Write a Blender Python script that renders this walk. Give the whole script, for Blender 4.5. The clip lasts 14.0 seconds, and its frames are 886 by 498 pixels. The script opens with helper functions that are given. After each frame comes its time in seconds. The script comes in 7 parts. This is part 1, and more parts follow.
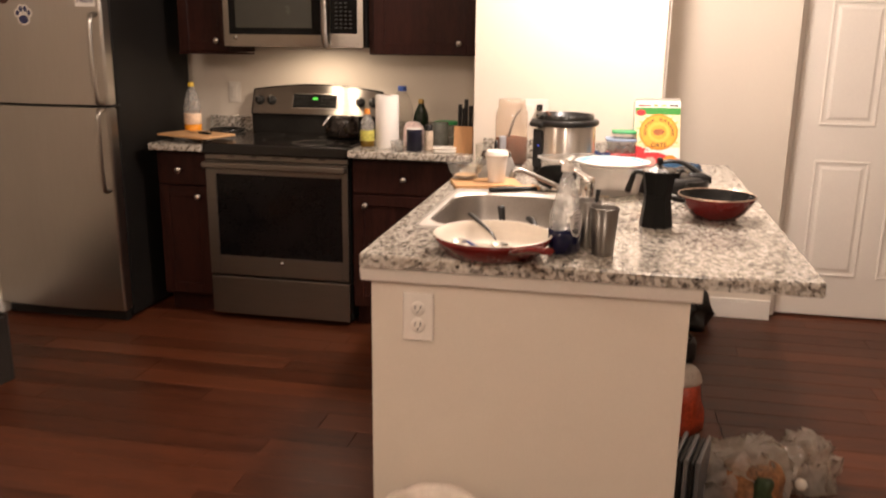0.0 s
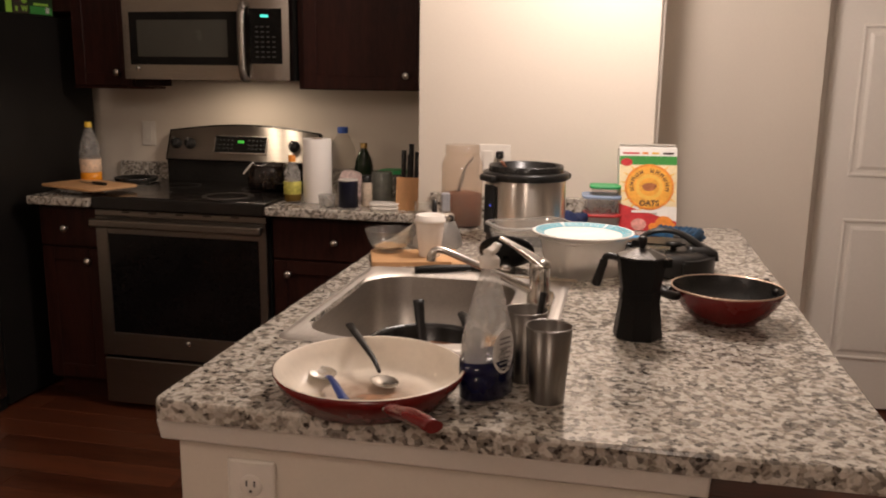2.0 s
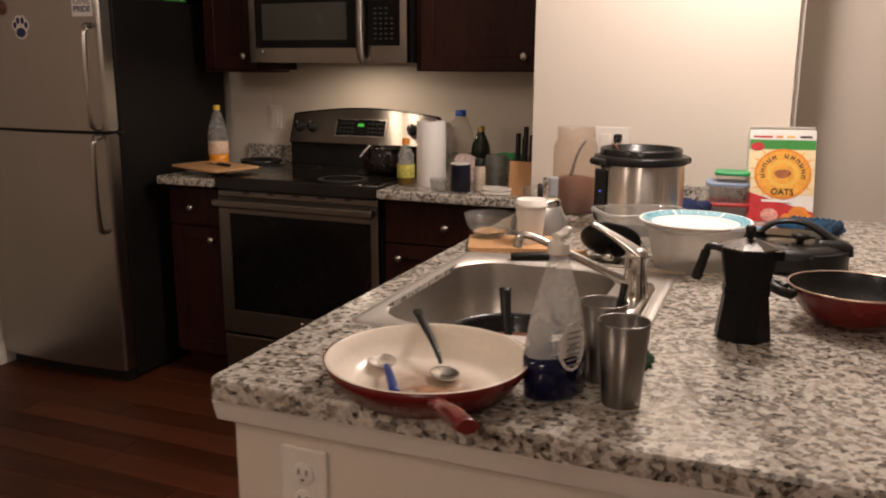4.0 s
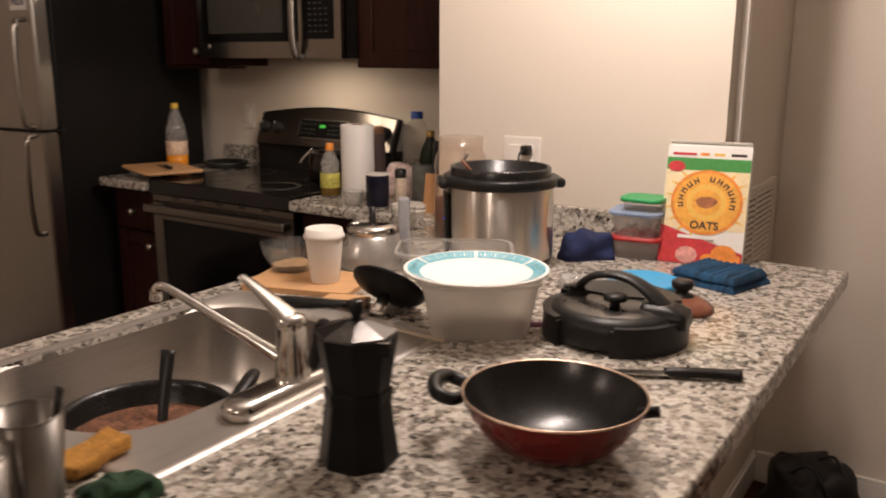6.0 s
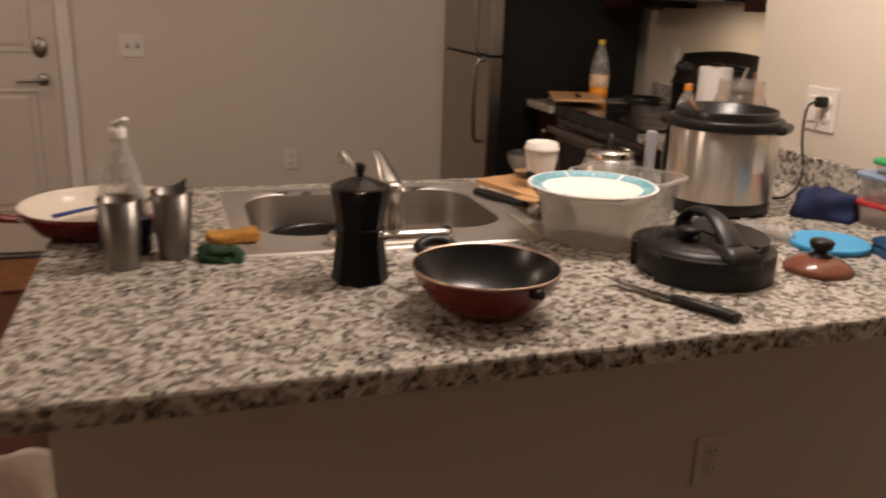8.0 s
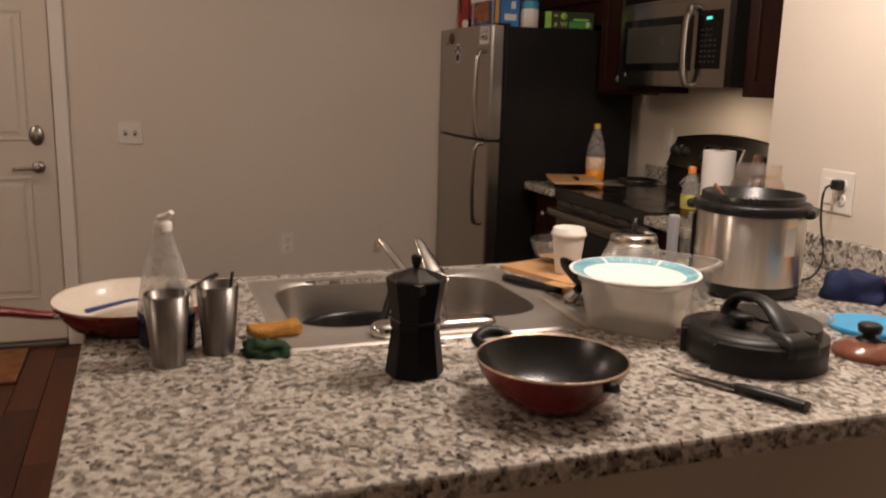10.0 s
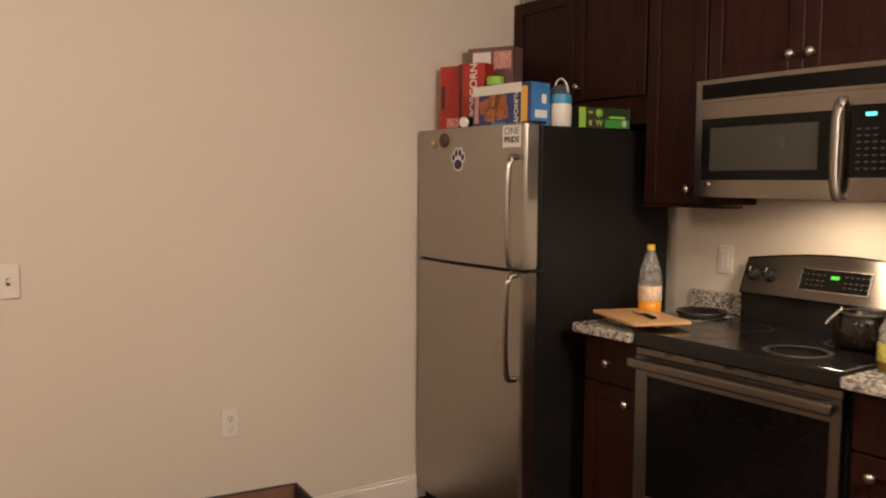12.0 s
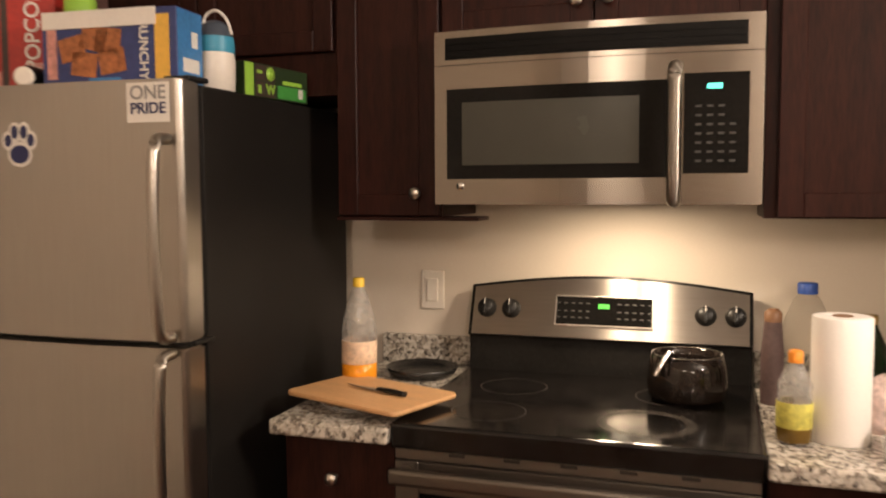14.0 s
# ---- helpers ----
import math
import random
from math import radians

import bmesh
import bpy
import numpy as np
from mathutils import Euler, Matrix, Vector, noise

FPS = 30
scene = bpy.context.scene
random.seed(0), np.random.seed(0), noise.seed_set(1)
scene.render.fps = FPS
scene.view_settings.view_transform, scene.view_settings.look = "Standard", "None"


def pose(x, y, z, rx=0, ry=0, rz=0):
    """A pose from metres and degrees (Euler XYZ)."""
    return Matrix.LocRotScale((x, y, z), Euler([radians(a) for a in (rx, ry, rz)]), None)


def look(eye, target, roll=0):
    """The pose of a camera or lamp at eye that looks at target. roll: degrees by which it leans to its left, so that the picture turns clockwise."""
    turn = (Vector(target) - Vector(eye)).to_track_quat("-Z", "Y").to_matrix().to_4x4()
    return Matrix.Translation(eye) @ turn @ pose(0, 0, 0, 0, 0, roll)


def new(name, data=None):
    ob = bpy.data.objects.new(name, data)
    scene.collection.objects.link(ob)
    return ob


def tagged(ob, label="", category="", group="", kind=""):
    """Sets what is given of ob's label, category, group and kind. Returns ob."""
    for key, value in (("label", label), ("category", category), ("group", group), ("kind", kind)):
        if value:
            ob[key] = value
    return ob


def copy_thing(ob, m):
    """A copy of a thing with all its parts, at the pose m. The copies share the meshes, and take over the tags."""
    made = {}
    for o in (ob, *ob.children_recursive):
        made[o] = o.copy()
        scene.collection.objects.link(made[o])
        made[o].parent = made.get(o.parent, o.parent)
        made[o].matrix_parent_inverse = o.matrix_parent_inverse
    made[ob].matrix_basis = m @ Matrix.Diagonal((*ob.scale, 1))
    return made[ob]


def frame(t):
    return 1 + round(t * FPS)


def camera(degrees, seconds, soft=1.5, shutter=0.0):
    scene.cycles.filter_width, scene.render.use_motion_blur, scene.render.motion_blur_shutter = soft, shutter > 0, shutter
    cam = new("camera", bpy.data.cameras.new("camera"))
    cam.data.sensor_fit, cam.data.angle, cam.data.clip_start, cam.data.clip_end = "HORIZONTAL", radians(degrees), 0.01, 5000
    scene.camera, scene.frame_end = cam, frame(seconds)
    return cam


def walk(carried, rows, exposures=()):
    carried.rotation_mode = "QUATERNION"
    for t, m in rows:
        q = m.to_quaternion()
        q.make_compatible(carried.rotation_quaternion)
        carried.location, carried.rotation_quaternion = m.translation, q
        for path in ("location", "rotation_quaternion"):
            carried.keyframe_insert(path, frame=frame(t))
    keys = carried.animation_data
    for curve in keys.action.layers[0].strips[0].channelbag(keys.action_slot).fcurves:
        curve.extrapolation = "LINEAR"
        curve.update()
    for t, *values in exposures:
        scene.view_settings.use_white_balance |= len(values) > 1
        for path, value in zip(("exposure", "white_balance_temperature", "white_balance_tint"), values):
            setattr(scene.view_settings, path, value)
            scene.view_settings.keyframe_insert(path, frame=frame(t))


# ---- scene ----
cam = camera(56.0, 14.0, soft=2.0, shutter=0.5)
METRES, EYE, TILT, LEAN, TURN = 6.4, 1.445, 0.0, 0.0, 11.6
ROWS = [
    (0.0, 0.0, 0.0, 0.0, 0.17, -14.19, -0.66),
    (0.5, 0.0115, 0.0518, -0.0009, -0.09, -12.52, -0.77),
    (1.0, 0.0271, 0.0986, -0.0037, -0.13, -12.06, -0.61),
    (1.5, 0.0403, 0.1259, -0.0059, -0.09, -11.71, -0.63),
    (2.0, 0.0382, 0.1262, -0.0049, 0.44, -11.58, -0.78),
    (2.5, 0.0283, 0.1301, -0.0053, 2.17, -11.59, -0.86),
    (5.0, 0.1026, 0.2005, -0.0089, 13.99, -13.14, -0.21),
    (5.5, 0.1259, 0.2289, -0.0079, 15.88, -13.11, -0.31),
    (6.0, 0.1668, 0.2453, -0.0081, 21.64, -12.85, -0.25),
    (6.5, 0.1985, 0.2694, -0.0116, 30.75, -13.9, -0.64),
    (7.0, 0.2351, 0.2928, -0.008, 40.72, -16.01, -0.99),
    (7.5, 0.2749, 0.3006, -0.006, 52.74, -16.72, -1.51),
    (8.0, 0.2922, 0.2912, -0.0094, 61.0, -16.97, -1.79),
    (10.5, 0.2555, 0.2704, -0.0055, 56.35, -9.07, -0.98),
    (11.0, 0.1868, 0.2646, 0.0009, 51.22, -7.77, -1.11),
    (11.5, 0.1137, 0.2483, 0.0005, 46.32, -4.9, -1.06),
    (12.0, 0.0461, 0.2523, -0.0019, 43.64, -4.5, -0.53),
    (12.5, -0.0194, 0.253, -0.0027, 35.2, -4.14, -0.26),
    (13.0, -0.0639, 0.2781, -0.0061, 25.06, -4.06, 0.24),
    (13.5, -0.1054, 0.3252, -0.002, 13.21, -4.08, 0.24),
    (14.0, -0.1401, 0.3783, -0.0028, 6.53, -4.02, 0.28),
]
PATH = [(t, pose(0, 0, EYE, TILT, LEAN, TURN) @ pose(METRES * x, METRES * y, METRES * z, 90 + pitch, roll, yaw)) for t, x, y, z, yaw, pitch, roll in ROWS]
PATH += [
    (2.7, look((-0.023, 0.856, 1.406), (-0.507, 2.755, 1.002), 0.6)),
    (4.8, look((0.347, 1.275, 1.382), (-0.485, 3.037, 0.932), 0.3)),
    (8.2, look((1.517, 2.169, 1.384), (-0.321, 2.702, 0.802), 1.8)),
]
EXPOSURES = [(0.0, 1.03, 6550, 10), (0.5, 0.65, 6500, 10), (1.0, 0.3, 6350, 10), (1.5, 0.08, 6350, 10), (2.7, 0.0, 6350, 10), (5.0, 0.1, 6200, 10), (6.5, 0.0, 6400, 10), (8.2, -0.06, 6550, 10), (10.6, -0.05, 6450, 10), (11.0, 0.0, 6550, 10), (11.5, 0.68, 6750, 9), (12.0, 1.0, 6780, 7), (12.5, 1.10, 6750, 6), (13.0, 1.26, 6750, 6), (13.5, 1.36, 6780, 7), (14.0, 1.30, 6780, 7)]
walk(cam, sorted(PATH, key=lambda row: row[0]), EXPOSURES)

# ---- light ----
world = bpy.data.worlds.new("night")
world.use_nodes = True
world.node_tree.nodes["Background"].inputs[0].default_value = (0.02, 0.018, 0.016, 1)
world.node_tree.nodes["Background"].inputs[1].default_value = 0.3
scene.world = world


def lamp(name, xyz, watts, size, colour=(1.0, 0.84, 0.75)):
    data = bpy.data.lights.new(name, "POINT")
    data.energy, data.shadow_soft_size, data.color = watts, size, colour
    ob = new(name, data)
    ob.location = xyz
    return ob


for ly in (2.98, 3.16, 3.34):
    lamp("island_bulb", (0.05, ly, 2.07), 17.5, 0.045)
lamp("entry_ceiling_light", (-1.85, 0.5, 2.45), 22, 0.14, (1.0, 0.80, 0.67))
lamp("living_ceiling_light", (0.35, -0.9, 2.45), 48, 0.14, (1.0, 0.79, 0.65))
for hx in (-1.635, -1.535):
    hood = bpy.data.lights.new("hood_light", "AREA")
    hood.shape, hood.size, hood.size_y, hood.energy, hood.color = "RECTANGLE", 0.05, 0.07, 0.9, (1.0, 0.78, 0.58)
    new("hood_light", hood).matrix_world = pose(hx, 4.255, 1.386, 0, 0, 0)


# ---- helpers for shapes ----
def fresh():
    return bmesh.new()


def moved(bm, verts, m):
    if m is not None:
        for v in verts:
            v.co = m @ v.co
    return verts


def cube(bm, x0, y0, z0, x1, y1, z1, bev=0.0, seg=2, m=None):
    """A box between two corners, with rounded edges."""
    vs = [bm.verts.new((x, y, z)) for x in (x0, x1) for y in (y0, y1) for z in (z0, z1)]
    fs = [(0, 1, 3, 2), (4, 6, 7, 5), (0, 4, 5, 1), (2, 3, 7, 6), (0, 2, 6, 4), (1, 5, 7, 3)]
    faces = [bm.faces.new([vs[i] for i in f]) for f in fs]
    if bev > 0:
        edges = list({e for f in faces for e in f.edges})
        out = bmesh.ops.bevel(bm, geom=edges, offset=bev, segments=seg, profile=0.5, affect="EDGES")
        vs = list({v for f in out["faces"] for v in f.verts} | {v for v in vs if v.is_valid})
    return moved(bm, vs, m)


def lathe(bm, prof, seg=36, m=None, sx=1.0, sy=1.0, sides=False):
    """Turns a profile of (radius, height) round the z axis."""
    rings, made = [], []
    for r, z in prof:
        if r < 1e-6:
            ring = [bm.verts.new((0, 0, z))]
        else:
            ring = [bm.verts.new((sx * r * math.cos(2 * math.pi * i / seg), sy * r * math.sin(2 * math.pi * i / seg), z)) for i in range(seg)]
        rings.append(ring)
        made += ring
    for a, b in zip(rings, rings[1:]):
        for i in range(seg):
            j = (i + 1) % seg
            if len(a) == 1 and len(b) == 1:
                continue
            if len(a) == 1:
                f = bm.faces.new((a[0], b[j], b[i]))
            elif len(b) == 1:
                f = bm.faces.new((a[i], a[j], b[0]))
            else:
                f = bm.faces.new((a[i], a[j], b[j], b[i]))
            f.smooth = not sides
    return moved(bm, made, m)


def curve_points(pts, n=6):
    """A smooth line through the points."""
    p = [Vector(q) for q in pts]
    p = [p[0] * 2 - p[1]] + p + [p[-1] * 2 - p[-2]]
    out = []
    for i in range(1, len(p) - 2):
        for k in range(n):
            t = k / n
            a, b, c, d = p[i - 1], p[i], p[i + 1], p[i + 2]
            out.append(0.5 * (2 * b + (c - a) * t + (2 * a - 5 * b + 4 * c - d) * t * t + (3 * b - a - 3 * c + d) * t ** 3))
    return out + [p[-2]]


def tube(bm, pts, r, seg=10, smooth=0, flat=1.0, m=None):
    """A round or flattened bar along a line; r is a number, or one at each end and between."""
    pts = curve_points(pts, smooth) if smooth else [Vector(q) for q in pts]
    n = len(pts)
    rr = [r] * n if isinstance(r, (int, float)) else [float(np.interp(i / (n - 1), np.linspace(0, 1, len(r)), r)) for i in range(n)]
    rings, made = [], []
    for i, p in enumerate(pts):
        d = (pts[min(i + 1, n - 1)] - pts[max(i - 1, 0)]).normalized()
        up = Vector((0, 0, 1)) if abs(d.z) < 0.92 else Vector((0, 1, 0))
        u = d.cross(up).normalized()
        w = u.cross(d).normalized()
        ring = [bm.verts.new(p + rr[i] * (math.cos(a) * u + flat * math.sin(a) * w)) for a in (2 * math.pi * k / seg for k in range(seg))]
        rings.append(ring)
        made += ring
    for a, b in zip(rings, rings[1:]):
        for i in range(seg):
            j = (i + 1) % seg
            bm.faces.new((a[i], a[j], b[j], b[i])).smooth = True
    bm.faces.new(rings[0][::-1])
    bm.faces.new(rings[-1])
    return moved(bm, made, m)


def prism(bm, poly, z0, z1, m=None, smooth=False):
    """A flat outline raised from z0 to z1."""
    lo = [bm.verts.new((x, y, z0)) for x, y in poly]
    hi = [bm.verts.new((x, y, z1)) for x, y in poly]
    bm.faces.new(lo[::-1])
    bm.faces.new(hi)
    n = len(poly)
    for i in range(n):
        bm.faces.new((lo[i], lo[(i + 1) % n], hi[(i + 1) % n], hi[i])).smooth = smooth
    return moved(bm, lo + hi, m)


def round_rect(cx, cy, w, h, r, n=6):
    out = []
    for sx, sy, a0 in ((1, 1, 0), (-1, 1, 90), (-1, -1, 180), (1, -1, 270)):
        for k in range(n + 1):
            a = radians(a0 + 90 * k / n)
            out.append((cx + sx * (w / 2 - r) + r * math.cos(a), cy + sy * (h / 2 - r) + r * math.sin(a)))
    return out


def loft(bm, loops, close_first=True, close_last=True, m=None, smooth=True):
    """Joins outlines of equal length, each at its height: ((x, y), ...), z."""
    rings = [[bm.verts.new((x, y, z)) for x, y in poly] for poly, z in loops]
    n = len(rings[0])
    for a, b in zip(rings, rings[1:]):
        for i in range(n):
            bm.faces.new((a[i], a[(i + 1) % n], b[(i + 1) % n], b[i])).smooth = smooth
    if close_first:
        bm.faces.new(rings[0][::-1])
    if close_last:
        bm.faces.new(rings[-1])
    return moved(bm, [v for r in rings for v in r], m)


def part(name, bm, material, parent=None, label=""):
    """Links a bmesh as one mesh object under its thing."""
    bmesh.ops.recalc_face_normals(bm, faces=bm.faces)
    me = bpy.data.meshes.new(name)
    bm.to_mesh(me)
    bm.free()
    me.materials.append(material)
    ob = new(name, me)
    ob.parent = parent
    if label:
        ob["label"] = label
    return ob


def thing(name, label, category, m=None, group=""):
    ob = new(name)
    ob.empty_display_size = 0.05
    if m is not None:
        ob.matrix_basis = m
    return tagged(ob, label, category, group)


def setting(name, bm, material, label, category):
    return tagged(part(name, bm, material), label, category, kind="structure")


def lettering(name, text, size, material, parent, m, label="", bold=0.0006):
    """Words as thin raised letters."""
    cu = bpy.data.curves.new("words", "FONT")
    cu.body, cu.size, cu.extrude, cu.align_x, cu.align_y = text, size, 0.0004, "CENTER", "CENTER"
    cu.offset = bold
    tmp = bpy.data.objects.new("words", cu)
    me = bpy.data.meshes.new_from_object(tmp)
    bpy.data.objects.remove(tmp)
    bpy.data.curves.remove(cu)
    me.materials.clear()
    me.materials.append(material)
    ob = new(name, me)
    ob.parent, ob.matrix_basis = parent, m
    if label:
        ob["label"] = label
    return ob


# ---- materials ----
def mat(name, col, rough=0.5, metal=0.0, var=0.08, scale=6.0, fine=90.0, bump=0.05, trans=0.0, ior=1.45, alpha=1.0, stretch=(1, 1, 1), emit=0.0, coat=0.0, spec=0.5, radial=False, arot=0.0, rvar=0.12, piece=0.0, dark=None, aniso=0.0, bdist=0.002):
    m = bpy.data.materials.new(name)
    m.use_nodes = True
    nt = m.node_tree
    b = nt.nodes["Principled BSDF"]
    tc = nt.nodes.new("ShaderNodeTexCoord")
    mp = nt.nodes.new("ShaderNodeMapping")
    mp.inputs["Scale"].default_value = stretch
    nt.links.new(tc.outputs["Object"], mp.inputs["Vector"])
    n1 = nt.nodes.new("ShaderNodeTexNoise")
    n1.inputs["Scale"].default_value, n1.inputs["Detail"].default_value = scale, 4
    n2 = nt.nodes.new("ShaderNodeTexNoise")
    n2.inputs["Scale"].default_value, n2.inputs["Detail"].default_value = fine, 3
    for n in (n1, n2):
        nt.links.new(mp.outputs[0], n.inputs["Vector"])
    add = nt.nodes.new("ShaderNodeMath")
    add.operation = "ADD"
    nt.links.new(n1.outputs["Fac"], add.inputs[0])
    nt.links.new(n2.outputs["Fac"], add.inputs[1])
    last = add.outputs[0]
    if piece:
        oi = nt.nodes.new("ShaderNodeObjectInfo")
        mul = nt.nodes.new("ShaderNodeMath")
        mul.operation, mul.inputs[1].default_value, mul.inputs[2].default_value = "MULTIPLY_ADD", piece, -piece / 2
        nt.links.new(oi.outputs["Random"], mul.inputs[0])
        ad2 = nt.nodes.new("ShaderNodeMath")
        nt.links.new(last, ad2.inputs[0])
        nt.links.new(mul.outputs[0], ad2.inputs[1])
        last = ad2.outputs[0]
    mr = nt.nodes.new("ShaderNodeMapRange")
    mr.inputs["From Min"].default_value, mr.inputs["From Max"].default_value = 0.6, 1.4
    nt.links.new(last, mr.inputs["Value"])
    mix = nt.nodes.new("ShaderNodeMix")
    mix.data_type = "RGBA"
    lo = dark or [c * (1 - 2 * var) for c in col]
    hi = col if dark else [min(1, c * (1 + 2 * var)) for c in col]
    mix.inputs["A"].default_value, mix.inputs["B"].default_value = (*lo, 1), (*hi, 1)
    nt.links.new(mr.outputs[0], mix.inputs["Factor"])
    nt.links.new(mix.outputs["Result"], b.inputs["Base Color"])
    rr = nt.nodes.new("ShaderNodeMapRange")
    rr.inputs["To Min"].default_value, rr.inputs["To Max"].default_value = max(0.02, rough - rvar / 2), rough + rvar / 2
    nt.links.new(n1.outputs["Fac"], rr.inputs["Value"])
    nt.links.new(rr.outputs[0], b.inputs["Roughness"])
    b.inputs["Metallic"].default_value = metal
    b.inputs["Transmission Weight"].default_value = trans
    b.inputs["IOR"].default_value = ior
    b.inputs["Alpha"].default_value = alpha
    b.inputs["Coat Weight"].default_value = coat
    b.inputs["Specular IOR Level"].default_value = spec
    if radial:
        tg = nt.nodes.new("ShaderNodeTangent")
        tg.direction_type, tg.axis = "RADIAL", "Z"
        nt.links.new(tg.outputs[0], b.inputs["Tangent"])
    if aniso:
        b.inputs["Anisotropic"].default_value = aniso
        b.inputs["Anisotropic Rotation"].default_value = arot
    if emit:
        b.inputs["Emission Color"].default_value, b.inputs["Emission Strength"].default_value = (*col, 1), emit
    if bump:
        bp = nt.nodes.new("ShaderNodeBump")
        bp.inputs["Strength"].default_value, bp.inputs["Distance"].default_value = bump, bdist
        nt.links.new(n2.outputs["Fac"], bp.inputs["Height"])
        nt.links.new(bp.outputs[0], b.inputs["Normal"])
    return m


def granite_material():
    m = mat("granite", (0.5, 0.47, 0.43), 0.14, bump=0, spec=0.6, rvar=0.06)
    nt = m.node_tree
    b = nt.nodes["Principled BSDF"]
    tc = nt.nodes.new("ShaderNodeTexCoord")
    warp = nt.nodes.new("ShaderNodeTexNoise")
    warp.inputs["Scale"].default_value, warp.inputs["Detail"].default_value = 90, 3
    nt.links.new(tc.outputs["Object"], warp.inputs["Vector"])
    vm = nt.nodes.new("ShaderNodeVectorMath")
    vm.operation = "SCALE"
    vm.inputs["Scale"].default_value = 0.008
    nt.links.new(warp.outputs["Color"], vm.inputs[0])
    va = nt.nodes.new("ShaderNodeVectorMath")
    nt.links.new(tc.outputs["Object"], va.inputs[0])
    nt.links.new(vm.outputs[0], va.inputs[1])
    ramps = []
    for scale, stops in ((98, ((0, (0.487, 0.445, 0.382)), (0.24, (0.227, 0.193, 0.155)), (0.38, (0.588, 0.546, 0.479)), (0.62, (0.319, 0.281, 0.231)), (0.72, (0.067, 0.055, 0.044)), (0.87, (0.017, 0.014, 0.012)))),
                         (170, ((0, (0.554, 0.512, 0.454)), (0.34, (0.302, 0.269, 0.227)), (0.60, (0.050, 0.042, 0.035)), (0.78, (0.454, 0.403, 0.336))))):
        v = nt.nodes.new("ShaderNodeTexVoronoi")
        v.inputs["Scale"].default_value = scale
        nt.links.new(va.outputs[0], v.inputs["Vector"])
        sp = nt.nodes.new("ShaderNodeSeparateColor")
        nt.links.new(v.outputs["Color"], sp.inputs[0])
        r = nt.nodes.new("ShaderNodeValToRGB")
        r.color_ramp.interpolation = "CONSTANT"
        while len(r.color_ramp.elements) < len(stops):
            r.color_ramp.elements.new(0.5)
        for e, (p, c) in zip(r.color_ramp.elements, stops):
            e.position, e.color = p, (*c, 1)
        nt.links.new(sp.outputs[0], r.inputs["Fac"])
        ramps.append(r)
    mix = nt.nodes.new("ShaderNodeMix")
    mix.data_type = "RGBA"
    mix.inputs["Factor"].default_value = 0.36
    nt.links.new(ramps[0].outputs[0], mix.inputs["A"])
    nt.links.new(ramps[1].outputs[0], mix.inputs["B"])
    nt.links.new(mix.outputs["Result"], b.inputs["Base Color"])
    return m


def clear_mat(name, tint, haze, rough=0.05, gloss=0.9, uneven=0.4, glow=0.42):
    """Thin see-through plastic or glass: gloss by angle, a little cloudiness."""
    m = bpy.data.materials.new(name)
    m.use_nodes = True
    nt = m.node_tree
    nt.nodes.remove(nt.nodes["Principled BSDF"])
    clear = nt.nodes.new("ShaderNodeBsdfTransparent")
    clear.inputs[0].default_value = (*tint, 1)
    shine = nt.nodes.new("ShaderNodeBsdfGlossy")
    shine.inputs["Color"].default_value, shine.inputs["Roughness"].default_value = (gloss, gloss, gloss, 1), rough
    lw = nt.nodes.new("ShaderNodeLayerWeight")
    pw = nt.nodes.new("ShaderNodeMath")
    pw.operation, pw.inputs[1].default_value = "POWER", 4.0
    nt.links.new(lw.outputs["Facing"], pw.inputs[0])
    fres = nt.nodes.new("ShaderNodeMath")
    fres.operation, fres.inputs[1].default_value, fres.inputs[2].default_value = "MULTIPLY_ADD", 0.42, 0.035
    nt.links.new(pw.outputs[0], fres.inputs[0])
    cloud = nt.nodes.new("ShaderNodeMixShader")
    cloud.inputs[0].default_value = glow
    for k, kind in ((1, "ShaderNodeBsdfDiffuse"), (2, "ShaderNodeBsdfTranslucent")):
        c = nt.nodes.new(kind)
        c.inputs[0].default_value = (*[min(1, c * 0.92) for c in tint], 1)
        nt.links.new(c.outputs[0], cloud.inputs[k])
    tc = nt.nodes.new("ShaderNodeTexCoord")
    nz = nt.nodes.new("ShaderNodeTexNoise")
    nz.inputs["Scale"].default_value, nz.inputs["Detail"].default_value = 35, 4
    nt.links.new(tc.outputs["Object"], nz.inputs["Vector"])
    mr = nt.nodes.new("ShaderNodeMapRange")
    mr.inputs["To Min"].default_value, mr.inputs["To Max"].default_value = haze * (1 - uneven), min(1.0, haze * (1 + uneven))
    nt.links.new(nz.outputs["Fac"], mr.inputs["Value"])
    m1, m2 = nt.nodes.new("ShaderNodeMixShader"), nt.nodes.new("ShaderNodeMixShader")
    nt.links.new(mr.outputs[0], m1.inputs[0])
    nt.links.new(clear.outputs[0], m1.inputs[1])
    nt.links.new(cloud.outputs[0], m1.inputs[2])
    nt.links.new(fres.outputs[0], m2.inputs[0])
    nt.links.new(m1.outputs[0], m2.inputs[1])
    nt.links.new(shine.outputs[0], m2.inputs[2])
    nt.links.new(m2.outputs[0], nt.nodes["Material Output"].inputs["Surface"])
    return m


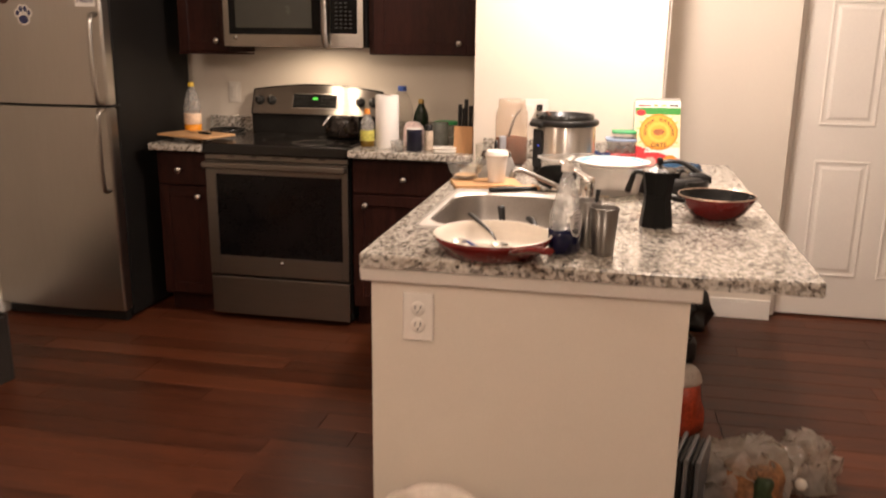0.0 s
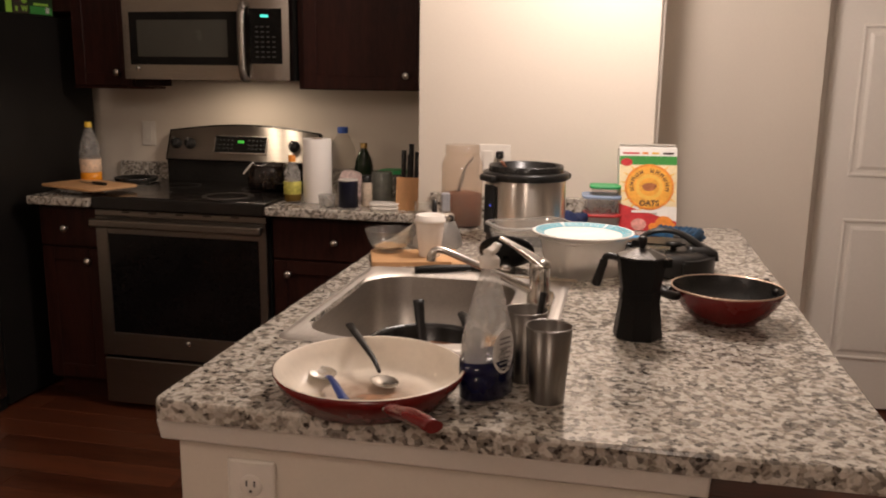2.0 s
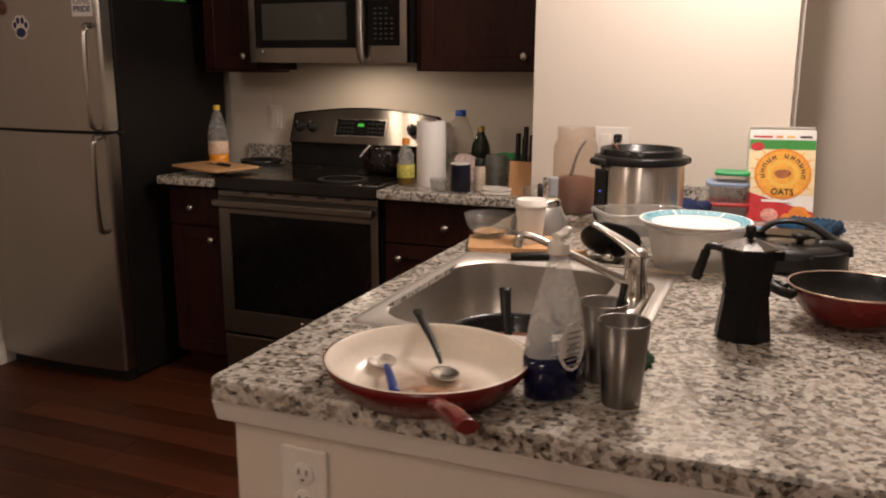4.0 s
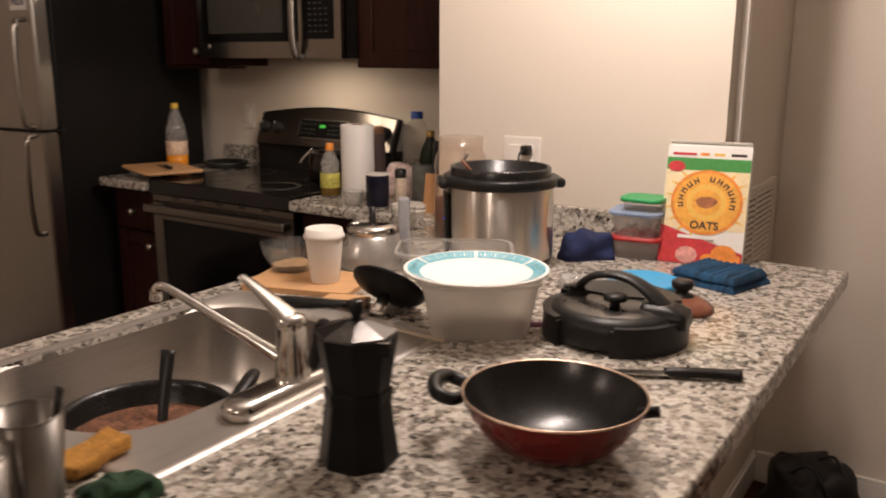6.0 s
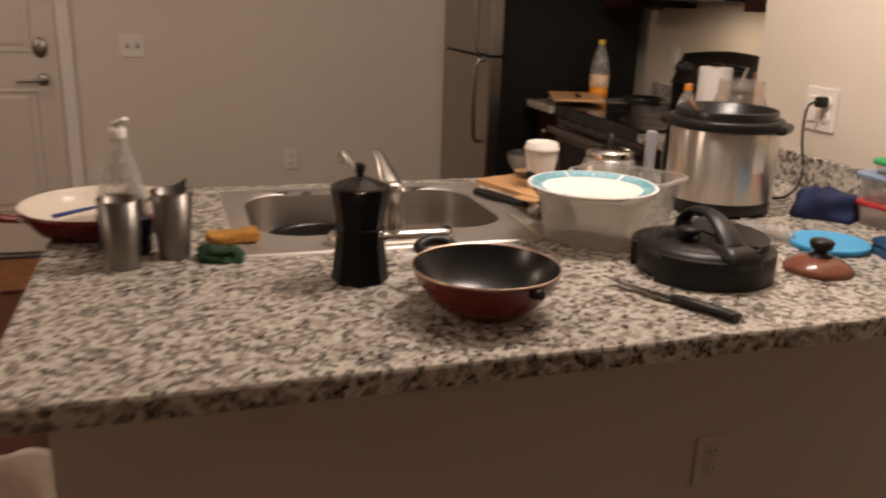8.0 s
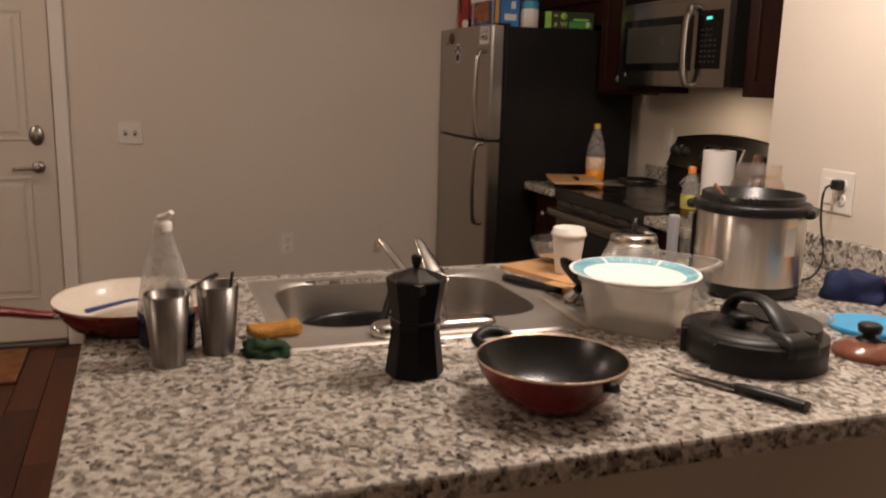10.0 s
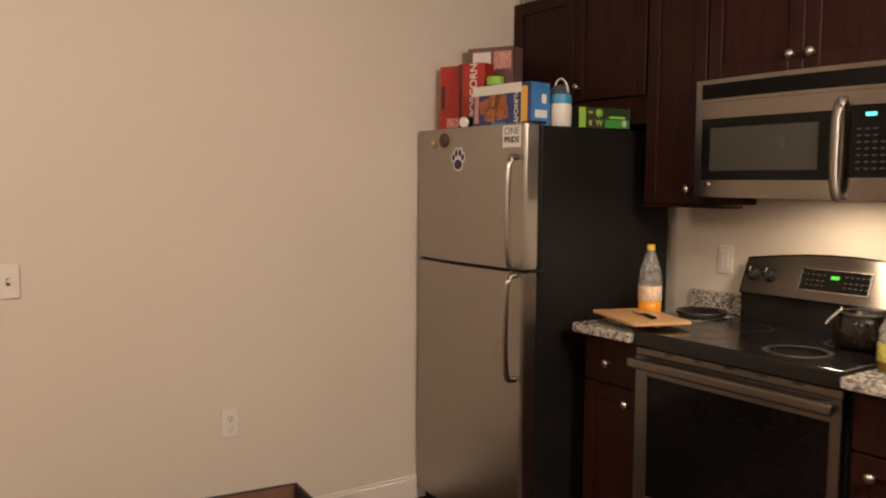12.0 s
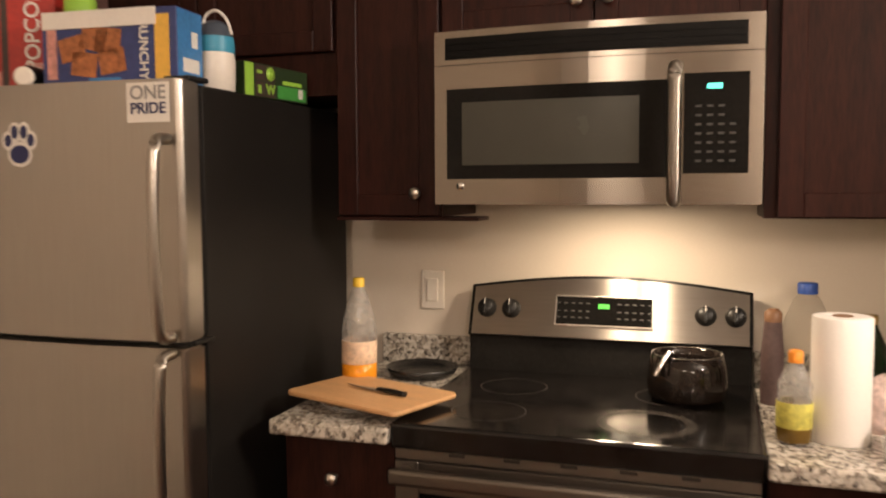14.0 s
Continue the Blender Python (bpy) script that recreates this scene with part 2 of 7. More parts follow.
def stain_material():
    """A soft brown stain that fades outwards."""
    m = mat("pan_stain", (0.34, 0.165, 0.080), 0.4, var=0.2, scale=40, bump=0)
    nt = m.node_tree
    tc = nt.nodes.new("ShaderNodeTexCoord")
    dist = nt.nodes.new("ShaderNodeVectorMath")
    dist.operation = "DISTANCE"
    dist.inputs[1].default_value = (0.004, -0.022, 0.0056)
    nt.links.new(tc.outputs["Object"], dist.inputs[0])
    nz = nt.nodes.new("ShaderNodeTexNoise")
    nz.inputs["Scale"].default_value, nz.inputs["Detail"].default_value = 28, 4
    nt.links.new(tc.outputs["Object"], nz.inputs["Vector"])
    mr = nt.nodes.new("ShaderNodeMapRange")
    mr.inputs["From Min"].default_value, mr.inputs["From Max"].default_value = 0.105, 0.0
    mr.inputs["To Max"].default_value = 1.4
    nt.links.new(dist.outputs["Value"], mr.inputs["Value"])
    mul = nt.nodes.new("ShaderNodeMath")
    mul.operation = "MULTIPLY"
    nt.links.new(mr.outputs[0], mul.inputs[0])
    nt.links.new(nz.outputs["Fac"], mul.inputs[1])
    nt.links.new(mul.outputs[0], nt.nodes["Principled BSDF"].inputs["Alpha"])
    return m


GRANITE = granite_material()
PAINT = mat("wall_paint", (0.66, 0.59, 0.50), 0.62, var=0.015, scale=1.2, fine=170, bump=0.12)
CEILING = mat("ceiling_paint", (0.78, 0.74, 0.68), 0.8, var=0.02, fine=240, bump=0.2)
TRIM = mat("trim_paint", (0.76, 0.71, 0.64), 0.38, var=0.015, scale=3, bump=0.04)
PLANK = mat("plank_wood", (0.110, 0.033, 0.014), 0.38, spec=0.26, var=0.2, scale=3.5, fine=26, stretch=(0.5, 6, 6), bump=0.06, piece=0.55, dark=(0.036, 0.0100, 0.0046))
ESPRESSO = mat("espresso_wood", (0.040, 0.0122, 0.0084), 0.42, spec=0.16, scale=5, fine=40, stretch=(7, 7, 0.6), bump=0.04, dark=(0.013, 0.0046, 0.0037))
STEEL = mat("brushed_steel", (0.215, 0.194, 0.170), 0.32, 1.0, var=0.04, scale=4, fine=150, stretch=(0.06, 1, 1), bump=0.02, rvar=0.06, aniso=0.6, radial=True, arot=0.25)
STEEL_V = mat("brushed_steel_upright", (0.39, 0.36, 0.32), 0.32, 1.0, var=0.02, scale=3, fine=150, stretch=(1, 1, 0.05), bump=0.02, rvar=0.06, aniso=0.5)
MICRO_STEEL = mat("microwave_steel", (0.285, 0.255, 0.222), 0.25, 1.0, var=0.04, scale=4, fine=150, stretch=(0.06, 1, 1), bump=0.02, rvar=0.06, aniso=0.85, radial=True, arot=0.25)
PANEL_STEEL = mat("satin_steel", (0.33, 0.30, 0.265), 0.36, 1.0, var=0.04, scale=4, fine=150, stretch=(0.06, 1, 1), bump=0.02, rvar=0.05, aniso=0.95, radial=True, arot=0.25)
POLISHED = mat("polished_steel", (0.60, 0.57, 0.53), 0.20, 1.0, var=0.03, bump=0.01, rvar=0.08)
CHROME = mat("chrome", (0.64, 0.615, 0.58), 0.19, 1.0, var=0.02, bump=0.0, rvar=0.06)
NICKEL = mat("satin_nickel", (0.62, 0.58, 0.53), 0.28, 1.0, var=0.03, bump=0.01)
BLACK_GLASS = mat("black_glass", (0.006, 0.0055, 0.005), 0.10, var=0.2, bump=0.0, rvar=0.05, spec=0.15)
BLACK_ENAMEL = mat("black_enamel", (0.012, 0.011, 0.010), 0.25, var=0.2, bump=0.02, spec=0.14)
BLACK_SIDE = mat("black_textured_steel", (0.0125, 0.011, 0.0098), 0.45, var=0.15, fine=400, bump=0.15, spec=0.2)
BLACK_PLASTIC = mat("black_plastic", (0.014, 0.013, 0.012), 0.36, var=0.2, fine=300, bump=0.06, spec=0.3)
OVEN_GLASS = mat("oven_window_glass", (0.006, 0.005, 0.005), 0.12, var=0.2, bump=0.0, rvar=0.05, spec=0.22)
SCREEN = mat("microwave_mesh_glass", (0.056, 0.054, 0.044), 0.25, var=0.06, fine=700, bump=0.03, spec=0.2)
WHITE_PLASTIC = mat("white_plastic", (0.74, 0.69, 0.62), 0.34, var=0.02, bump=0.02)
COOKTOP = mat("cooktop_glass", (0.007, 0.006, 0.0055), 0.14, var=0.4, scale=14, fine=80, bump=0.0, rvar=0.26, spec=0.5)
GRILLE = mat("black_grille", (0.005, 0.0045, 0.004), 0.5, var=0.2, spec=0.12)
SLOT = mat("dark_slot", (0.03, 0.025, 0.02), 0.6, bump=0)
GREEN_LED = mat("green_led", (0.05, 0.45, 0.05), 0.4, var=0, bump=0, emit=0.12)
CYAN_LED = mat("cyan_led", (0.10, 0.9, 0.75), 0.4, var=0, bump=0, emit=0.7)
KEY_PRINT = mat("key_print", (0.035, 0.034, 0.032), 0.5, bump=0)
GREY_PRINT = mat("grey_print", (0.28, 0.27, 0.26), 0.5, bump=0)

# ---- rooms ----


def build_rooms():
    bm = fresh()
    cube(bm, -3.35, -3.2, -0.06, 4.2, 5.2, -0.012)
    setting("floor", bm, mat("subfloor", (0.05, 0.02, 0.012), 0.7), "dark subfloor under reddish brown wood planks", "floor")
    bm = fresh()
    cube(bm, -3.35, -3.2, 2.62, 4.2, 5.2, 2.72)
    setting("ceiling", bm, CEILING, "plain white painted ceiling", "ceiling")
    bm = fresh()
    cube(bm, -3.30, -3.0, 0, -3.15, 0.745, 2.62)
    cube(bm, -3.30, 0.745, 2.06, -3.15, 1.66, 2.62)
    cube(bm, -3.30, 1.66, 0, -3.15, 4.68, 2.62)
    setting("wall_west", bm, PAINT, "plain beige painted wall with the entry door", "wall")
    bm = fresh()
    cube(bm, -3.15, 4.53, 0, -0.65, 4.68, 2.62)
    setting("wall_north", bm, PAINT, "beige painted wall behind the kitchen counter", "wall")
    bm = fresh()
    cube(bm, -0.65, 3.84, 0, 0.188, 4.66, 2.62)
    setting("wall_pantry", bm, PAINT, "beige painted wall block at the end of the peninsula", "wall")
    bm = fresh()
    cube(bm, 0.188, 4.51, 0, 0.86, 4.66, 2.62)
    cube(bm, 0.71, 4.66, 0, 0.86, 4.88, 2.62)
    setting("wall_hall_corner", bm, PAINT, "beige painted wall corner beside the closet", "wall")
    bm = fresh()
    cube(bm, 0.86, 4.62, 0, 0.90, 4.88, 2.62)
    cube(bm, 0.90, 4.62, 2.05, 1.78, 4.88, 2.62)
    cube(bm, 1.78, 4.62, 0, 4.0, 4.88, 2.62)
    setting("wall_hall", bm, PAINT, "beige painted wall with a panelled closet door", "wall")
    bm = fresh()
    cube(bm, 4.0, -3.0, 0, 4.15, 4.62, 2.62)
    setting("wall_east", bm, PAINT, "plain beige painted wall", "wall")
    bm = fresh()
    cube(bm, -3.30, -3.15, 0, 4.15, -3.0, 2.62)
    setting("wall_south", bm, PAINT, "plain beige painted wall", "wall")
    bm = fresh()
    for x0, y0, x1, y1 in ((-3.15, 1.725, -3.137, 4.53), (-3.15, -3.0, -3.137, 0.68), (0.201, 4.497, 0.86, 4.51), (0.188, 3.93, 0.201, 4.51), (0.20, 1.98, 0.213, 3.83)):
        cube(bm, x0, y0, 0, x1, y1, 0.095, 0.004)
        cube(bm, x0, y0, 0.095, (x0 + x1) / 2 if x1 - x0 < 0.02 else x1, y1, 0.108, 0.002)
    setting("baseboard", bm, TRIM, "white painted baseboard along the walls", "baseboard")
    bm = fresh()
    cube(bm, 0.188, 3.905, 0, 0.205, 3.93, 2.62, 0.003)
    cube(bm, 0.8605, 4.603, 0, 0.90, 4.62, 2.13, 0.004)
    cube(bm, 1.78, 4.603, 0, 1.865, 4.62, 2.13, 0.004)
    cube(bm, 0.90, 4.603, 2.05, 1.78, 4.62, 2.13, 0.004)
    cube(bm, -3.15, 1.66, 0, -3.135, 1.725, 2.12, 0.004)
    cube(bm, -3.15, 0.68, 0, -3.135, 0.745, 2.12, 0.004)
    cube(bm, -3.15, 0.745, 2.06, -3.135, 1.66, 2.12, 0.004)
    setting("trim", bm, TRIM, "white painted door casings and corner trim", "trim")


def panel_door(name, width, height, m, label, rows, paint=None):
    """A moulded six-panel door in its own plane x-z, facing -y."""
    d = thing(name, label, "door", m)
    d["kind"] = "structure"
    bm = fresh()
    cube(bm, 0, 0, 0, width, 0.036, height, 0.003)
    part("slab", bm, paint or TRIM, d)
    cols = ((0.115, width / 2 - 0.05), (width / 2 + 0.05, width - 0.115))
    for z0, z1 in rows:
        for x0, x1 in cols:
            bm = fresh()
            for a, b, c, e in ((x0, z0, x1, z0 + 0.014), (x0, z1 - 0.014, x1, z1), (x0, z0 + 0.014, x0 + 0.014, z1 - 0.014), (x1 - 0.014, z0 + 0.014, x1, z1 - 0.014)):
                cube(bm, a, -0.006, b, c, 0.004, e, 0.004)
            loft(bm, [([(x0 + 0.03, z0 + 0.03), (x1 - 0.03, z0 + 0.03), (x1 - 0.03, z1 - 0.03), (x0 + 0.03, z1 - 0.03)], 0),
                      ([(x0 + 0.045, z0 + 0.045), (x1 - 0.045, z0 + 0.045), (x1 - 0.045, z1 - 0.045), (x0 + 0.045, z1 - 0.045)], 0.006)],
                 m=Matrix(((1, 0, 0, 0), (0, 0, -1, 0.0), (0, 1, 0, 0), (0, 0, 0, 1))), smooth=False)
            part("panel", bm, paint or TRIM, d)
    return d


def build_doors():
    rows = ((0.22, 0.84), (1.02, 1.64), (1.74, 1.94))
    panel_door("door_1", 0.87, 2.03, pose(0.905, 4.625, 0.012), "white painted panelled closet door, closed", rows)
    d = panel_door("door_2", 0.905, 2.025, pose(-3.16, 0.75, 0.03, 0, 0, 90), "beige panelled entry door, closed, with deadbolt and lever", rows, mat("door_paint", (0.60, 0.54, 0.46), 0.45, var=0.02, scale=3, bump=0.04))
    lock = mat("dull_nickel", (0.36, 0.33, 0.30), 0.32, 1.0, var=0.08, bump=0.01)
    for z, r in ((1.045, 0.034), (0.889, 0.030)):
        bm = fresh()
        lathe(bm, [(0, 0), (r, 0), (r, 0.008), (r * 0.8, 0.014), (0, 0.016)], 28, pose(0.825, 0, z, 90), sy=1.45 if z > 1 else 1.0)
        rose = part("deadbolt" if z > 1 else "lever_rose", bm, lock, d, "dull satin nickel")
        bm = fresh()
        if z > 1:
            cube(bm, -0.005, -0.034, -0.018, 0.005, -0.014, 0.018, 0.003, m=pose(0.825, 0, z))
            part("thumb_turn", bm, NICKEL, rose)
        else:
            tube(bm, [(0.825, -0.015, z), (0.825, -0.05, z), (0.815, -0.055, z), (0.715, -0.055, z - 0.005)], [0.010, 0.010, 0.011, 0.008], smooth=4)
            part("lever", bm, lock, rose)
    bm = fresh()
    cube(bm, -3.29, 0.75, 0, -3.12, 1.655, 0.026, 0.006)
    tagged(part("threshold", bm, mat("threshold_metal", (0.20, 0.18, 0.16), 0.4, 0.8)), "grey metal threshold under the entry door", "threshold", kind="structure")
    bm = fresh()
    cube(bm, 0.98, 4.70, 0, 1.79, 4.80, 0.010, 0.003)
    tagged(part("threshold", bm, bpy.data.materials["threshold_metal"]), "dark threshold strip under the closet door", "threshold", kind="structure")


def wall_plate(name, m, holes, wide=0.072, label="white wall outlet with two sockets", plastic=None):
    """A cover plate facing -y, its centre at the pose."""
    t = thing(name, label, "switch" if "switch" in name else "outlet", m)
    WHITE = plastic or WHITE_PLASTIC
    bm = fresh()
    cube(bm, -wide / 2, -0.006, -0.058, wide / 2, 0, 0.058, 0.004)
    part("cover_plate", bm, WHITE, t)
    gangs = round(wide / 0.06)
    for g in range(max(1, gangs)):
        x = 0 if gangs < 2 else (g - (gangs - 1) / 2) * 0.046
        kind = holes[g % len(holes)]
        if kind == "o":
            for z in (-0.020, 0.020):
                bm = fresh()
                lathe(bm, [(0.0165, 0), (0.0165, 0.002), (0.015, 0.003), (0, 0.003)], 20, pose(x, -0.006, z, 90))
                face = part("socket", bm, WHITE, t)
                bm = fresh()
                for dx in (-0.006, 0.006):
                    cube(bm, x + dx - 0.0012, -0.0094, z - 0.001, x + dx + 0.0012, -0.0086, z + 0.008)
                cube(bm, x - 0.002, -0.0094, z - 0.010, x + 0.002, -0.0086, z - 0.006)
                part("slots", bm, SLOT, face)
        elif kind == "r":
            bm = fresh()
            cube(bm, x - 0.017, -0.011, -0.034, x + 0.017, -0.006, 0.034, 0.002, m=None)
            part("rocker", bm, WHITE_PLASTIC, t)
        else:
            bm = fresh()
            cube(bm, x - 0.006, -0.008, -0.013, x + 0.006, -0.006, 0.013, 0.001)
            part("toggle_frame", bm, SLOT, t)
            bm = fresh()
            cube(bm, x - 0.004, -0.020, -0.002, x + 0.004, -0.006, 0.010, 0.001, m=None)
            part("toggle", bm, WHITE_PLASTIC, t)
    return t


def build_plates():
    wall_plate("outlet", pose(-0.470, 1.985, 0.750) @ Matrix.Diagonal((1.13, 1, 1.13, 1)), "o")
    wall_plate("outlet", pose(0.2005, 3.19, 0.50, 0, 0, 90), "o", label="beige wall outlet under the overhang", plastic=PAINT)
    wall_plate("outlet", pose(-3.15, 2.79, 0.487, 0, 0, 90), "o")
    wall_plate("outlet_double", pose(-0.368, 3.84, 1.125), "ro", 0.118, "white double wall plate with sockets and a plugged-in cord")
    wall_plate("light_switch", pose(-2.163, 4.53, 1.133), "r", 0.072, "white rocker light switch on the kitchen wall")
    wall_plate("light_switch", pose(-3.15, 2.005, 1.09, 0, 0, 90), "tt", 0.118, "white double toggle light switch on the beige wall")


def build_grille():
    t = thing("return_air_grille", "beige painted louvred air return grille on the wall", "vent", pose(0.188, 4.18, 0.815, 0, 0, 90))
    bm = fresh()
    for a, b, c, e in ((-0.24, -0.235, 0.24, -0.21), (-0.24, 0.21, 0.24, 0.235), (-0.24, -0.21, -0.215, 0.21), (0.215, -0.21, 0.24, 0.21)):
        cube(bm, a, -0.010, b, c, 0, e, 0.003)
    part("frame", bm, PAINT, t)
    bm = fresh()
    cube(bm, -0.215, -0.0025, -0.21, 0.215, -0.0005, 0.21)
    part("backing", bm, SLOT, t)
    me = None
    for k in range(26):
        z = -0.2025 + k * 0.0162
        if me is None:
            bm = fresh()
            cube(bm, -0.215, -0.0095, -0.0046, 0.215, -0.004, 0.0046, m=pose(0, 0, 0, -25))
            first = part("slat", bm, PAINT, t)
            me = first.data
            first.location = (0, 0, z)
        else:
            s = new("slat", me)
            s.parent, s.location = t, (0, 0, z)
    bm = fresh()
    cube(bm, -0.008, -0.0098, -0.21, 0.008, -0.003, 0.21)
    part("mullion", bm, PAINT, t)


# ---- cabinets ----
def knob(parent, x, y, z):
    bm = fresh()
    lathe(bm, [(0.0065, 0), (0.005, 0.010), (0.006, 0.016), (0.014, 0.020), (0.0155, 0.026), (0.012, 0.031), (0, 0.033)], 20, pose(x, y, z, 90))
    return part("knob", bm, NICKEL, parent, "satin nickel knob")


def shaker_door(parent, x0, z0, x1, z1, y, kn=None, name="door", rail=0.055):
    """A cabinet front with a recessed centre panel, facing -y."""
    bm = fresh()
    if z1 - z0 > 0.22:
        cube(bm, x0 + 0.004, y - 0.009, z0 + 0.004, x1 - 0.004, y - 0.002, z1 - 0.004)
    else:
        cube(bm, x0, y - 0.019, z0, x1, y, z1, 0.003)
    d = part(name, bm, ESPRESSO, parent)
    if z1 - z0 > 0.22:
        for nm, a, b, c, e in (("stile", x0, z0, x0 + rail, z1), ("stile", x1 - rail, z0, x1, z1), ("rail", x0 + rail, z0, x1 - rail, z0 + rail), ("rail", x0 + rail, z1 - rail, x1 - rail, z1)):
            bm = fresh()
            cube(bm, a, y - 0.019, b, c, y, e, 0.002, 1)
            part(nm, bm, ESPRESSO, d)
    if kn:
        knob(d, kn[0], y - 0.019, kn[1])
    return d


def build_cabinets():
    # wall units: x0, x1, bottom, doors (x0, x1, knob x)
    for x0, x1, z0, doors, lab in (
            (-3.148, -2.318, 1.79, ((-3.14, -2.735, -2.77), (-2.73, -2.325, -2.695)), "dark espresso wooden wall cabinet above the refrigerator"),
            (-2.315, -2.03, 1.36, ((-2.312, -2.033, -2.09),), "narrow dark espresso wall cabinet beside the microwave"),
            (-2.027, -1.266, 1.812, ((-2.024, -1.648, -1.684), (-1.645, -1.269, -1.611)), "dark espresso wall cabinet above the microwave"),
            (-1.263, -0.652, 1.36, ((-1.235, -0.70, -0.79),), "dark espresso wall cabinet beside the bright wall")):
        t = thing("wall_cabinet", lab, "cabinet", pose(0, 0, 0), "kitchen wall cabinets")
        bm = fresh()
        cube(bm, x0, 4.219, z0 if x0 > -3 else 1.68, x1, 4.529, 2.275, 0.001, 1)
        part("body", bm, ESPRESSO, t)
        for d0, d1, kx in doors:
            shaker_door(t, d0, z0 + 0.003, d1, 2.272, 4.217, (kx, z0 + 0.06))
    # base units
    for x0, x1, kx, kx2, lab in ((-2.315, -2.032, -2.185, -2.085, "narrow dark espresso base cabinet with drawer beside the stove"),
                                 (-1.262, -0.652, -0.995, -1.190, "dark espresso base cabinet with drawer in the corner")):
        t = thing("base_cabinet", lab, "cabinet", pose(0, 0, 0), "kitchen base cabinets")
        bm = fresh()
        cube(bm, x0, 3.912, 0.10, x1, 4.529, 0.878, 0.001, 1)
        part("body", bm, ESPRESSO, t)
        bm = fresh()
        cube(bm, x0, 3.97, 0.0, x1, 4.5, 0.10)
        part("toe_kick", bm, ESPRESSO, t)
        shaker_door(t, x0 + 0.004, 0.70, x1 - 0.004, 0.865, 3.91, (kx, 0.775), "drawer_front")
        shaker_door(t, x0 + 0.004, 0.115, x1 - 0.004, 0.692, 3.91, (kx2, 0.64))
    for x0, x1, lab in ((-2.318, -2.031, "speckled granite worktop beside the stove"), (-1.263, -0.652, "speckled granite worktop between stove and wall")):
        t = thing("worktop", lab, "countertop", pose(0, 0, 0))
        bm = fresh()
        cube(bm, x0, 3.825, 0.879, x1, 4.528, 0.915, 0.006)
        part("slab", bm, GRANITE, t)
        bm = fresh()
        cube(bm, x0, 4.506, 0.9155, x1, 4.5285, 0.998, 0.003)
        part("backsplash", bm, GRANITE, t)
    # peninsula
    bm = fresh()
    cube(bm, -0.595, 1.985, 0, 0.20, 2.10, 0.879)
    cube(bm, 0.09, 2.10, 0, 0.20, 3.838, 0.879)
    setting("wall_peninsula", bm, PAINT, "low beige painted half wall under the peninsula", "wall")
    bm = fresh()
    for v in cube(bm, -0.620, 1.958, 0.840, 0.225, 1.9848, 0.879, 0.004):
        v.co.y += 0.012 * (0.879 - v.co.z) / 0.039 if v.co.y < 1.97 else 0
    for v in cube(bm, 0.2002, 1.985, 0.840, 0.225, 3.838, 0.879, 0.004):
        v.co.x -= 0.012 * (0.879 - v.co.z) / 0.039 if v.co.x > 0.215 else 0
    setting("trim_peninsula", bm, TRIM, "white trim under the granite slab", "trim")
    for k in range(4):
        y0 = 2.102 + k * 0.434
        t = thing("base_cabinet", "dark espresso base cabinet under the sink counter", "cabinet", pose(0, 0, 0), "kitchen base cabinets")
        bm = fresh()
        cube(bm, -0.555, y0, 0.10, -0.535, y0 + 0.432, 0.869)
        part("body", bm, ESPRESSO, t)
        bm = fresh()
        cube(bm, -0.50, y0, 0.0, -0.48, y0 + 0.432, 0.10)
        part("toe_kick", bm, ESPRESSO, t)
        for z0, z1, nm in ((0.115, 0.692, "door"), (0.70, 0.865, "drawer_front")):
            bm = fresh()
            cube(bm, -0.574, y0 + 0.004, z0, -0.5552, y0 + 0.428, z1, 0.003)
            part(nm, bm, ESPRESSO, t)
    t = thing("peninsula_worktop", "speckled white grey and black granite peninsula top with overhang", "countertop", pose(0, 0, 0))
    bm = fresh()
    hx0, hx1, hy0, hy1 = -0.535, -0.055, 2.305, 2.905
    rim = [(-0.622, 1.952), (0.493, 1.952), (0.493, 3.838), (-0.622, 3.838)]
    r = 0.02
    outer = []
    for (x, y), (ax, ay), a0 in zip(rim, ((1, 1), (-1, 1), (-1, -1), (1, -1)), (180, 270, 0, 90)):
        for k in range(6):
            a = radians(a0 + 18 * k)
            rr = r if y < 3 else 0.001
            outer.append((x + ax * rr + rr * math.cos(a), y + ay * rr + rr * math.sin(a)))
    inner = [(hx0, hy0), (hx1, hy0), (hx1, hy1), (hx0, hy1)]
    e = 0.004
    def ring(poly, z, inset=0.0):
        cx, cy = -0.05, 2.9
        out = []
        for x, y in poly:
            out.append(bm.verts.new((x - inset * (1 if x > cx else -1), y - inset * (1 if y > cy else -1), z)))
        return out
    levels = [ring(outer, 0.881, 0), ring(outer, 0.909, 0), ring(outer, 0.9135, 0.002), ring(outer, 0.915, e)]
    n = len(outer)
    for a, b in zip(levels, levels[1:]):
        for i in range(n):
            bm.faces.new((a[i], a[(i + 1) % n], b[(i + 1) % n], b[i]))
    it, ib = ring(inner, 0.915), ring(inner, 0.881)
    for i in range(4):
        bm.faces.new((it[i], it[(i + 1) % 4], ib[(i + 1) % 4], ib[i]))
        # top and underside, in four fans round the sink's cut-out
        for o, q in ((levels[3], it), (levels[0], ib)):
            seg = [o[(i * 6 + k) % n] for k in range(3, 10)]
            bm.faces.new([*seg, q[(i + 1) % 4], q[i]])
    part("slab", bm, GRANITE, t)
    bm = fresh()
    cube(bm, -0.60, 3.817, 0.9155, 0.186, 3.8385, 1.0, 0.003)
    part("backsplash", bm, GRANITE, t)
    return t


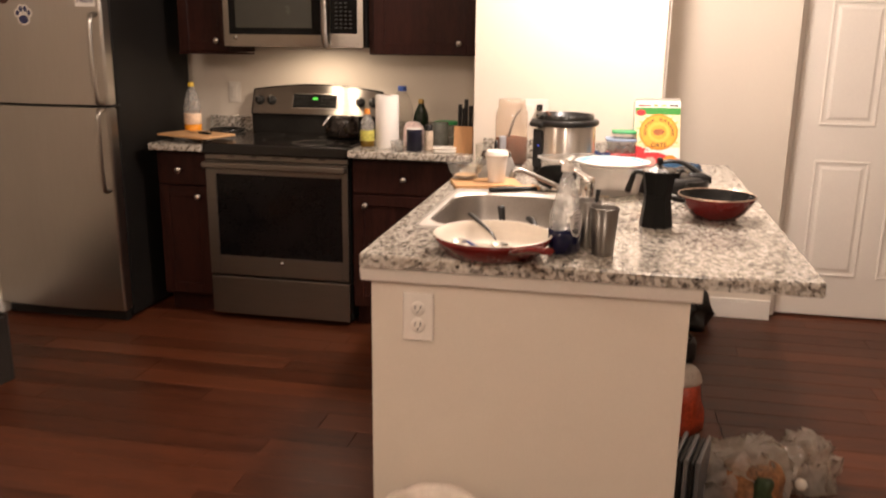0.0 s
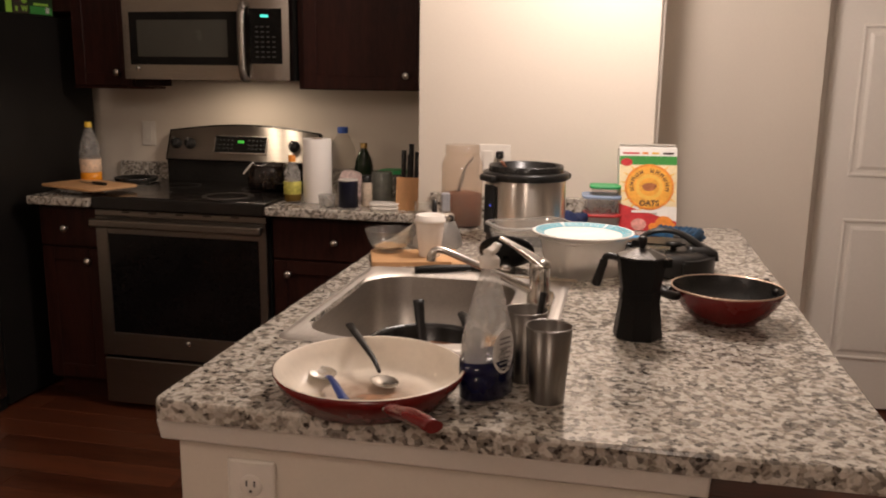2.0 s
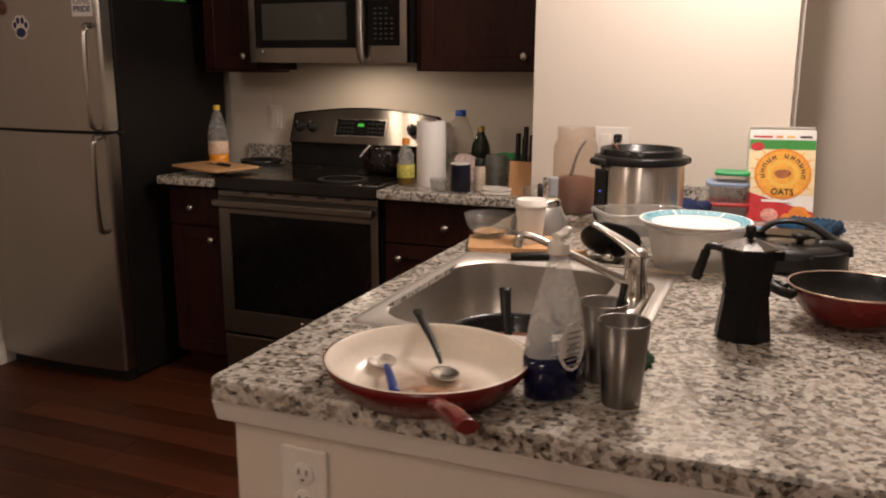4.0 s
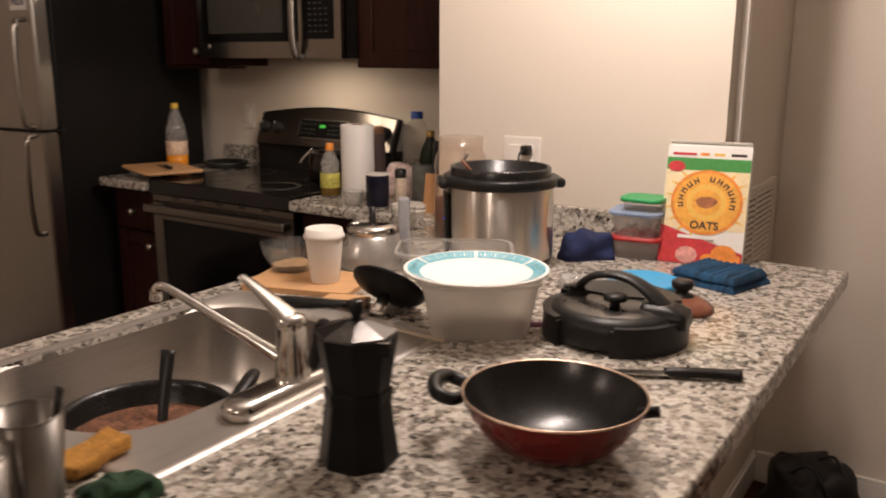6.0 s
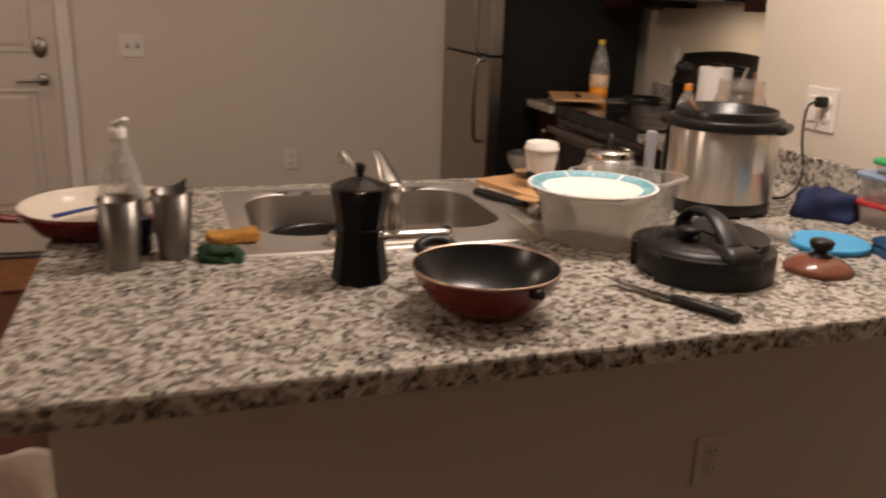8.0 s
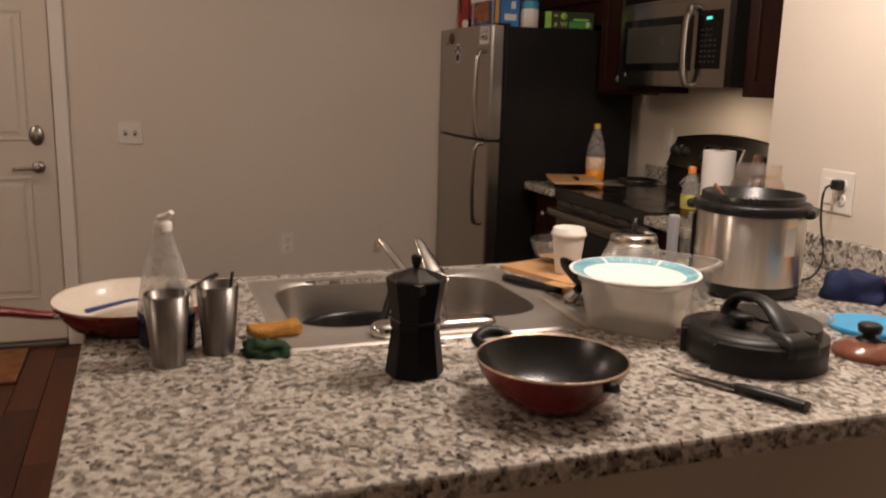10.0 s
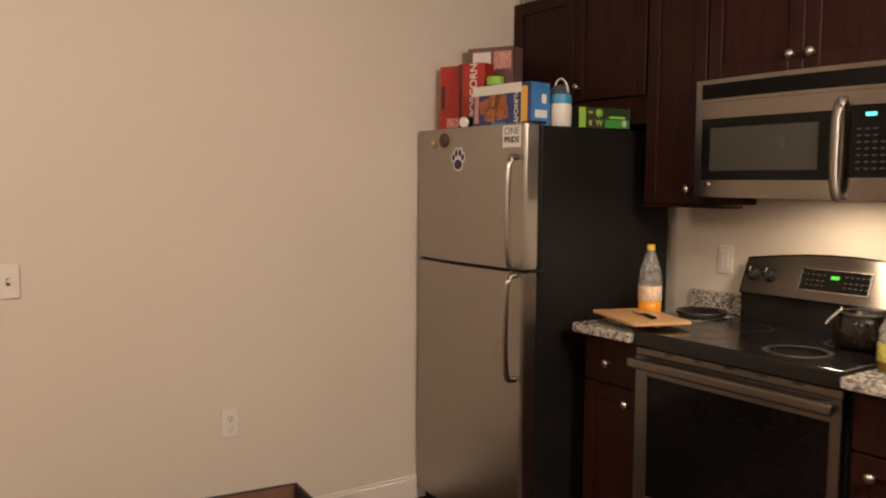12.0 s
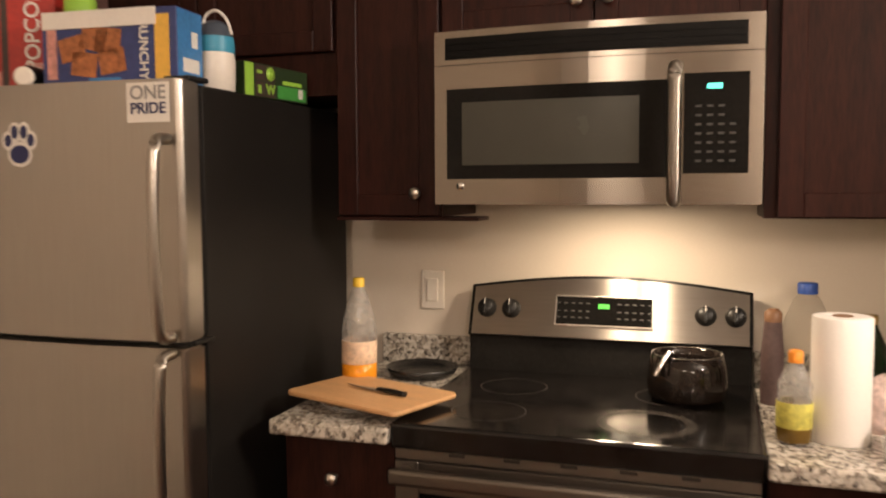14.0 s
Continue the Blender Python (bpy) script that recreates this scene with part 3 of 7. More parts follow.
# ---- appliances ----
def build_fridge():
    t = thing("refrigerator", "stainless two-door refrigerator with black sides and stickers", "refrigerator", pose(0, 0, 0))
    x0, x1 = -3.142, -2.412
    bm = fresh()
    cube(bm, x0 + 0.003, 3.742, 0.02, x1 - 0.003, 4.47, 1.655, 0.006)
    part("body", bm, BLACK_SIDE, t, "black textured cabinet")
    bm = fresh()
    cube(bm, x0 + 0.02, 3.70, 0.0, x1 - 0.02, 3.75, 0.06, 0.004)
    part("kick_plate", bm, BLACK_PLASTIC, t)
    for z0, z1, nm in ((0.065, 1.098, "fridge_door"), (1.112, 1.66, "freezer_door")):
        bm = fresh()
        cube(bm, x0 + 0.006, 3.7245, z0 + 0.006, x1 - 0.006, 3.7415, z1 - 0.006, 0.002, 1)
        part("door_gasket", bm, BLACK_PLASTIC, t)
        bm = fresh()
        prof = [(x0, 3.724)] + [(x0 + 0.016 * (1 - math.cos(a)), 3.676 - 0.016 * math.sin(a)) for a in (math.pi / 2 * k / 9 for k in range(9))]
        for k in range(11):
            u = k / 10
            prof.append((x0 + 0.016 + (x1 - x0 - 0.032) * u, 3.66 - 0.018 * math.sin(math.pi * u)))
        prof += [(x1 - 0.016 * (1 - math.sin(a)), 3.676 - 0.016 * math.cos(a)) for a in (math.pi / 2 * k / 9 for k in range(1, 10))] + [(x1, 3.724)]
        prism(bm, prof, z0, z1)
        bmesh.ops.bevel(bm, geom=[e for e in bm.edges if abs(e.verts[0].co.z - e.verts[1].co.z) < 1e-5], offset=0.004, segments=2, affect="EDGES")
        d = part(nm, bm, STEEL_V, t, "brushed stainless door")
        bm = fresh()
        hx = x1 - 0.022
        if nm == "fridge_door":
            pts = [(hx, 3.645, 1.092), (hx, 3.612, 1.086), (hx, 3.598, 1.05), (hx, 3.592, 0.88), (hx, 3.598, 0.74), (hx, 3.612, 0.70), (hx, 3.645, 0.695)]
        else:
            pts = [(hx, 3.645, 1.535), (hx, 3.612, 1.53), (hx, 3.598, 1.49), (hx, 3.592, 1.33), (hx, 3.598, 1.17), (hx, 3.612, 1.13), (hx, 3.645, 1.125)]
        tube(bm, pts, 0.0125, 12, smooth=5)
        part("handle", bm, STEEL_V, d, "satin metal bow handle")
    bm = fresh()
    cube(bm, x0 + 0.01, 3.685, 1.0985, x1 - 0.004, 3.7415, 1.1115)
    part("door_gap", bm, BLACK_PLASTIC, t)
    for z in (1.105, 1.664):
        bm = fresh()
        cube(bm, x1 - 0.06, 3.69, z - 0.0055, x1 + 0.004, 3.76, z + 0.0055, 0.003)
        part("hinge", bm, BLACK_PLASTIC, t)
    # stickers and magnets
    white = mat("sticker_white", (0.76, 0.73, 0.68), 0.5, var=0.02, bump=0)
    navy = mat("sticker_navy", (0.02, 0.025, 0.09), 0.5, bump=0)
    def face_y(x):
        u = (x - x0 - 0.016) / (x1 - x0 - 0.032)
        return 3.66 - 0.018 * math.sin(math.pi * min(1, max(0, u)))
    sx = -2.485
    s = thing("sticker", "white square sticker with dark words on the freezer door", "sticker", pose(sx, face_y(sx) - 0.0005, 1.612, 0, 0, 4))
    bm = fresh()
    cube(bm, -0.05, -0.001, -0.041, 0.05, 0, 0.041)
    part("paper", bm, white, s)
    lettering("lettering", "ONE", 0.040, GREY_PRINT, s, pose(0, -0.0015, 0.019, 90), "pale grey outlined word")
    lettering("lettering", "PRIDE", 0.032, navy, s, pose(0, -0.0015, -0.013, 90))
    px = -2.81
    s = thing("paw_magnet", "white and navy paw print magnet on the freezer door", "magnet", pose(px, face_y(px) - 0.0005, 1.53, 0, 0, 2))
    bm = fresh()
    blobs = ((0, -0.020, 0.025, 0.020), (-0.030, 0.010, 0.0090, 0.0135), (-0.012, 0.028, 0.0090, 0.0145), (0.012, 0.028, 0.0090, 0.0145), (0.030, 0.010, 0.0090, 0.0135))
    def oval(bm, cx, cz, rx, rz, y0, y1):
        prism(bm, [(cx + rx * math.cos(a), cz + rz * math.sin(a)) for a in (2 * math.pi * k / 20 for k in range(20))], y0, y1, m=pose(0, 0, 0, 90))
    for k, (cx, cz, rx, rz) in enumerate(blobs):
        oval(bm, cx, cz, rx + 0.0075, rz + 0.0075, 0.0, 0.001 + 0.0001 * k)
    part("border", bm, white, s)
    bm = fresh()
    for cx, cz, rx, rz in blobs:
        oval(bm, cx, cz, rx, rz, 0.0012, 0.0022)
    part("paw", bm, navy, s)
    for mx, mz, r, col in ((-3.0, 1.600, 0.020, (0.42, 0.30, 0.20)), (-2.915, 1.612, 0.030, (0.10, 0.045, 0.03))):
        s = thing("fridge_magnet", "small brown round magnet on the freezer door", "magnet", pose(mx, face_y(mx), mz))
        bm = fresh()
        lathe(bm, [(r, 0), (r, 0.005), (r * 0.85, 0.009), (0, 0.010)], 20, pose(0, 0, 0, 90))
        part("disc", bm, mat("magnet_brown", col, 0.6, var=0.3, scale=60), s)


def build_range():
    t = thing("stove", "black and stainless electric range with glass cooktop", "stove", pose(0, 0, 0))
    x0, x1 = -2.027, -1.268
    bm = fresh()
    cube(bm, x0, 3.905, 0.03, x1, 4.50, 0.867, 0.003)
    part("body", bm, BLACK_ENAMEL, t)
    bm = fresh()
    cube(bm, x0 - 0.004, 3.843, 0.868, x1 + 0.004, 4.44, 0.925, 0.008, 3)
    part("cooktop", bm, COOKTOP, t, "glossy black glass cooktop")
    ringm = mat("burner_ring", (0.030, 0.026, 0.023), 0.3, var=0.4, scale=40, bump=0)
    worn = mat("worn_burner_ring", (0.075, 0.063, 0.053), 0.35, var=0.5, scale=30, fine=120, bump=0, alpha=0.4)
    for bx, by, r in ((-1.50, 4.0, 0.105), (-1.85, 4.0, 0.085), (-1.85, 4.25, 0.085), (-1.46, 4.25, 0.085)):
        big = bx > -1.52 and by < 4.1
        wide = 0.022 if big else 0.002
        bm = fresh()
        lathe(bm, [(r - wide, 0.9253), (r - wide + 0.001, 0.9257), (r, 0.9257), (r + 0.001, 0.9253)], 48, pose(bx, by, 0))
        part("burner_ring", bm, worn if big else ringm, t, "worn grey burner marking")
    # door
    bm = fresh()
    cube(bm, x0 + 0.004, 3.890, 0.246, x1 - 0.004, 3.904, 0.839, 0.001, 1)
    door = part("oven_door", bm, BLACK_ENAMEL, t, "oven door with stainless frame")
    for nm, a, b, c, e in (("stile", x0 + 0.003, 0.245, x0 + 0.058, 0.84), ("stile", x1 - 0.036, 0.245, x1 - 0.003, 0.84), ("rail", x0 + 0.058, 0.245, x1 - 0.036, 0.345), ("rail", x0 + 0.058, 0.77, x1 - 0.036, 0.84)):
        bm = fresh()
        cube(bm, a, 3.855, b, c, 3.8895, e, 0.002, 1)
        part(nm, bm, STEEL, door, "brushed stainless frame piece")
    bm = fresh()
    cube(bm, x0 + 0.057, 3.860, 0.344, x1 - 0.035, 3.8895, 0.771, 0.001, 1)
    part("window", bm, OVEN_GLASS, door, "dark glass oven window")
    bm = fresh()
    lathe(bm, [(0, 0), (0.011, 0), (0.011, 0.003), (0, 0.004)], 20, pose(-1.63, 3.855, 0.318, 90))
    part("badge", bm, CHROME, door)
    bm = fresh()
    cube(bm, x0 + 0.004, 3.803, 0.800, x1 - 0.004, 3.824, 0.836, 0.009, 4)
    for hx in (x0 + 0.03, x1 - 0.03):
        cube(bm, hx - 0.014, 3.815, 0.805, hx + 0.014, 3.856, 0.829, 0.004)
    part("handle", bm, STEEL, door, "brushed stainless bar handle")
    bm = fresh()
    cube(bm, x0 + 0.003, 3.858, 0.842, x1 - 0.003, 3.903, 0.867, 0.002)
    vent = part("vent_strip", bm, STEEL, t)
    for k in range(5):
        xs = -1.90 + k * 0.12
        bm = fresh()
        cube(bm, xs, 3.8565, 0.857, xs + 0.035, 3.860, 0.864)
        part("vent_slot", bm, SLOT, vent)
    bm = fresh()
    cube(bm, x0 + 0.003, 3.858, 0.03, x1 - 0.003, 3.903, 0.232, 0.004)
    part("drawer", bm, STEEL, t, "brushed stainless storage drawer")
    # backguard
    bm = fresh()
    cube(bm, x0 + 0.003, 4.441, 0.90, x1 - 0.003, 4.515, 1.025, 0.004)
    part("backguard_base", bm, BLACK_ENAMEL, t)
    def arch(x, lo=1.158, rise=0.034):
        u = (x - x0) / (x1 - x0)
        return lo + rise * math.sin(math.pi * u)
    def arched(a, b, zlo, drop, y0, y1, n=20):
        xs = [a + (b - a) * k / n for k in range(n + 1)]
        return [(x, zlo) for x in xs] + [(x, arch(x) - drop) for x in xs[::-1]]
    flip = Matrix(((1, 0, 0, 0), (0, 0, 1, 0), (0, 1, 0, 0), (0, 0, 0, 1)))
    bm = fresh()
    prism(bm, arched(x0 + 0.001, x1 - 0.001, 1.022, -0.010, 0, 0), 4.432, 4.458, m=flip)
    lean = pose(0, 4.432, 1.022) @ pose(0, 0, 0, -22) @ pose(0, -4.432, -1.022)
    part("backguard_frame", bm, BLACK_ENAMEL, t).matrix_basis = lean
    bm = fresh()
    prism(bm, arched(x0 + 0.012, x1 - 0.010, 1.024, 0.0, 0, 0), 4.424, 4.4316, m=flip)
    panel = part("control_panel", bm, PANEL_STEEL, t, "arched stainless control panel")
    panel.matrix_basis = lean
    bm = fresh()
    cube(bm, -1.778, 4.418, 1.060, -1.522, 4.4238, 1.138, 0.003)
    disp = part("display", bm, BLACK_GLASS, panel)
    for a, b, c, e in ((-1.781, 1.057, -1.519, 1.0598), (-1.781, 1.1382, -1.519, 1.141), (-1.781, 1.0598, -1.7782, 1.1382), (-1.5218, 1.0598, -1.519, 1.1382)):
        bm = fresh()
        cube(bm, a, 4.4170, b, c, 4.4238, e)
        part("bezel", bm, NICKEL, disp, "thin bright bezel")
    bm = fresh()
    cube(bm, -1.664, 4.4168, 1.106, -1.634, 4.4178, 1.119)
    part("clock_digits", bm, GREEN_LED, disp, "glowing green clock digits")
    bm = fresh()
    for k in range(5):
        for z in (1.078, 1.096, 1.118):
            for sgn in (-1, 1):
                xb = -1.65 + sgn * (0.042 + 0.02 * k)
                cube(bm, xb - 0.005, 4.4170, z, xb + 0.005, 4.4178, z + 0.0035)
    part("key_marks", bm, KEY_PRINT, disp)["kind"] = "stuff"
    for kx in (-1.975, -1.905, -1.386, -1.312):
        bm = fresh()
        lathe(bm, [(0.026, 0), (0.027, 0.006), (0.023, 0.010), (0.021, 0.026), (0.018, 0.029), (0, 0.029)], 24, pose(kx, 4.424, 1.098, 90))
        cube(bm, -0.004, -0.036, -0.022, 0.004, -0.020, 0.022, 0.002, m=pose(kx, 4.424, 1.098))
        k = part("control_knob", bm, BLACK_PLASTIC, panel, "black control knob")
        bm = fresh()
        cube(bm, -0.001, -0.0368, 0.004, 0.001, -0.0362, 0.021, m=pose(kx, 4.424, 1.098))
        part("pointer", bm, WHITE_PLASTIC, k)


def build_microwave():
    t = thing("microwave", "stainless over-the-range microwave with black window", "microwave", pose(0, 0, 0))
    x0, x1, z0, z1 = -2.022, -1.27, 1.393, 1.808
    bm = fresh()
    cube(bm, x0 + 0.002, 4.165, z0, x1 - 0.002, 4.528, z1, 0.003)
    part("body", bm, BLACK_ENAMEL, t)
    def bow(x):
        return 4.135 - 0.022 * math.sin(math.pi * (x - x0) / (x1 - x0))
    def front(bm, a, b, za, zb, y1, out=0.0, n=12):
        xs = [a + (b - a) * k / n for k in range(n + 1)]
        poly = [(x, bow(x) - out) for x in xs] + [(b, y1), (a, y1)]
        return prism(bm, poly, za, zb)
    bm = fresh()
    front(bm, x0, x1, 1.728, z1, 4.165)
    top = part("vent_panel", bm, MICRO_STEEL, t)
    bm = fresh()
    front(bm, x0 + 0.028, x1 - 0.035, 1.740, 1.792, 4.15, 0.0012)
    gr = part("vent_grille", bm, GRILLE, t)
    for k in range(3):
        bm = fresh()
        front(bm, x0 + 0.032, x1 - 0.039, 1.747 + 0.014 * k, 1.752 + 0.014 * k, 4.14, 0.003)
        part("vent_bar", bm, GRILLE, gr)
    bm = fresh()
    front(bm, x0, x1, z0, 1.7265, 4.165)
    front_ob = part("front", bm, MICRO_STEEL, t, "brushed stainless front")
    bm = fresh()
    front(bm, x0 + 0.032, -1.462, 1.454, 1.670, 4.15, 0.0014)
    door = part("door_glass", bm, BLACK_GLASS, t, "black glass door")
    bm = fresh()
    front(bm, x0 + 0.072, -1.532, 1.487, 1.637, 4.15, 0.0024)
    part("window", bm, SCREEN, door, "grey meshed window")
    bm = fresh()
    front(bm, -1.437, -1.300, 1.462, 1.682, 4.15, 0.0014)
    pad = part("control_panel", bm, BLACK_GLASS, t)
    bm = fresh()
    front(bm, -1.388, -1.356, 1.647, 1.658, 4.14, 0.0022, 2)
    part("clock", bm, CYAN_LED, pad, "glowing cyan clock display")
    bm = fresh()
    for r in range(7):
        for c in range(4):
            if c == 3 and r > 4:
                continue
            xa = -1.412 + c * 0.024
            front(bm, xa, xa + 0.013, 1.487 + 0.020 * r, 1.492 + 0.020 * r, 4.14, 0.0021, 1)
    part("keys", bm, KEY_PRINT, pad)
    bm = fresh()
    hx = -1.455
    tube(bm, [(hx, 4.128, 1.700), (hx, 4.098, 1.693), (hx, 4.082, 1.65), (hx, 4.078, 1.55), (hx, 4.082, 1.45), (hx, 4.098, 1.405), (hx, 4.128, 1.398)], 0.016, 12, smooth=5, flat=0.8)
    part("handle", bm, PANEL_STEEL, t)
    bm = fresh()
    lathe(bm, [(0, 0), (0.010, 0), (0.010, 0.003), (0, 0.004)], 18, pose(-1.955, bow(-1.955), 1.437, 90))
    part("badge", bm, CHROME, t)
    bm = fresh()
    cube(bm, -1.70, 4.30, z0 - 0.004, -1.50, 4.42, z0 - 0.0005, 0.001)
    part("lamp_lens", bm, WHITE_PLASTIC, t)
    bm = fresh()
    cube(bm, -2.318, 4.20, 1.350, -1.93, 4.30, 1.3595, 0.001)
    tagged(part("light_rail", bm, ESPRESSO), "dark wooden rail under the wall cabinet", "trim", kind="structure")


def build_planks():
    """Wood planks along x, laid in staggered rows; the near ones singly."""
    rng = random.Random(4)
    base = None
    rest = fresh()
    w = 0.128
    y = -3.0
    while y < 4.9:
        x = -3.15 - rng.random() * 1.1
        while x < 4.0:
            ln = 1.22
            a, b = max(x, -3.15), min(x + ln, 4.0)
            if b - a > 0.02:
                near = 0.45 < y < 4.55 and a < 1.3
                bm = fresh() if near else rest
                cube(bm, a + 0.0008, y + 0.0008, -0.012, b - 0.0008, y + w - 0.0008, 0.0, 0.0012 if near else 0, 1)
                if near:
                    part("plank", bm, PLANK, bpy.data.objects["floor"])
            x += ln
        y += w
    tagged(part("planks", rest, PLANK), "reddish brown wood floor planks", "floor", kind="stuff")


build_rooms()
build_doors()
build_plates()
build_grille()
build_cabinets()
build_fridge()
build_range()
build_microwave()

# ---- materials of the things ----
CREAM = mat("cream_ceramic", (0.78, 0.70, 0.59), 0.22, var=0.03, bump=0)
RED_ENAMEL = mat("red_enamel", (0.135, 0.009, 0.008), 0.26, var=0.1, bump=0.01)
NONSTICK = mat("black_nonstick", (0.014, 0.013, 0.012), 0.26, var=0.2, fine=400, bump=0.03, rvar=0.04)
MOKA = mat("black_painted_aluminium", (0.005, 0.005, 0.005), 0.38, var=0.2, fine=300, bump=0.04, spec=0.18)
CLEAR = clear_mat("clear_plastic", (0.93, 0.92, 0.90), 0.06, 0.025, 0.45)
CLEAR_DIM = clear_mat("clear_bottle_plastic", (0.90, 0.89, 0.87), 0.27)
FROST = clear_mat("cloudy_plastic", (0.98, 0.96, 0.93), 0.46, 0.22, uneven=0.06, glow=0.6)
GLASS = clear_mat("clear_glass", (0.94, 0.94, 0.92), 0.03)
PAPER = mat("white_paper", (0.80, 0.76, 0.71), 0.75, var=0.02, fine=260, bump=0.12)
CARDBOARD = mat("brown_cardboard", (0.22, 0.125, 0.07), 0.8, var=0.12, scale=9, fine=120, bump=0.1)
BOARD_WOOD = mat("light_board_wood", (0.56, 0.32, 0.15), 0.5, var=0.1, scale=5, fine=60, stretch=(1, 7, 7), bump=0.04)
BLOCK_WOOD = mat("knife_block_wood", (0.46, 0.24, 0.10), 0.5, var=0.12, stretch=(6, 6, 1), bump=0.04)
NAVY_LIQUID = mat("dark_blue_soap", (0.005, 0.006, 0.034), 0.12, var=0.1, bump=0)
NAVY_CLOTH = mat("navy_cloth", (0.014, 0.022, 0.075), 0.9, var=0.25, scale=20, fine=330, bump=0.5)
TEAL_CLOTH = mat("blue_cloth", (0.012, 0.055, 0.118), 0.9, var=0.44, scale=2.6, fine=90, bump=0.5, stretch=(34, 3, 3))
GREEN_CLOTH = mat("dark_green_cloth", (0.018, 0.050, 0.022), 0.9, var=0.25, scale=40, fine=300, bump=0.5)
SPONGE = mat("yellow_sponge", (0.40, 0.19, 0.035), 0.95, var=0.2, scale=60, fine=260, bump=0.8)
SKY_LID = mat("bright_blue_plastic", (0.06, 0.36, 0.66), 0.4, var=0.04, bump=0.02)
GREEN_LID = mat("green_plastic", (0.03, 0.33, 0.10), 0.4, var=0.05, bump=0.02)
LIME = mat("lime_plastic", (0.30, 0.55, 0.07), 0.4, var=0.05, bump=0.02)
RED_PLASTIC = mat("red_plastic", (0.42, 0.03, 0.03), 0.4, var=0.06, bump=0.02)
BLUE_PLASTIC = mat("blue_plastic", (0.03, 0.09, 0.38), 0.4, var=0.06, bump=0.02)
YELLOW = mat("yellow_plastic", (0.72, 0.48, 0.04), 0.4, var=0.04, bump=0.02)
ORANGE = mat("orange_plastic", (0.75, 0.26, 0.03), 0.4, var=0.04, bump=0.02)
AMBER = mat("brown_glass_lid", (0.20, 0.075, 0.045), 0.12, var=0.08, bump=0)
FOOD = mat("brown_food", (0.17, 0.075, 0.04), 0.8, var=0.4, scale=30, fine=120, bump=0.6, bdist=0.006)
OIL = mat("golden_oil", (0.13, 0.075, 0.012), 0.12, var=0.05, bump=0)
GREEN_GLASS = mat("dark_green_glass", (0.012, 0.022, 0.010), 0.08, var=0.1, bump=0)
PURPLE = mat("purple_print", (0.10, 0.065, 0.062), 0.45, var=0.15, bump=0.02)
DARK_BIN = mat("dark_fibreboard", (0.020, 0.016, 0.013), 0.6, var=0.2, bump=0.05)
BROWN_LINING = mat("brown_lining", (0.17, 0.085, 0.05), 0.75, var=0.1, bump=0.05)
BAG = clear_mat("thin_bag_plastic", (0.95, 0.90, 0.84), 0.36, 0.14)
LINER = mat("white_bin_liner", (0.70, 0.62, 0.54), 0.4, var=0.06, fine=35, bump=0.5, bdist=0.01)
BIN_RED = mat("dark_red_plastic", (0.09, 0.018, 0.012), 0.45, var=0.1)
BLACK_BAG = mat("black_bag_fabric", (0.012, 0.011, 0.010), 0.5, var=0.3, fine=60, bump=0.5, bdist=0.006)
BOX_RED = mat("red_card", (0.42, 0.028, 0.020), 0.45, var=0.12, scale=14, bump=0.01)
BOX_BLUE = mat("blue_card", (0.035, 0.052, 0.17), 0.42, var=0.12, scale=10, bump=0.01)
BOX_SKY = mat("sky_blue_card", (0.05, 0.20, 0.46), 0.42, var=0.12, scale=10, bump=0.01)
BOX_GREEN = mat("dark_green_card", (0.018, 0.035, 0.012), 0.45, var=0.2, scale=16, bump=0.01)
PRINT_WHITE = mat("white_print", (0.76, 0.73, 0.68), 0.45, var=0.03, bump=0)
PRINT_ORANGE = mat("orange_print", (0.72, 0.24, 0.035), 0.45, var=0.12, scale=40, bump=0)
PRINT_YELLOW = mat("yellow_print", (0.76, 0.45, 0.08), 0.45, var=0.06, scale=30, bump=0)
PRINT_PALE = mat("pale_yellow_print", (0.77, 0.63, 0.38), 0.45, var=0.06, scale=20, bump=0)
PRINT_GREEN = mat("green_print", (0.05, 0.26, 0.05), 0.45, var=0.08, bump=0)
PRINT_RED = mat("red_print", (0.50, 0.03, 0.035), 0.45, var=0.12, scale=30, bump=0)
PRINT_PINK = mat("pink_print", (0.60, 0.28, 0.24), 0.5, var=0.2, scale=40, bump=0)
PRINT_DARK = mat("dark_print", (0.05, 0.03, 0.025), 0.5, bump=0)
CRACKER = mat("cracker_print", (0.36, 0.125, 0.045), 0.5, var=0.25, scale=60, bump=0)
PATTERN = mat("grey_patterned_card", (0.52, 0.49, 0.45), 0.6, var=0.5, scale=22, fine=60, bump=0, dark=(0.10, 0.09, 0.085))
TOP = 0.915


def wavy(bm, amount, scale, seed=0.0):
    """Uneven surface for soft things; keeps the underside flat."""
    bm.verts.ensure_lookup_table()
    low = min(v.co.z for v in bm.verts)
    for v in bm.verts:
        d = noise.noise_vector(v.co * scale + Vector((seed, seed * 2, 7)))
        k = 0 if v.co.z < low + 1e-4 else 1
        v.co += Vector((d.x, d.y, d.z * k)) * amount
        v.co.z = max(v.co.z, low)


def heap(bm, rx, ry, h, seed, amount=0.02, scale=14, seg=40, flat=0.3):
    """A soft lump that stands on z = 0."""
    prof = [(0, 0)] + [(math.cos(a) ** flat, math.sin(a)) for a in (math.pi / 2 * k / 9 for k in range(9))] + [(0, 1)]
    lathe(bm, [(r, z * h) for r, z in prof], seg, sx=rx, sy=ry)
    wavy(bm, amount, scale, seed)
    for f in bm.faces:
        f.smooth = True


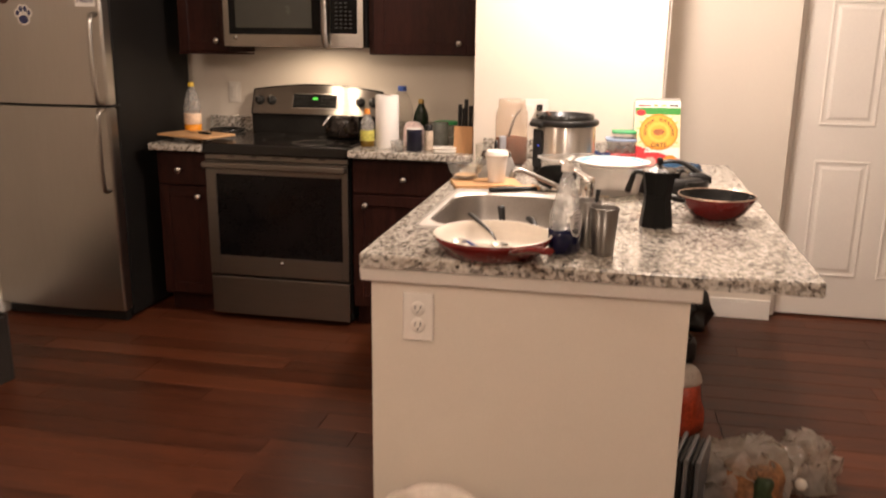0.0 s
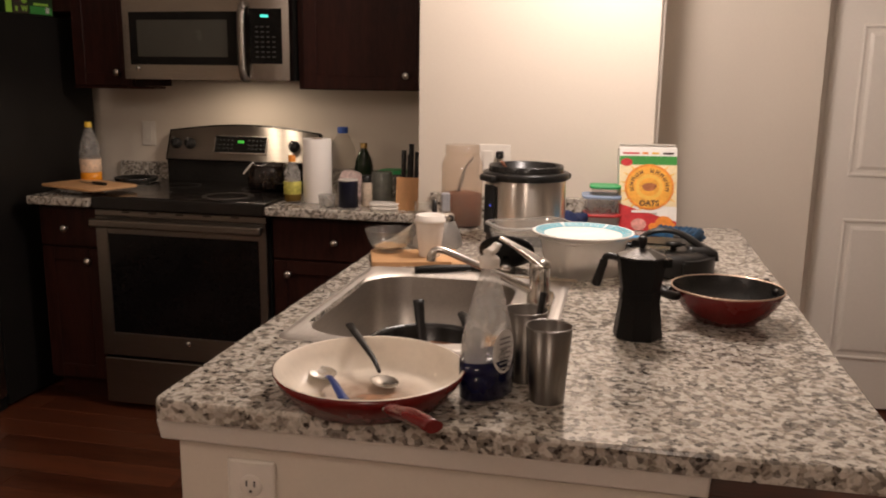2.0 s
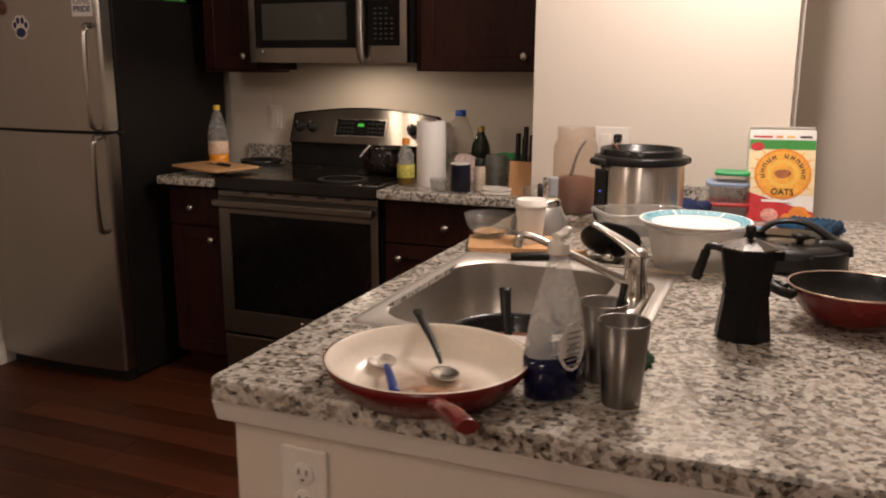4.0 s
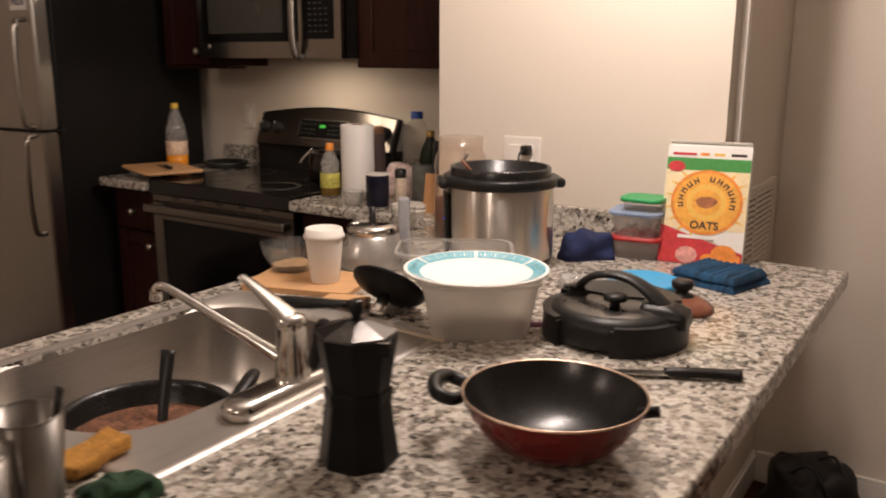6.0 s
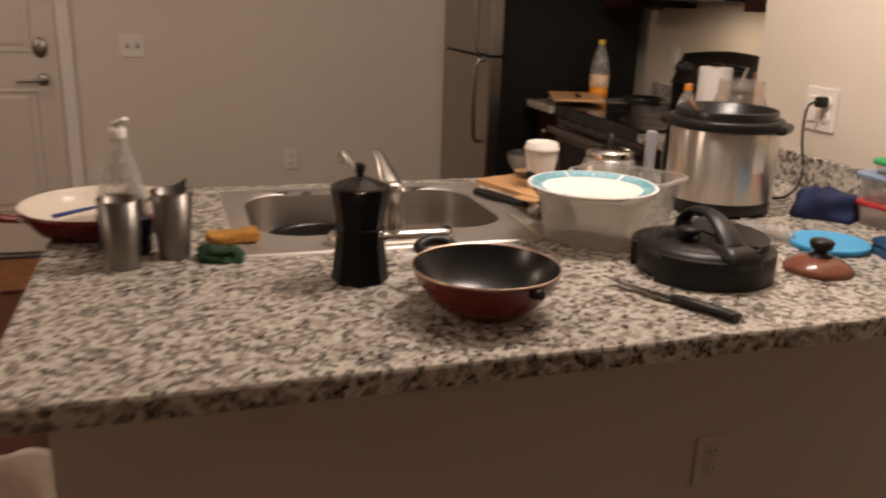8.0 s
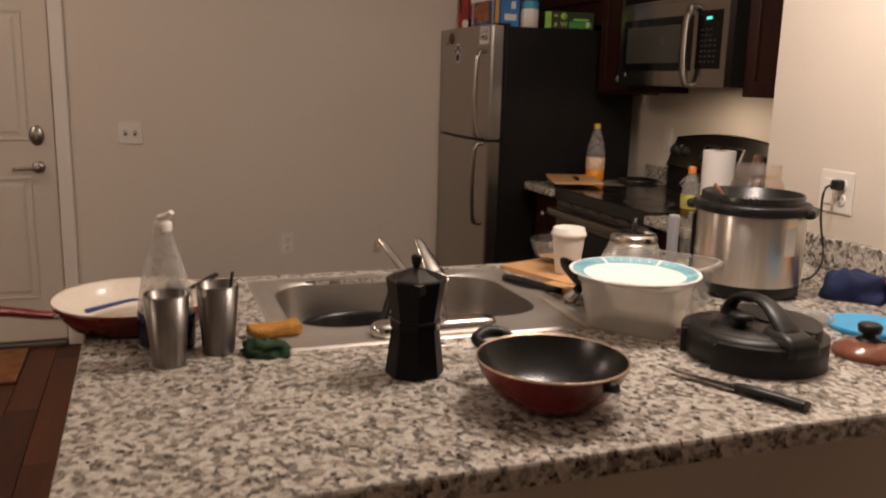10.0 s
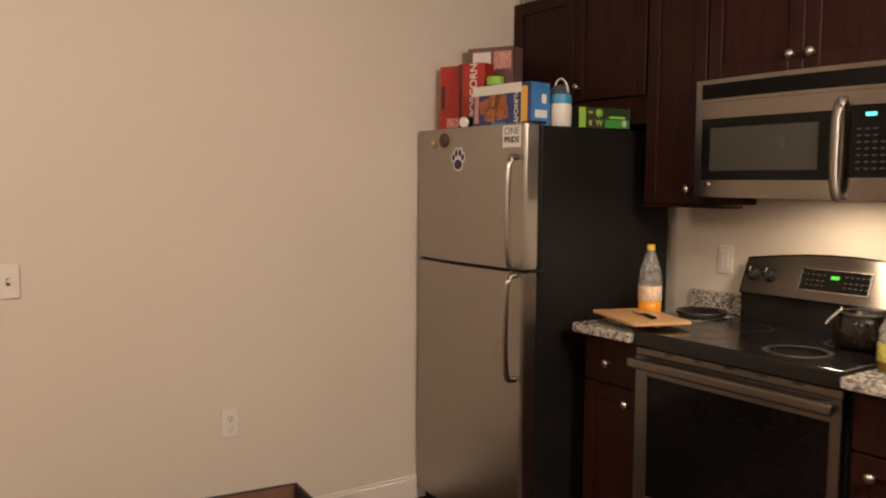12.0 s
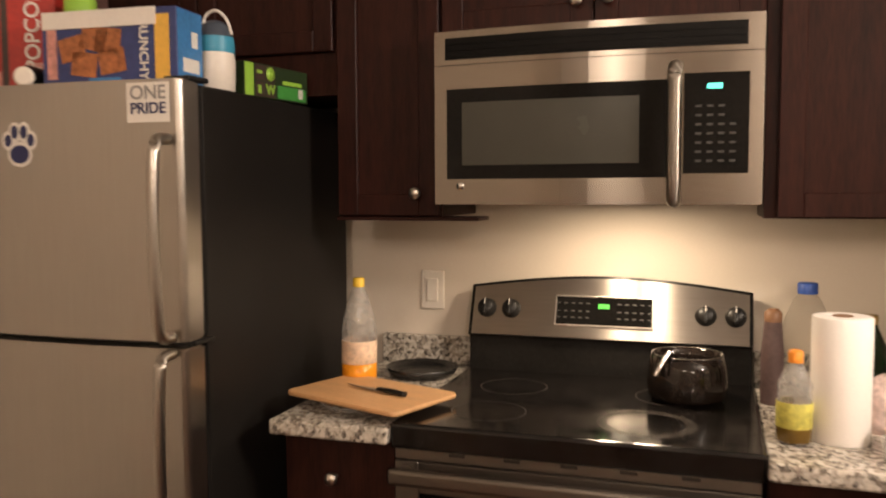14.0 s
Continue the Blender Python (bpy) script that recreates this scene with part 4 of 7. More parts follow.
# ---- sink and what is in it ----
def build_sink():
    t = thing("kitchen_sink", "stainless drop-in kitchen sink with one wide bowl", "sink", pose(-0.293, 2.612, TOP))
    w, h = 0.53, 0.65
    bx, by, bw, bh = -0.05, -0.005, 0.385, 0.545
    zr = 0.004
    bm = fresh()
    loops = [(round_rect(0, 0, w, h, 0.025), 0.0005), (round_rect(0, 0, w - 0.006, h - 0.006, 0.024), zr), (round_rect(0, 0, w - 0.03, h - 0.03, 0.02), zr - 0.0005), (round_rect(0, 0, w - 0.045, h - 0.045, 0.02), zr - 0.003),
             (round_rect(bx, by, bw + 0.012, bh + 0.012, 0.115), zr - 0.003), (round_rect(bx, by, bw, bh, 0.11), -0.006), (round_rect(bx, by, bw - 0.012, bh - 0.012, 0.105), -0.06),
             (round_rect(bx, by, bw - 0.03, bh - 0.03, 0.10), -0.15), (round_rect(bx, by, bw - 0.06, bh - 0.06, 0.09), -0.172), (round_rect(bx, by, bw - 0.13, bh - 0.13, 0.06), -0.180)]
    loft(bm, loops[:6], close_first=False, close_last=False)
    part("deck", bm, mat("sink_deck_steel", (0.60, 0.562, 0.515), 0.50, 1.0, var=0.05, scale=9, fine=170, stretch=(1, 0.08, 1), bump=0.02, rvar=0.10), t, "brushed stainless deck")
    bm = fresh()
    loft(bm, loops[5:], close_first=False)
    # Same steel as the deck, base colour darkened for the shade inside the bowl.
    part("bowl", bm, mat("sink_bowl_shaded_steel", (0.50, 0.468, 0.43), 0.34, 1.0, var=0.06, scale=9, fine=170, stretch=(1, 0.08, 1), bump=0.02, rvar=0.10), t, "satin stainless bowl, its inner shade put into a darker colour")
    bm = fresh()
    lathe(bm, [(0.045, -0.1795), (0.043, -0.177), (0.03, -0.1785), (0, -0.179)], 28, pose(bx, by, 0))
    part("drain", bm, POLISHED, t)
    f = thing("faucet", "chrome single-lever kitchen faucet on the sink rim", "faucet", pose(-0.078, 2.59, TOP + 0.0005))
    bm = fresh()
    loft(bm, [(round_rect(0, 0, 0.056, 0.255, 0.027), 0.0), (round_rect(0, 0, 0.056, 0.255, 0.027), 0.016), (round_rect(0, 0, 0.046, 0.243, 0.022), 0.024), (round_rect(0, 0, 0.03, 0.20, 0.014), 0.027)])
    part("base_plate", bm, CHROME, f)
    bm = fresh()
    lathe(bm, [(0.026, 0.022), (0.025, 0.05), (0.0225, 0.055), (0.0225, 0.100), (0.0235, 0.104), (0.0215, 0.116), (0.012, 0.122), (0, 0.123)], 28)
    part("column", bm, CHROME, f)
    bm = fresh()
    tube(bm, [(-0.012, -0.004, 0.050), (-0.056, -0.017, 0.073), (-0.129, -0.035, 0.108), (-0.195, -0.050, 0.137), (-0.216, -0.053, 0.140), (-0.225, -0.054, 0.131), (-0.227, -0.0545, 0.116)], [0.0110, 0.0088, 0.0076, 0.0070, 0.0075, 0.0092, 0.0100], 14, smooth=5)
    part("spout", bm, CHROME, f)
    bm = fresh()
    tube(bm, [(0.010, 0.0, 0.104), (-0.016, -0.002, 0.124), (-0.050, -0.006, 0.146), (-0.078, -0.008, 0.161), (-0.088, -0.009, 0.165)], [0.024, 0.019, 0.0125, 0.0100, 0.0085], 14, smooth=5, flat=0.55)
    part("lever", bm, CHROME, f)
    floor_z = TOP - 0.1795
    p = thing("saucepan", "black saucepan with sauce remains soaking in the sink", "pan", pose(-0.300, 2.497, floor_z) @ Matrix.Diagonal((1.07, 1.07, 1.3, 1)))
    bm = fresh()
    lathe(bm, [(0, 0), (0.095, 0), (0.112, 0.012), (0.120, 0.095), (0.124, 0.100), (0.119, 0.101), (0.115, 0.093), (0.106, 0.016), (0, 0.010)], 40)
    part("body", bm, NONSTICK, p)
    bm = fresh()
    tube(bm, [(0.06, 0.102, 0.088), (0.056, 0.125, 0.096), (0.045, 0.158, 0.104), (0.032, 0.182, 0.106)], [0.010, 0.011, 0.013, 0.010], 10, smooth=5, flat=0.6)
    part("handle", bm, BLACK_PLASTIC, p)
    bm = fresh()
    lathe(bm, [(0, 0.074), (0.06, 0.072), (0.1135, 0.070)], 32)
    wavy(bm, 0.004, 50)
    part("sauce", bm, FOOD, p, "brown sauce remains")
    l = thing("ladle", "dark ladle leaning in the saucepan", "ladle", pose(-0.300, 2.497, floor_z) @ Matrix.Diagonal((1.07, 1.07, 1.3, 1)))
    bm = fresh()
    tube(bm, [(0.0, 0.025, 0.048), (-0.020, 0.045, 0.080), (-0.032, 0.062, 0.115), (-0.040, 0.078, 0.150)], [0.007, 0.008, 0.010, 0.012], 10, smooth=4, flat=0.45)
    part("handle", bm, BLACK_PLASTIC, l)
    bm = fresh()
    lathe(bm, [(0, 0), (0.018, 0.004), (0.030, 0.016), (0.033, 0.026), (0.030, 0.026), (0.016, 0.008), (0, 0.004)], 24, pose(0.01, 0.0, 0.036, 15))
    part("bowl", bm, BLACK_PLASTIC, l)
    s = thing("sponge", "worn yellow sponge on the sink edge", "sponge", pose(-0.125, 2.29, TOP + 0.0045, 0, 0, 100))
    bm = fresh()
    cube(bm, -0.048, -0.024, 0, 0.048, 0.024, 0.020, 0.006)
    bmesh.ops.subdivide_edges(bm, edges=bm.edges[:], cuts=2, use_grid_fill=True)
    wavy(bm, 0.006, 30, 3)
    part("foam", bm, SPONGE, s)
    s = thing("dish_cloth", "crumpled dark green dish cloth on the counter", "cloth", pose(-0.035, 2.262, TOP, 0, 0, 30))
    bm = fresh()
    heap(bm, 0.044, 0.034, 0.024, 5, 0.016, 45)
    part("cloth", bm, GREEN_CLOTH, s)
    bm = fresh()
    tube(bm, [(-0.115, 0.004, 0), (0.115, -0.004, 0)], [0.0022, 0.0034], 8)
    s = thing("chopstick", "pale wooden stick lying across the sink corner", "stick", pose(-0.125, 2.893, TOP + 0.0075))
    part("stick", bm, mat("pale_stick_wood", (0.48, 0.40, 0.30), 0.5, var=0.08, stretch=(1, 8, 8)), s)


def spoon(bm_bowl, bm_handle, bowl, tip, width=0.019, up=0.004):
    b, e = Vector(bowl), Vector(tip)
    d = (e - b).normalized()
    yaw = math.degrees(math.atan2(d.y, d.x))
    lathe(bm_bowl, [(0, 0), (0.6, 0.0015), (0.92, 0.006), (1, 0.009), (0.93, 0.009), (0.6, 0.004), (0, 0.0025)], 20, pose(b.x, b.y, b.z, 0, 0, yaw) @ Matrix.Diagonal((0.031, width * 1.15, 1, 1)))
    tube(bm_handle, [b + d * 0.024 + Vector((0, 0, 0.008)), b + d * 0.06 + Vector((0, 0, 0.009 + up)), e], [0.003, 0.0055, 0.0085], 8, smooth=5, flat=0.5)


def build_near_counter():
    p = thing("frying_pan", "large cream ceramic frying pan with red outside and handle", "pan", pose(-0.292, 2.045, TOP))
    bm = fresh()
    lathe(bm, [(0, 0), (0.108, 0), (0.120, 0.004), (0.146, 0.036), (0.153, 0.052), (0.1505, 0.052)], 56)
    part("outside", bm, RED_ENAMEL, p, "dark red enamel outside")
    bm = fresh()
    lathe(bm, [(0.1512, 0.0522), (0.1495, 0.0535), (0.147, 0.052), (0.138, 0.034), (0.116, 0.008), (0.10, 0.005), (0, 0.005)], 56)
    inside = part("inside", bm, CREAM, p, "cream ceramic inside with a brown stain")
    bm = fresh()
    lathe(bm, [(0, 0.0056), (0.05, 0.0056), (0.099, 0.0056)], 32)
    part("stain", bm, stain_material(), inside)
    bm = fresh()
    tube(bm, [(0.068, -0.128, 0.040), (0.085, -0.16, 0.048), (0.12, -0.215, 0.068), (0.165, -0.275, 0.082)], [0.012, 0.013, 0.015, 0.013], 12, smooth=5, flat=0.62)
    part("handle", bm, RED_ENAMEL, p, "glossy red handle")
    bm = fresh()
    tube(bm, [(0.064, -0.12, 0.036), (0.077, -0.145, 0.044)], 0.0135, 10, flat=0.5)
    part("handle_bracket", bm, POLISHED, p)
    for bowl, tip, colour, lab in (((-0.385, 2.085, TOP + 0.009), (-0.302, 1.955, TOP + 0.024), mat("dark_blue_plastic", (0.015, 0.035, 0.17), 0.4), "steel spoon with blue handle in the pan"),
                                   ((-0.276, 2.075, TOP + 0.007), (-0.378, 2.205, TOP + 0.066), BLACK_PLASTIC, "steel spoon with black handle in the pan")):
        s = thing("spoon", lab, "spoon", pose(0, 0, 0), "spoons in the pan")
        b1, b2 = fresh(), fresh()
        spoon(b1, b2, bowl, tip)
        part("bowl", b1, POLISHED, s)
        part("handle", b2, colour, s)
    # soap
    s = thing("dish_soap_bottle", "clear dish soap bottle a third full of dark blue soap", "bottle", pose(-0.113, 2.098, TOP, 0, 0, 58) @ Matrix.Diagonal((1, 1, 0.95, 1)))
    soap_label = mat("soap_label", (0.68, 0.66, 0.63), 0.5, var=0.1, scale=30, bump=0)
    bm = fresh()
    lathe(bm, [(0, 0), (0.045, 0), (0.051, 0.006), (0.053, 0.05), (0.051, 0.09), (0.043, 0.13), (0.032, 0.168), (0.021, 0.202), (0.0155, 0.216), (0.0140, 0.224)], 36, sy=0.66)
    part("bottle_wall", bm, CLEAR_DIM, s)
    bm = fresh()
    lathe(bm, [(0, 0.003), (0.046, 0.003), (0.0516, 0.006), (0.0537, 0.05), (0.0530, 0.070), (0, 0.070)], 36, sy=0.667)
    part("soap", bm, NAVY_LIQUID, s, "dark blue soap")
    bm = fresh()
    lathe(bm, [(0.0158, 0.222), (0.0158, 0.236), (0.013, 0.240), (0.009, 0.241), (0.008, 0.248), (0, 0.249)], 24)
    cap = part("cap", bm, WHITE_PLASTIC, s)
    bm = fresh()
    tube(bm, [(-0.006, 0, 0.246), (0.008, 0, 0.250), (0.019, 0, 0.258)], [0.010, 0.010, 0.0075], 8, smooth=3, flat=0.6)
    part("flip_spout", bm, WHITE_PLASTIC, cap)
    for side in (-1, 1):
        bm = fresh()
        n = 16
        poly = [(0.0255 * math.cos(2 * math.pi * k / n), 0.038 * math.sin(2 * math.pi * k / n)) for k in range(n)]
        vs = [bm.verts.new((x, -side * 0.66 * math.sqrt(0.0538 ** 2 - x * x) - side * 0.0010, z + 0.086)) for x, z in poly]
        bm.faces.new(vs)
        lab = part("label", bm, soap_label, s, "pale oval label with fine print")
    bm = fresh()
    for k in range(7):
        half = 0.012
        cube(bm, -half, -0.0372, 0.082 + (k - 3) * 0.0085, half, -0.0355, 0.0845 + (k - 3) * 0.0085)
    part("print_lines", bm, GREY_PRINT, lab)
    # tumblers
    first = None
    for x, y, turn in ((-0.016, 2.098, 0), (-0.062, 2.183, 40)):
        if first is None:
            first = thing("steel_tumbler", "brushed stainless steel tumbler standing on the granite", "cup", pose(x, y, TOP), "steel tumblers")
            bm = fresh()
            lathe(bm, [(0, 0), (0.026, 0), (0.0275, 0.002), (0.030, 0.04), (0.0365, 0.121), (0.0355, 0.121), (0.029, 0.04), (0.0262, 0.005), (0, 0.004)], 40)
            part("cup", bm, mat("tumbler_steel", (0.23, 0.212, 0.192), 0.38, 1.0, var=0.06, scale=14, fine=160, stretch=(1, 1, 0.1), bump=0.01, aniso=0.8, radial=True, arot=0.25), first)
            bm = fresh()
            lathe(bm, [(0.0354, 0.1215), (0.0368, 0.1215), (0.0371, 0.1225), (0.0362, 0.1234), (0.0352, 0.1225), (0.0354, 0.1215)], 40)
            part("rim", bm, bpy.data.materials["tumbler_steel"], first)
        else:
            copy_thing(first, pose(x, y, TOP, 0, 0, turn))
    s = thing("teaspoon", "dark handled spoon standing in a steel tumbler", "spoon", pose(-0.052, 2.183, TOP))
    bm = fresh()
    tube(bm, [(-0.012, -0.010, 0.006), (0.006, 0.012, 0.08), (0.016, 0.024, 0.148)], [0.003, 0.004, 0.006], 8, smooth=4, flat=0.5)
    part("handle", bm, BLACK_PLASTIC, s)
    # moka pot
    s = thing("moka_pot", "black eight-sided stovetop moka pot with dark handle", "coffee maker", pose(0.130, 2.484, TOP, 0, 0, -12) @ Matrix.Diagonal((0.955, 0.955, 1.025, 1)))
    bm = fresh()
    lathe(bm, [(0, 0), (0.050, 0), (0.0515, 0.003), (0.0425, 0.070), (0.0410, 0.078)], 8, sides=True)
    part("boiler", bm, MOKA, s)
    bm = fresh()
    lathe(bm, [(0.0435, 0.0782), (0.0435, 0.090), (0.041, 0.093), (0.0515, 0.155), (0.0525, 0.158), (0.050, 0.158), (0.040, 0.10), (0, 0.10)], 8, sides=True)
    prism(bm, [(0.046, -0.012), (0.062, 0), (0.046, 0.012)], 0.142, 0.158)
    part("jug", bm, MOKA, s)
    bm = fresh()
    tube(bm, [(0.047, -0.0105, 0.1582), (0.0615, 0, 0.1582), (0.047, 0.0105, 0.1582)], 0.0012, 6)
    part("spout_edge", bm, POLISHED, s, "bare metal pouring lip")
    bm = fresh()
    lathe(bm, [(0.0525, 0.1585), (0.051, 0.161), (0.012, 0.174), (0, 0.175)], 8, sides=True)
    lid = part("lid", bm, mat("dark_satin_aluminium", (0.10, 0.095, 0.09), 0.28, 1.0, var=0.15, bump=0.02), s, "dull dark metal lid")
    bm = fresh()
    lathe(bm, [(0.006, 0.173), (0.006, 0.179), (0.0085, 0.183), (0.0095, 0.194), (0.006, 0.197), (0, 0.197)], 16)
    part("knob", bm, BLACK_PLASTIC, lid)
    bm = fresh()
    tube(bm, [(-0.044, 0, 0.150), (-0.062, 0, 0.153), (-0.074, 0, 0.150), (-0.082, 0, 0.128), (-0.091, 0, 0.100), (-0.093, 0, 0.092)], [0.008, 0.0085, 0.0095, 0.0090, 0.0105, 0.009], 10, smooth=5, flat=0.8)
    part("handle", bm, BLACK_PLASTIC, s)
    bm = fresh()
    lathe(bm, [(0, 0), (0.005, 0), (0.005, 0.003), (0, 0.004)], 12, pose(0.0265, 0.034, 0.085, 0, 90, 52))
    part("safety_valve", bm, POLISHED, s)
    # wok
    s = thing("small_wok", "small red wok with black nonstick inside and loop handle", "pan", pose(0.315, 2.643, TOP, 0, 0, 198))
    bm = fresh()
    lathe(bm, [(0, 0), (0.055, 0), (0.062, 0.003), (0.088, 0.024), (0.108, 0.052), (0.1165, 0.072)], 56)
    part("outside", bm, RED_ENAMEL, s, "dark red enamel outside")
    bm = fresh()
    lathe(bm, [(0.1162, 0.0722), (0.1165, 0.0748), (0.1145, 0.0752), (0.1135, 0.0735)], 56)
    part("rim", bm, mat("bare_rim", (0.62, 0.45, 0.34), 0.3, 0.8), s, "bare metal rim")
    bm = fresh()
    lathe(bm, [(0.1137, 0.0736), (0.106, 0.053), (0.086, 0.026), (0.06, 0.006), (0, 0.004)], 56)
    part("inside", bm, NONSTICK, s)
    bm = fresh()
    tube(bm, [(0.1165, 0.020, 0.062), (0.126, 0.030, 0.063), (0.145, 0.029, 0.069), (0.154, 0, 0.073), (0.145, -0.029, 0.069), (0.126, -0.030, 0.063), (0.1165, -0.020, 0.062)], [0.008, 0.0085, 0.0095, 0.0105, 0.0095, 0.0085, 0.008], 10, smooth=5)
    part("loop_handle", bm, BLACK_PLASTIC, s)
    bm = fresh()
    tube(bm, [(-0.104, 0, 0.058), (-0.128, 0, 0.064)], [0.008, 0.007], 8)
    part("handle_stub", bm, BLACK_PLASTIC, s)
    # knife
    s = thing("kitchen_knife", "kitchen knife with black handle lying on the granite", "knife", pose(0.356, 2.957, TOP, 0, 0, 26.5))
    bm = fresh()
    prism(bm, [(-0.132, 0.002), (-0.10, -0.009), (-0.01, -0.013), (0.0, -0.010), (0.0, 0.008), (-0.06, 0.006)], 0.006, 0.0078)
    part("blade", bm, POLISHED, s)
    bm = fresh()
    tube(bm, [(-0.004, 0, 0.0085), (0.03, -0.001, 0.0095), (0.08, 0.001, 0.009), (0.112, -0.002, 0.0085)], [0.009, 0.0115, 0.0105, 0.012], 10, smooth=5, flat=0.7)
    part("handle", bm, BLACK_PLASTIC, s)


def build_far_counter():
    # cooker lid
    s = thing("pressure_cooker_lid", "black pressure cooker lid with bow handle and steel top", "lid", pose(0.211, 3.105, TOP, 0, 0, 6) @ Matrix.Diagonal((0.95, 0.95, 0.97, 1)))
    def arc(r0, r1, a0, a1, n=40):
        angles = [radians(a0 + (a1 - a0) * k / n) for k in range(n + 1)]
        return [(r1 * math.cos(a), r1 * math.sin(a)) for a in angles] + [(r0 * math.cos(a), r0 * math.sin(a)) for a in angles[::-1]]
    bm = fresh()
    lathe(bm, [(0.105, 0.004), (0.122, 0.004), (0.125, 0.010), (0.125, 0.040), (0.119, 0.054), (0.106, 0.061), (0.100, 0.0615)], 56)
    part("body", bm, BLACK_PLASTIC, s)
    for a0, a1 in ((-78, 88), (132, 236)):
        bm = fresh()
        prism(bm, arc(0.112, 0.1345, a0, a1), 0.0, 0.052)
        bmesh.ops.bevel(bm, geom=[e for e in bm.edges if e.verts[0].co.z > 0.05 and e.verts[1].co.z > 0.05], offset=0.006, segments=3, affect="EDGES")
        part("skirt", bm, BLACK_PLASTIC, s, "thick black plastic skirt")
    bm = fresh()
    lathe(bm, [(0.1005, 0.0612), (0.09, 0.0645), (0.05, 0.069), (0, 0.070)], 48)
    part("top", bm, mat("dark_steel", (0.12, 0.112, 0.104), 0.28, 1.0, bump=0.02, scale=14), s, "polished steel top")
    bm = fresh()
    prism(bm, arc(0.0, 0.119, 12, 168, 30)[:-30], 0.058, 0.0725)
    bmesh.ops.bevel(bm, geom=[e for e in bm.edges if e.verts[0].co.z > 0.07 and e.verts[1].co.z > 0.07], offset=0.006, segments=3, affect="EDGES")
    part("rear_cover", bm, BLACK_PLASTIC, s)
    bm = fresh()
    loft(bm, [(round_rect(0.094, -0.012, 0.090, 0.074, 0.012), 0.040), (round_rect(0.094, -0.012, 0.084, 0.068, 0.012), 0.063), (round_rect(0.080, -0.010, 0.052, 0.052, 0.012), 0.076)])
    cover = part("handle_foot", bm, BLACK_PLASTIC, s)
    bm = fresh()
    lathe(bm, [(0.0045, 0), (0.0045, 0.0012), (0, 0.0012)], 12, pose(0.086, 0.006, 0.0757))
    part("screw_hole", bm, SLOT, cover)
    bm = fresh()
    tube(bm, [(-0.078, 0.008, 0.060), (-0.070, 0.008, 0.086), (-0.044, 0.006, 0.106), (-0.008, 0.002, 0.113), (0.030, -0.002, 0.108), (0.066, -0.008, 0.090), (0.098, -0.012, 0.066)], [0.021, 0.018, 0.0175, 0.0175, 0.019, 0.023, 0.027], 14, smooth=5, flat=0.42)
    part("handle", bm, BLACK_PLASTIC, s)
    bm = fresh()
    lathe(bm, [(0.009, 0.064), (0.009, 0.078), (0.021, 0.080), (0.022, 0.088), (0.016, 0.092), (0, 0.092)], 22, pose(0.012, -0.048, 0))
    part("valve", bm, BLACK_PLASTIC, s)
    # amber lid
    s = thing("glass_lid", "small brown glass lid with black knob", "lid", pose(0.262, 3.325, TOP))
    bm = fresh()
    lathe(bm, [(0.062, 0), (0.063, 0.004), (0.058, 0.012), (0.040, 0.024), (0.020, 0.029), (0, 0.030)], 40)
    part("dome", bm, AMBER, s)
    bm = fresh()
    lathe(bm, [(0.024, 0.026), (0.022, 0.031), (0.012, 0.034), (0.012, 0.040), (0.020, 0.044), (0.022, 0.056), (0.017, 0.060), (0, 0.060)], 24)
    part("knob", bm, BLACK_PLASTIC, s)
    s = thing("plastic_lid", "bright blue round plastic lid on the granite", "lid", pose(0.135, 3.462, TOP))
    bm = fresh()
    lathe(bm, [(0.070, 0.003), (0.077, 0.0), (0.079, 0.010), (0.076, 0.014), (0.07, 0.012), (0, 0.012)], 44)
    part("disc", bm, SKY_LID, s)
    s = thing("plastic_wrap", "crumpled piece of clear plastic wrap on the granite", "wrap", pose(0.045, 3.375, TOP, 0, 0, 25))
    bm = fresh()
    heap(bm, 0.075, 0.026, 0.026, 41, 0.016, 55, 60)
    part("film", bm, CLEAR_DIM, s)
    # folded towel
    s = thing("kitchen_towel", "folded dark blue ribbed kitchen towel", "towel", pose(0.266, 3.575, TOP, 0, 0, -16))
    for k in range(2):
        bm = fresh()
        n, w, d, zb = 60, 0.158 - 0.006 * k, 0.146 - 0.008 * k, 0.017 * k
        rows = []
        for i in range(n + 1):
            row = []
            for jj in range(n + 1):
                u, v = i / n - 0.5, jj / n - 0.5
                edge = 1 - max(abs(u), abs(v)) * 2
                lift = 0.015 * min(1, (edge * 8)) ** 0.5 if edge > 0 else 0
                x, y = u * w, v * d
                soft = 0.0025 * noise.noise(Vector((x * 22, y * 22, k * 3 + 1)))
                rib = 0.0034 * math.sin(x * 400 + 0.8 * math.sin(y * 40)) * min(1, edge * 6)
                row.append(bm.verts.new((x + soft * 2, y + soft * 2, zb + 0.0015 + lift + soft * min(1, edge * 6) + rib)))
            rows.append(row)
        for i in range(n):
            for jj in range(n):
                bm.faces.new((rows[i][jj], rows[i + 1][jj], rows[i + 1][jj + 1], rows[i][jj + 1])).smooth = True
        ring = [rows[i][0] for i in range(n)] + [rows[n][jj] for jj in range(n)] + [rows[i][n] for i in range(n, 0, -1)] + [rows[0][jj] for jj in range(n, 0, -1)]
        low = [bm.verts.new((q.co.x, q.co.y, zb + 0.0003)) for q in ring]
        for i in range(len(ring)):
            bm.faces.new((ring[i], ring[(i + 1) % len(ring)], low[(i + 1) % len(ring)], low[i])).smooth = True
        bm.faces.new(low)
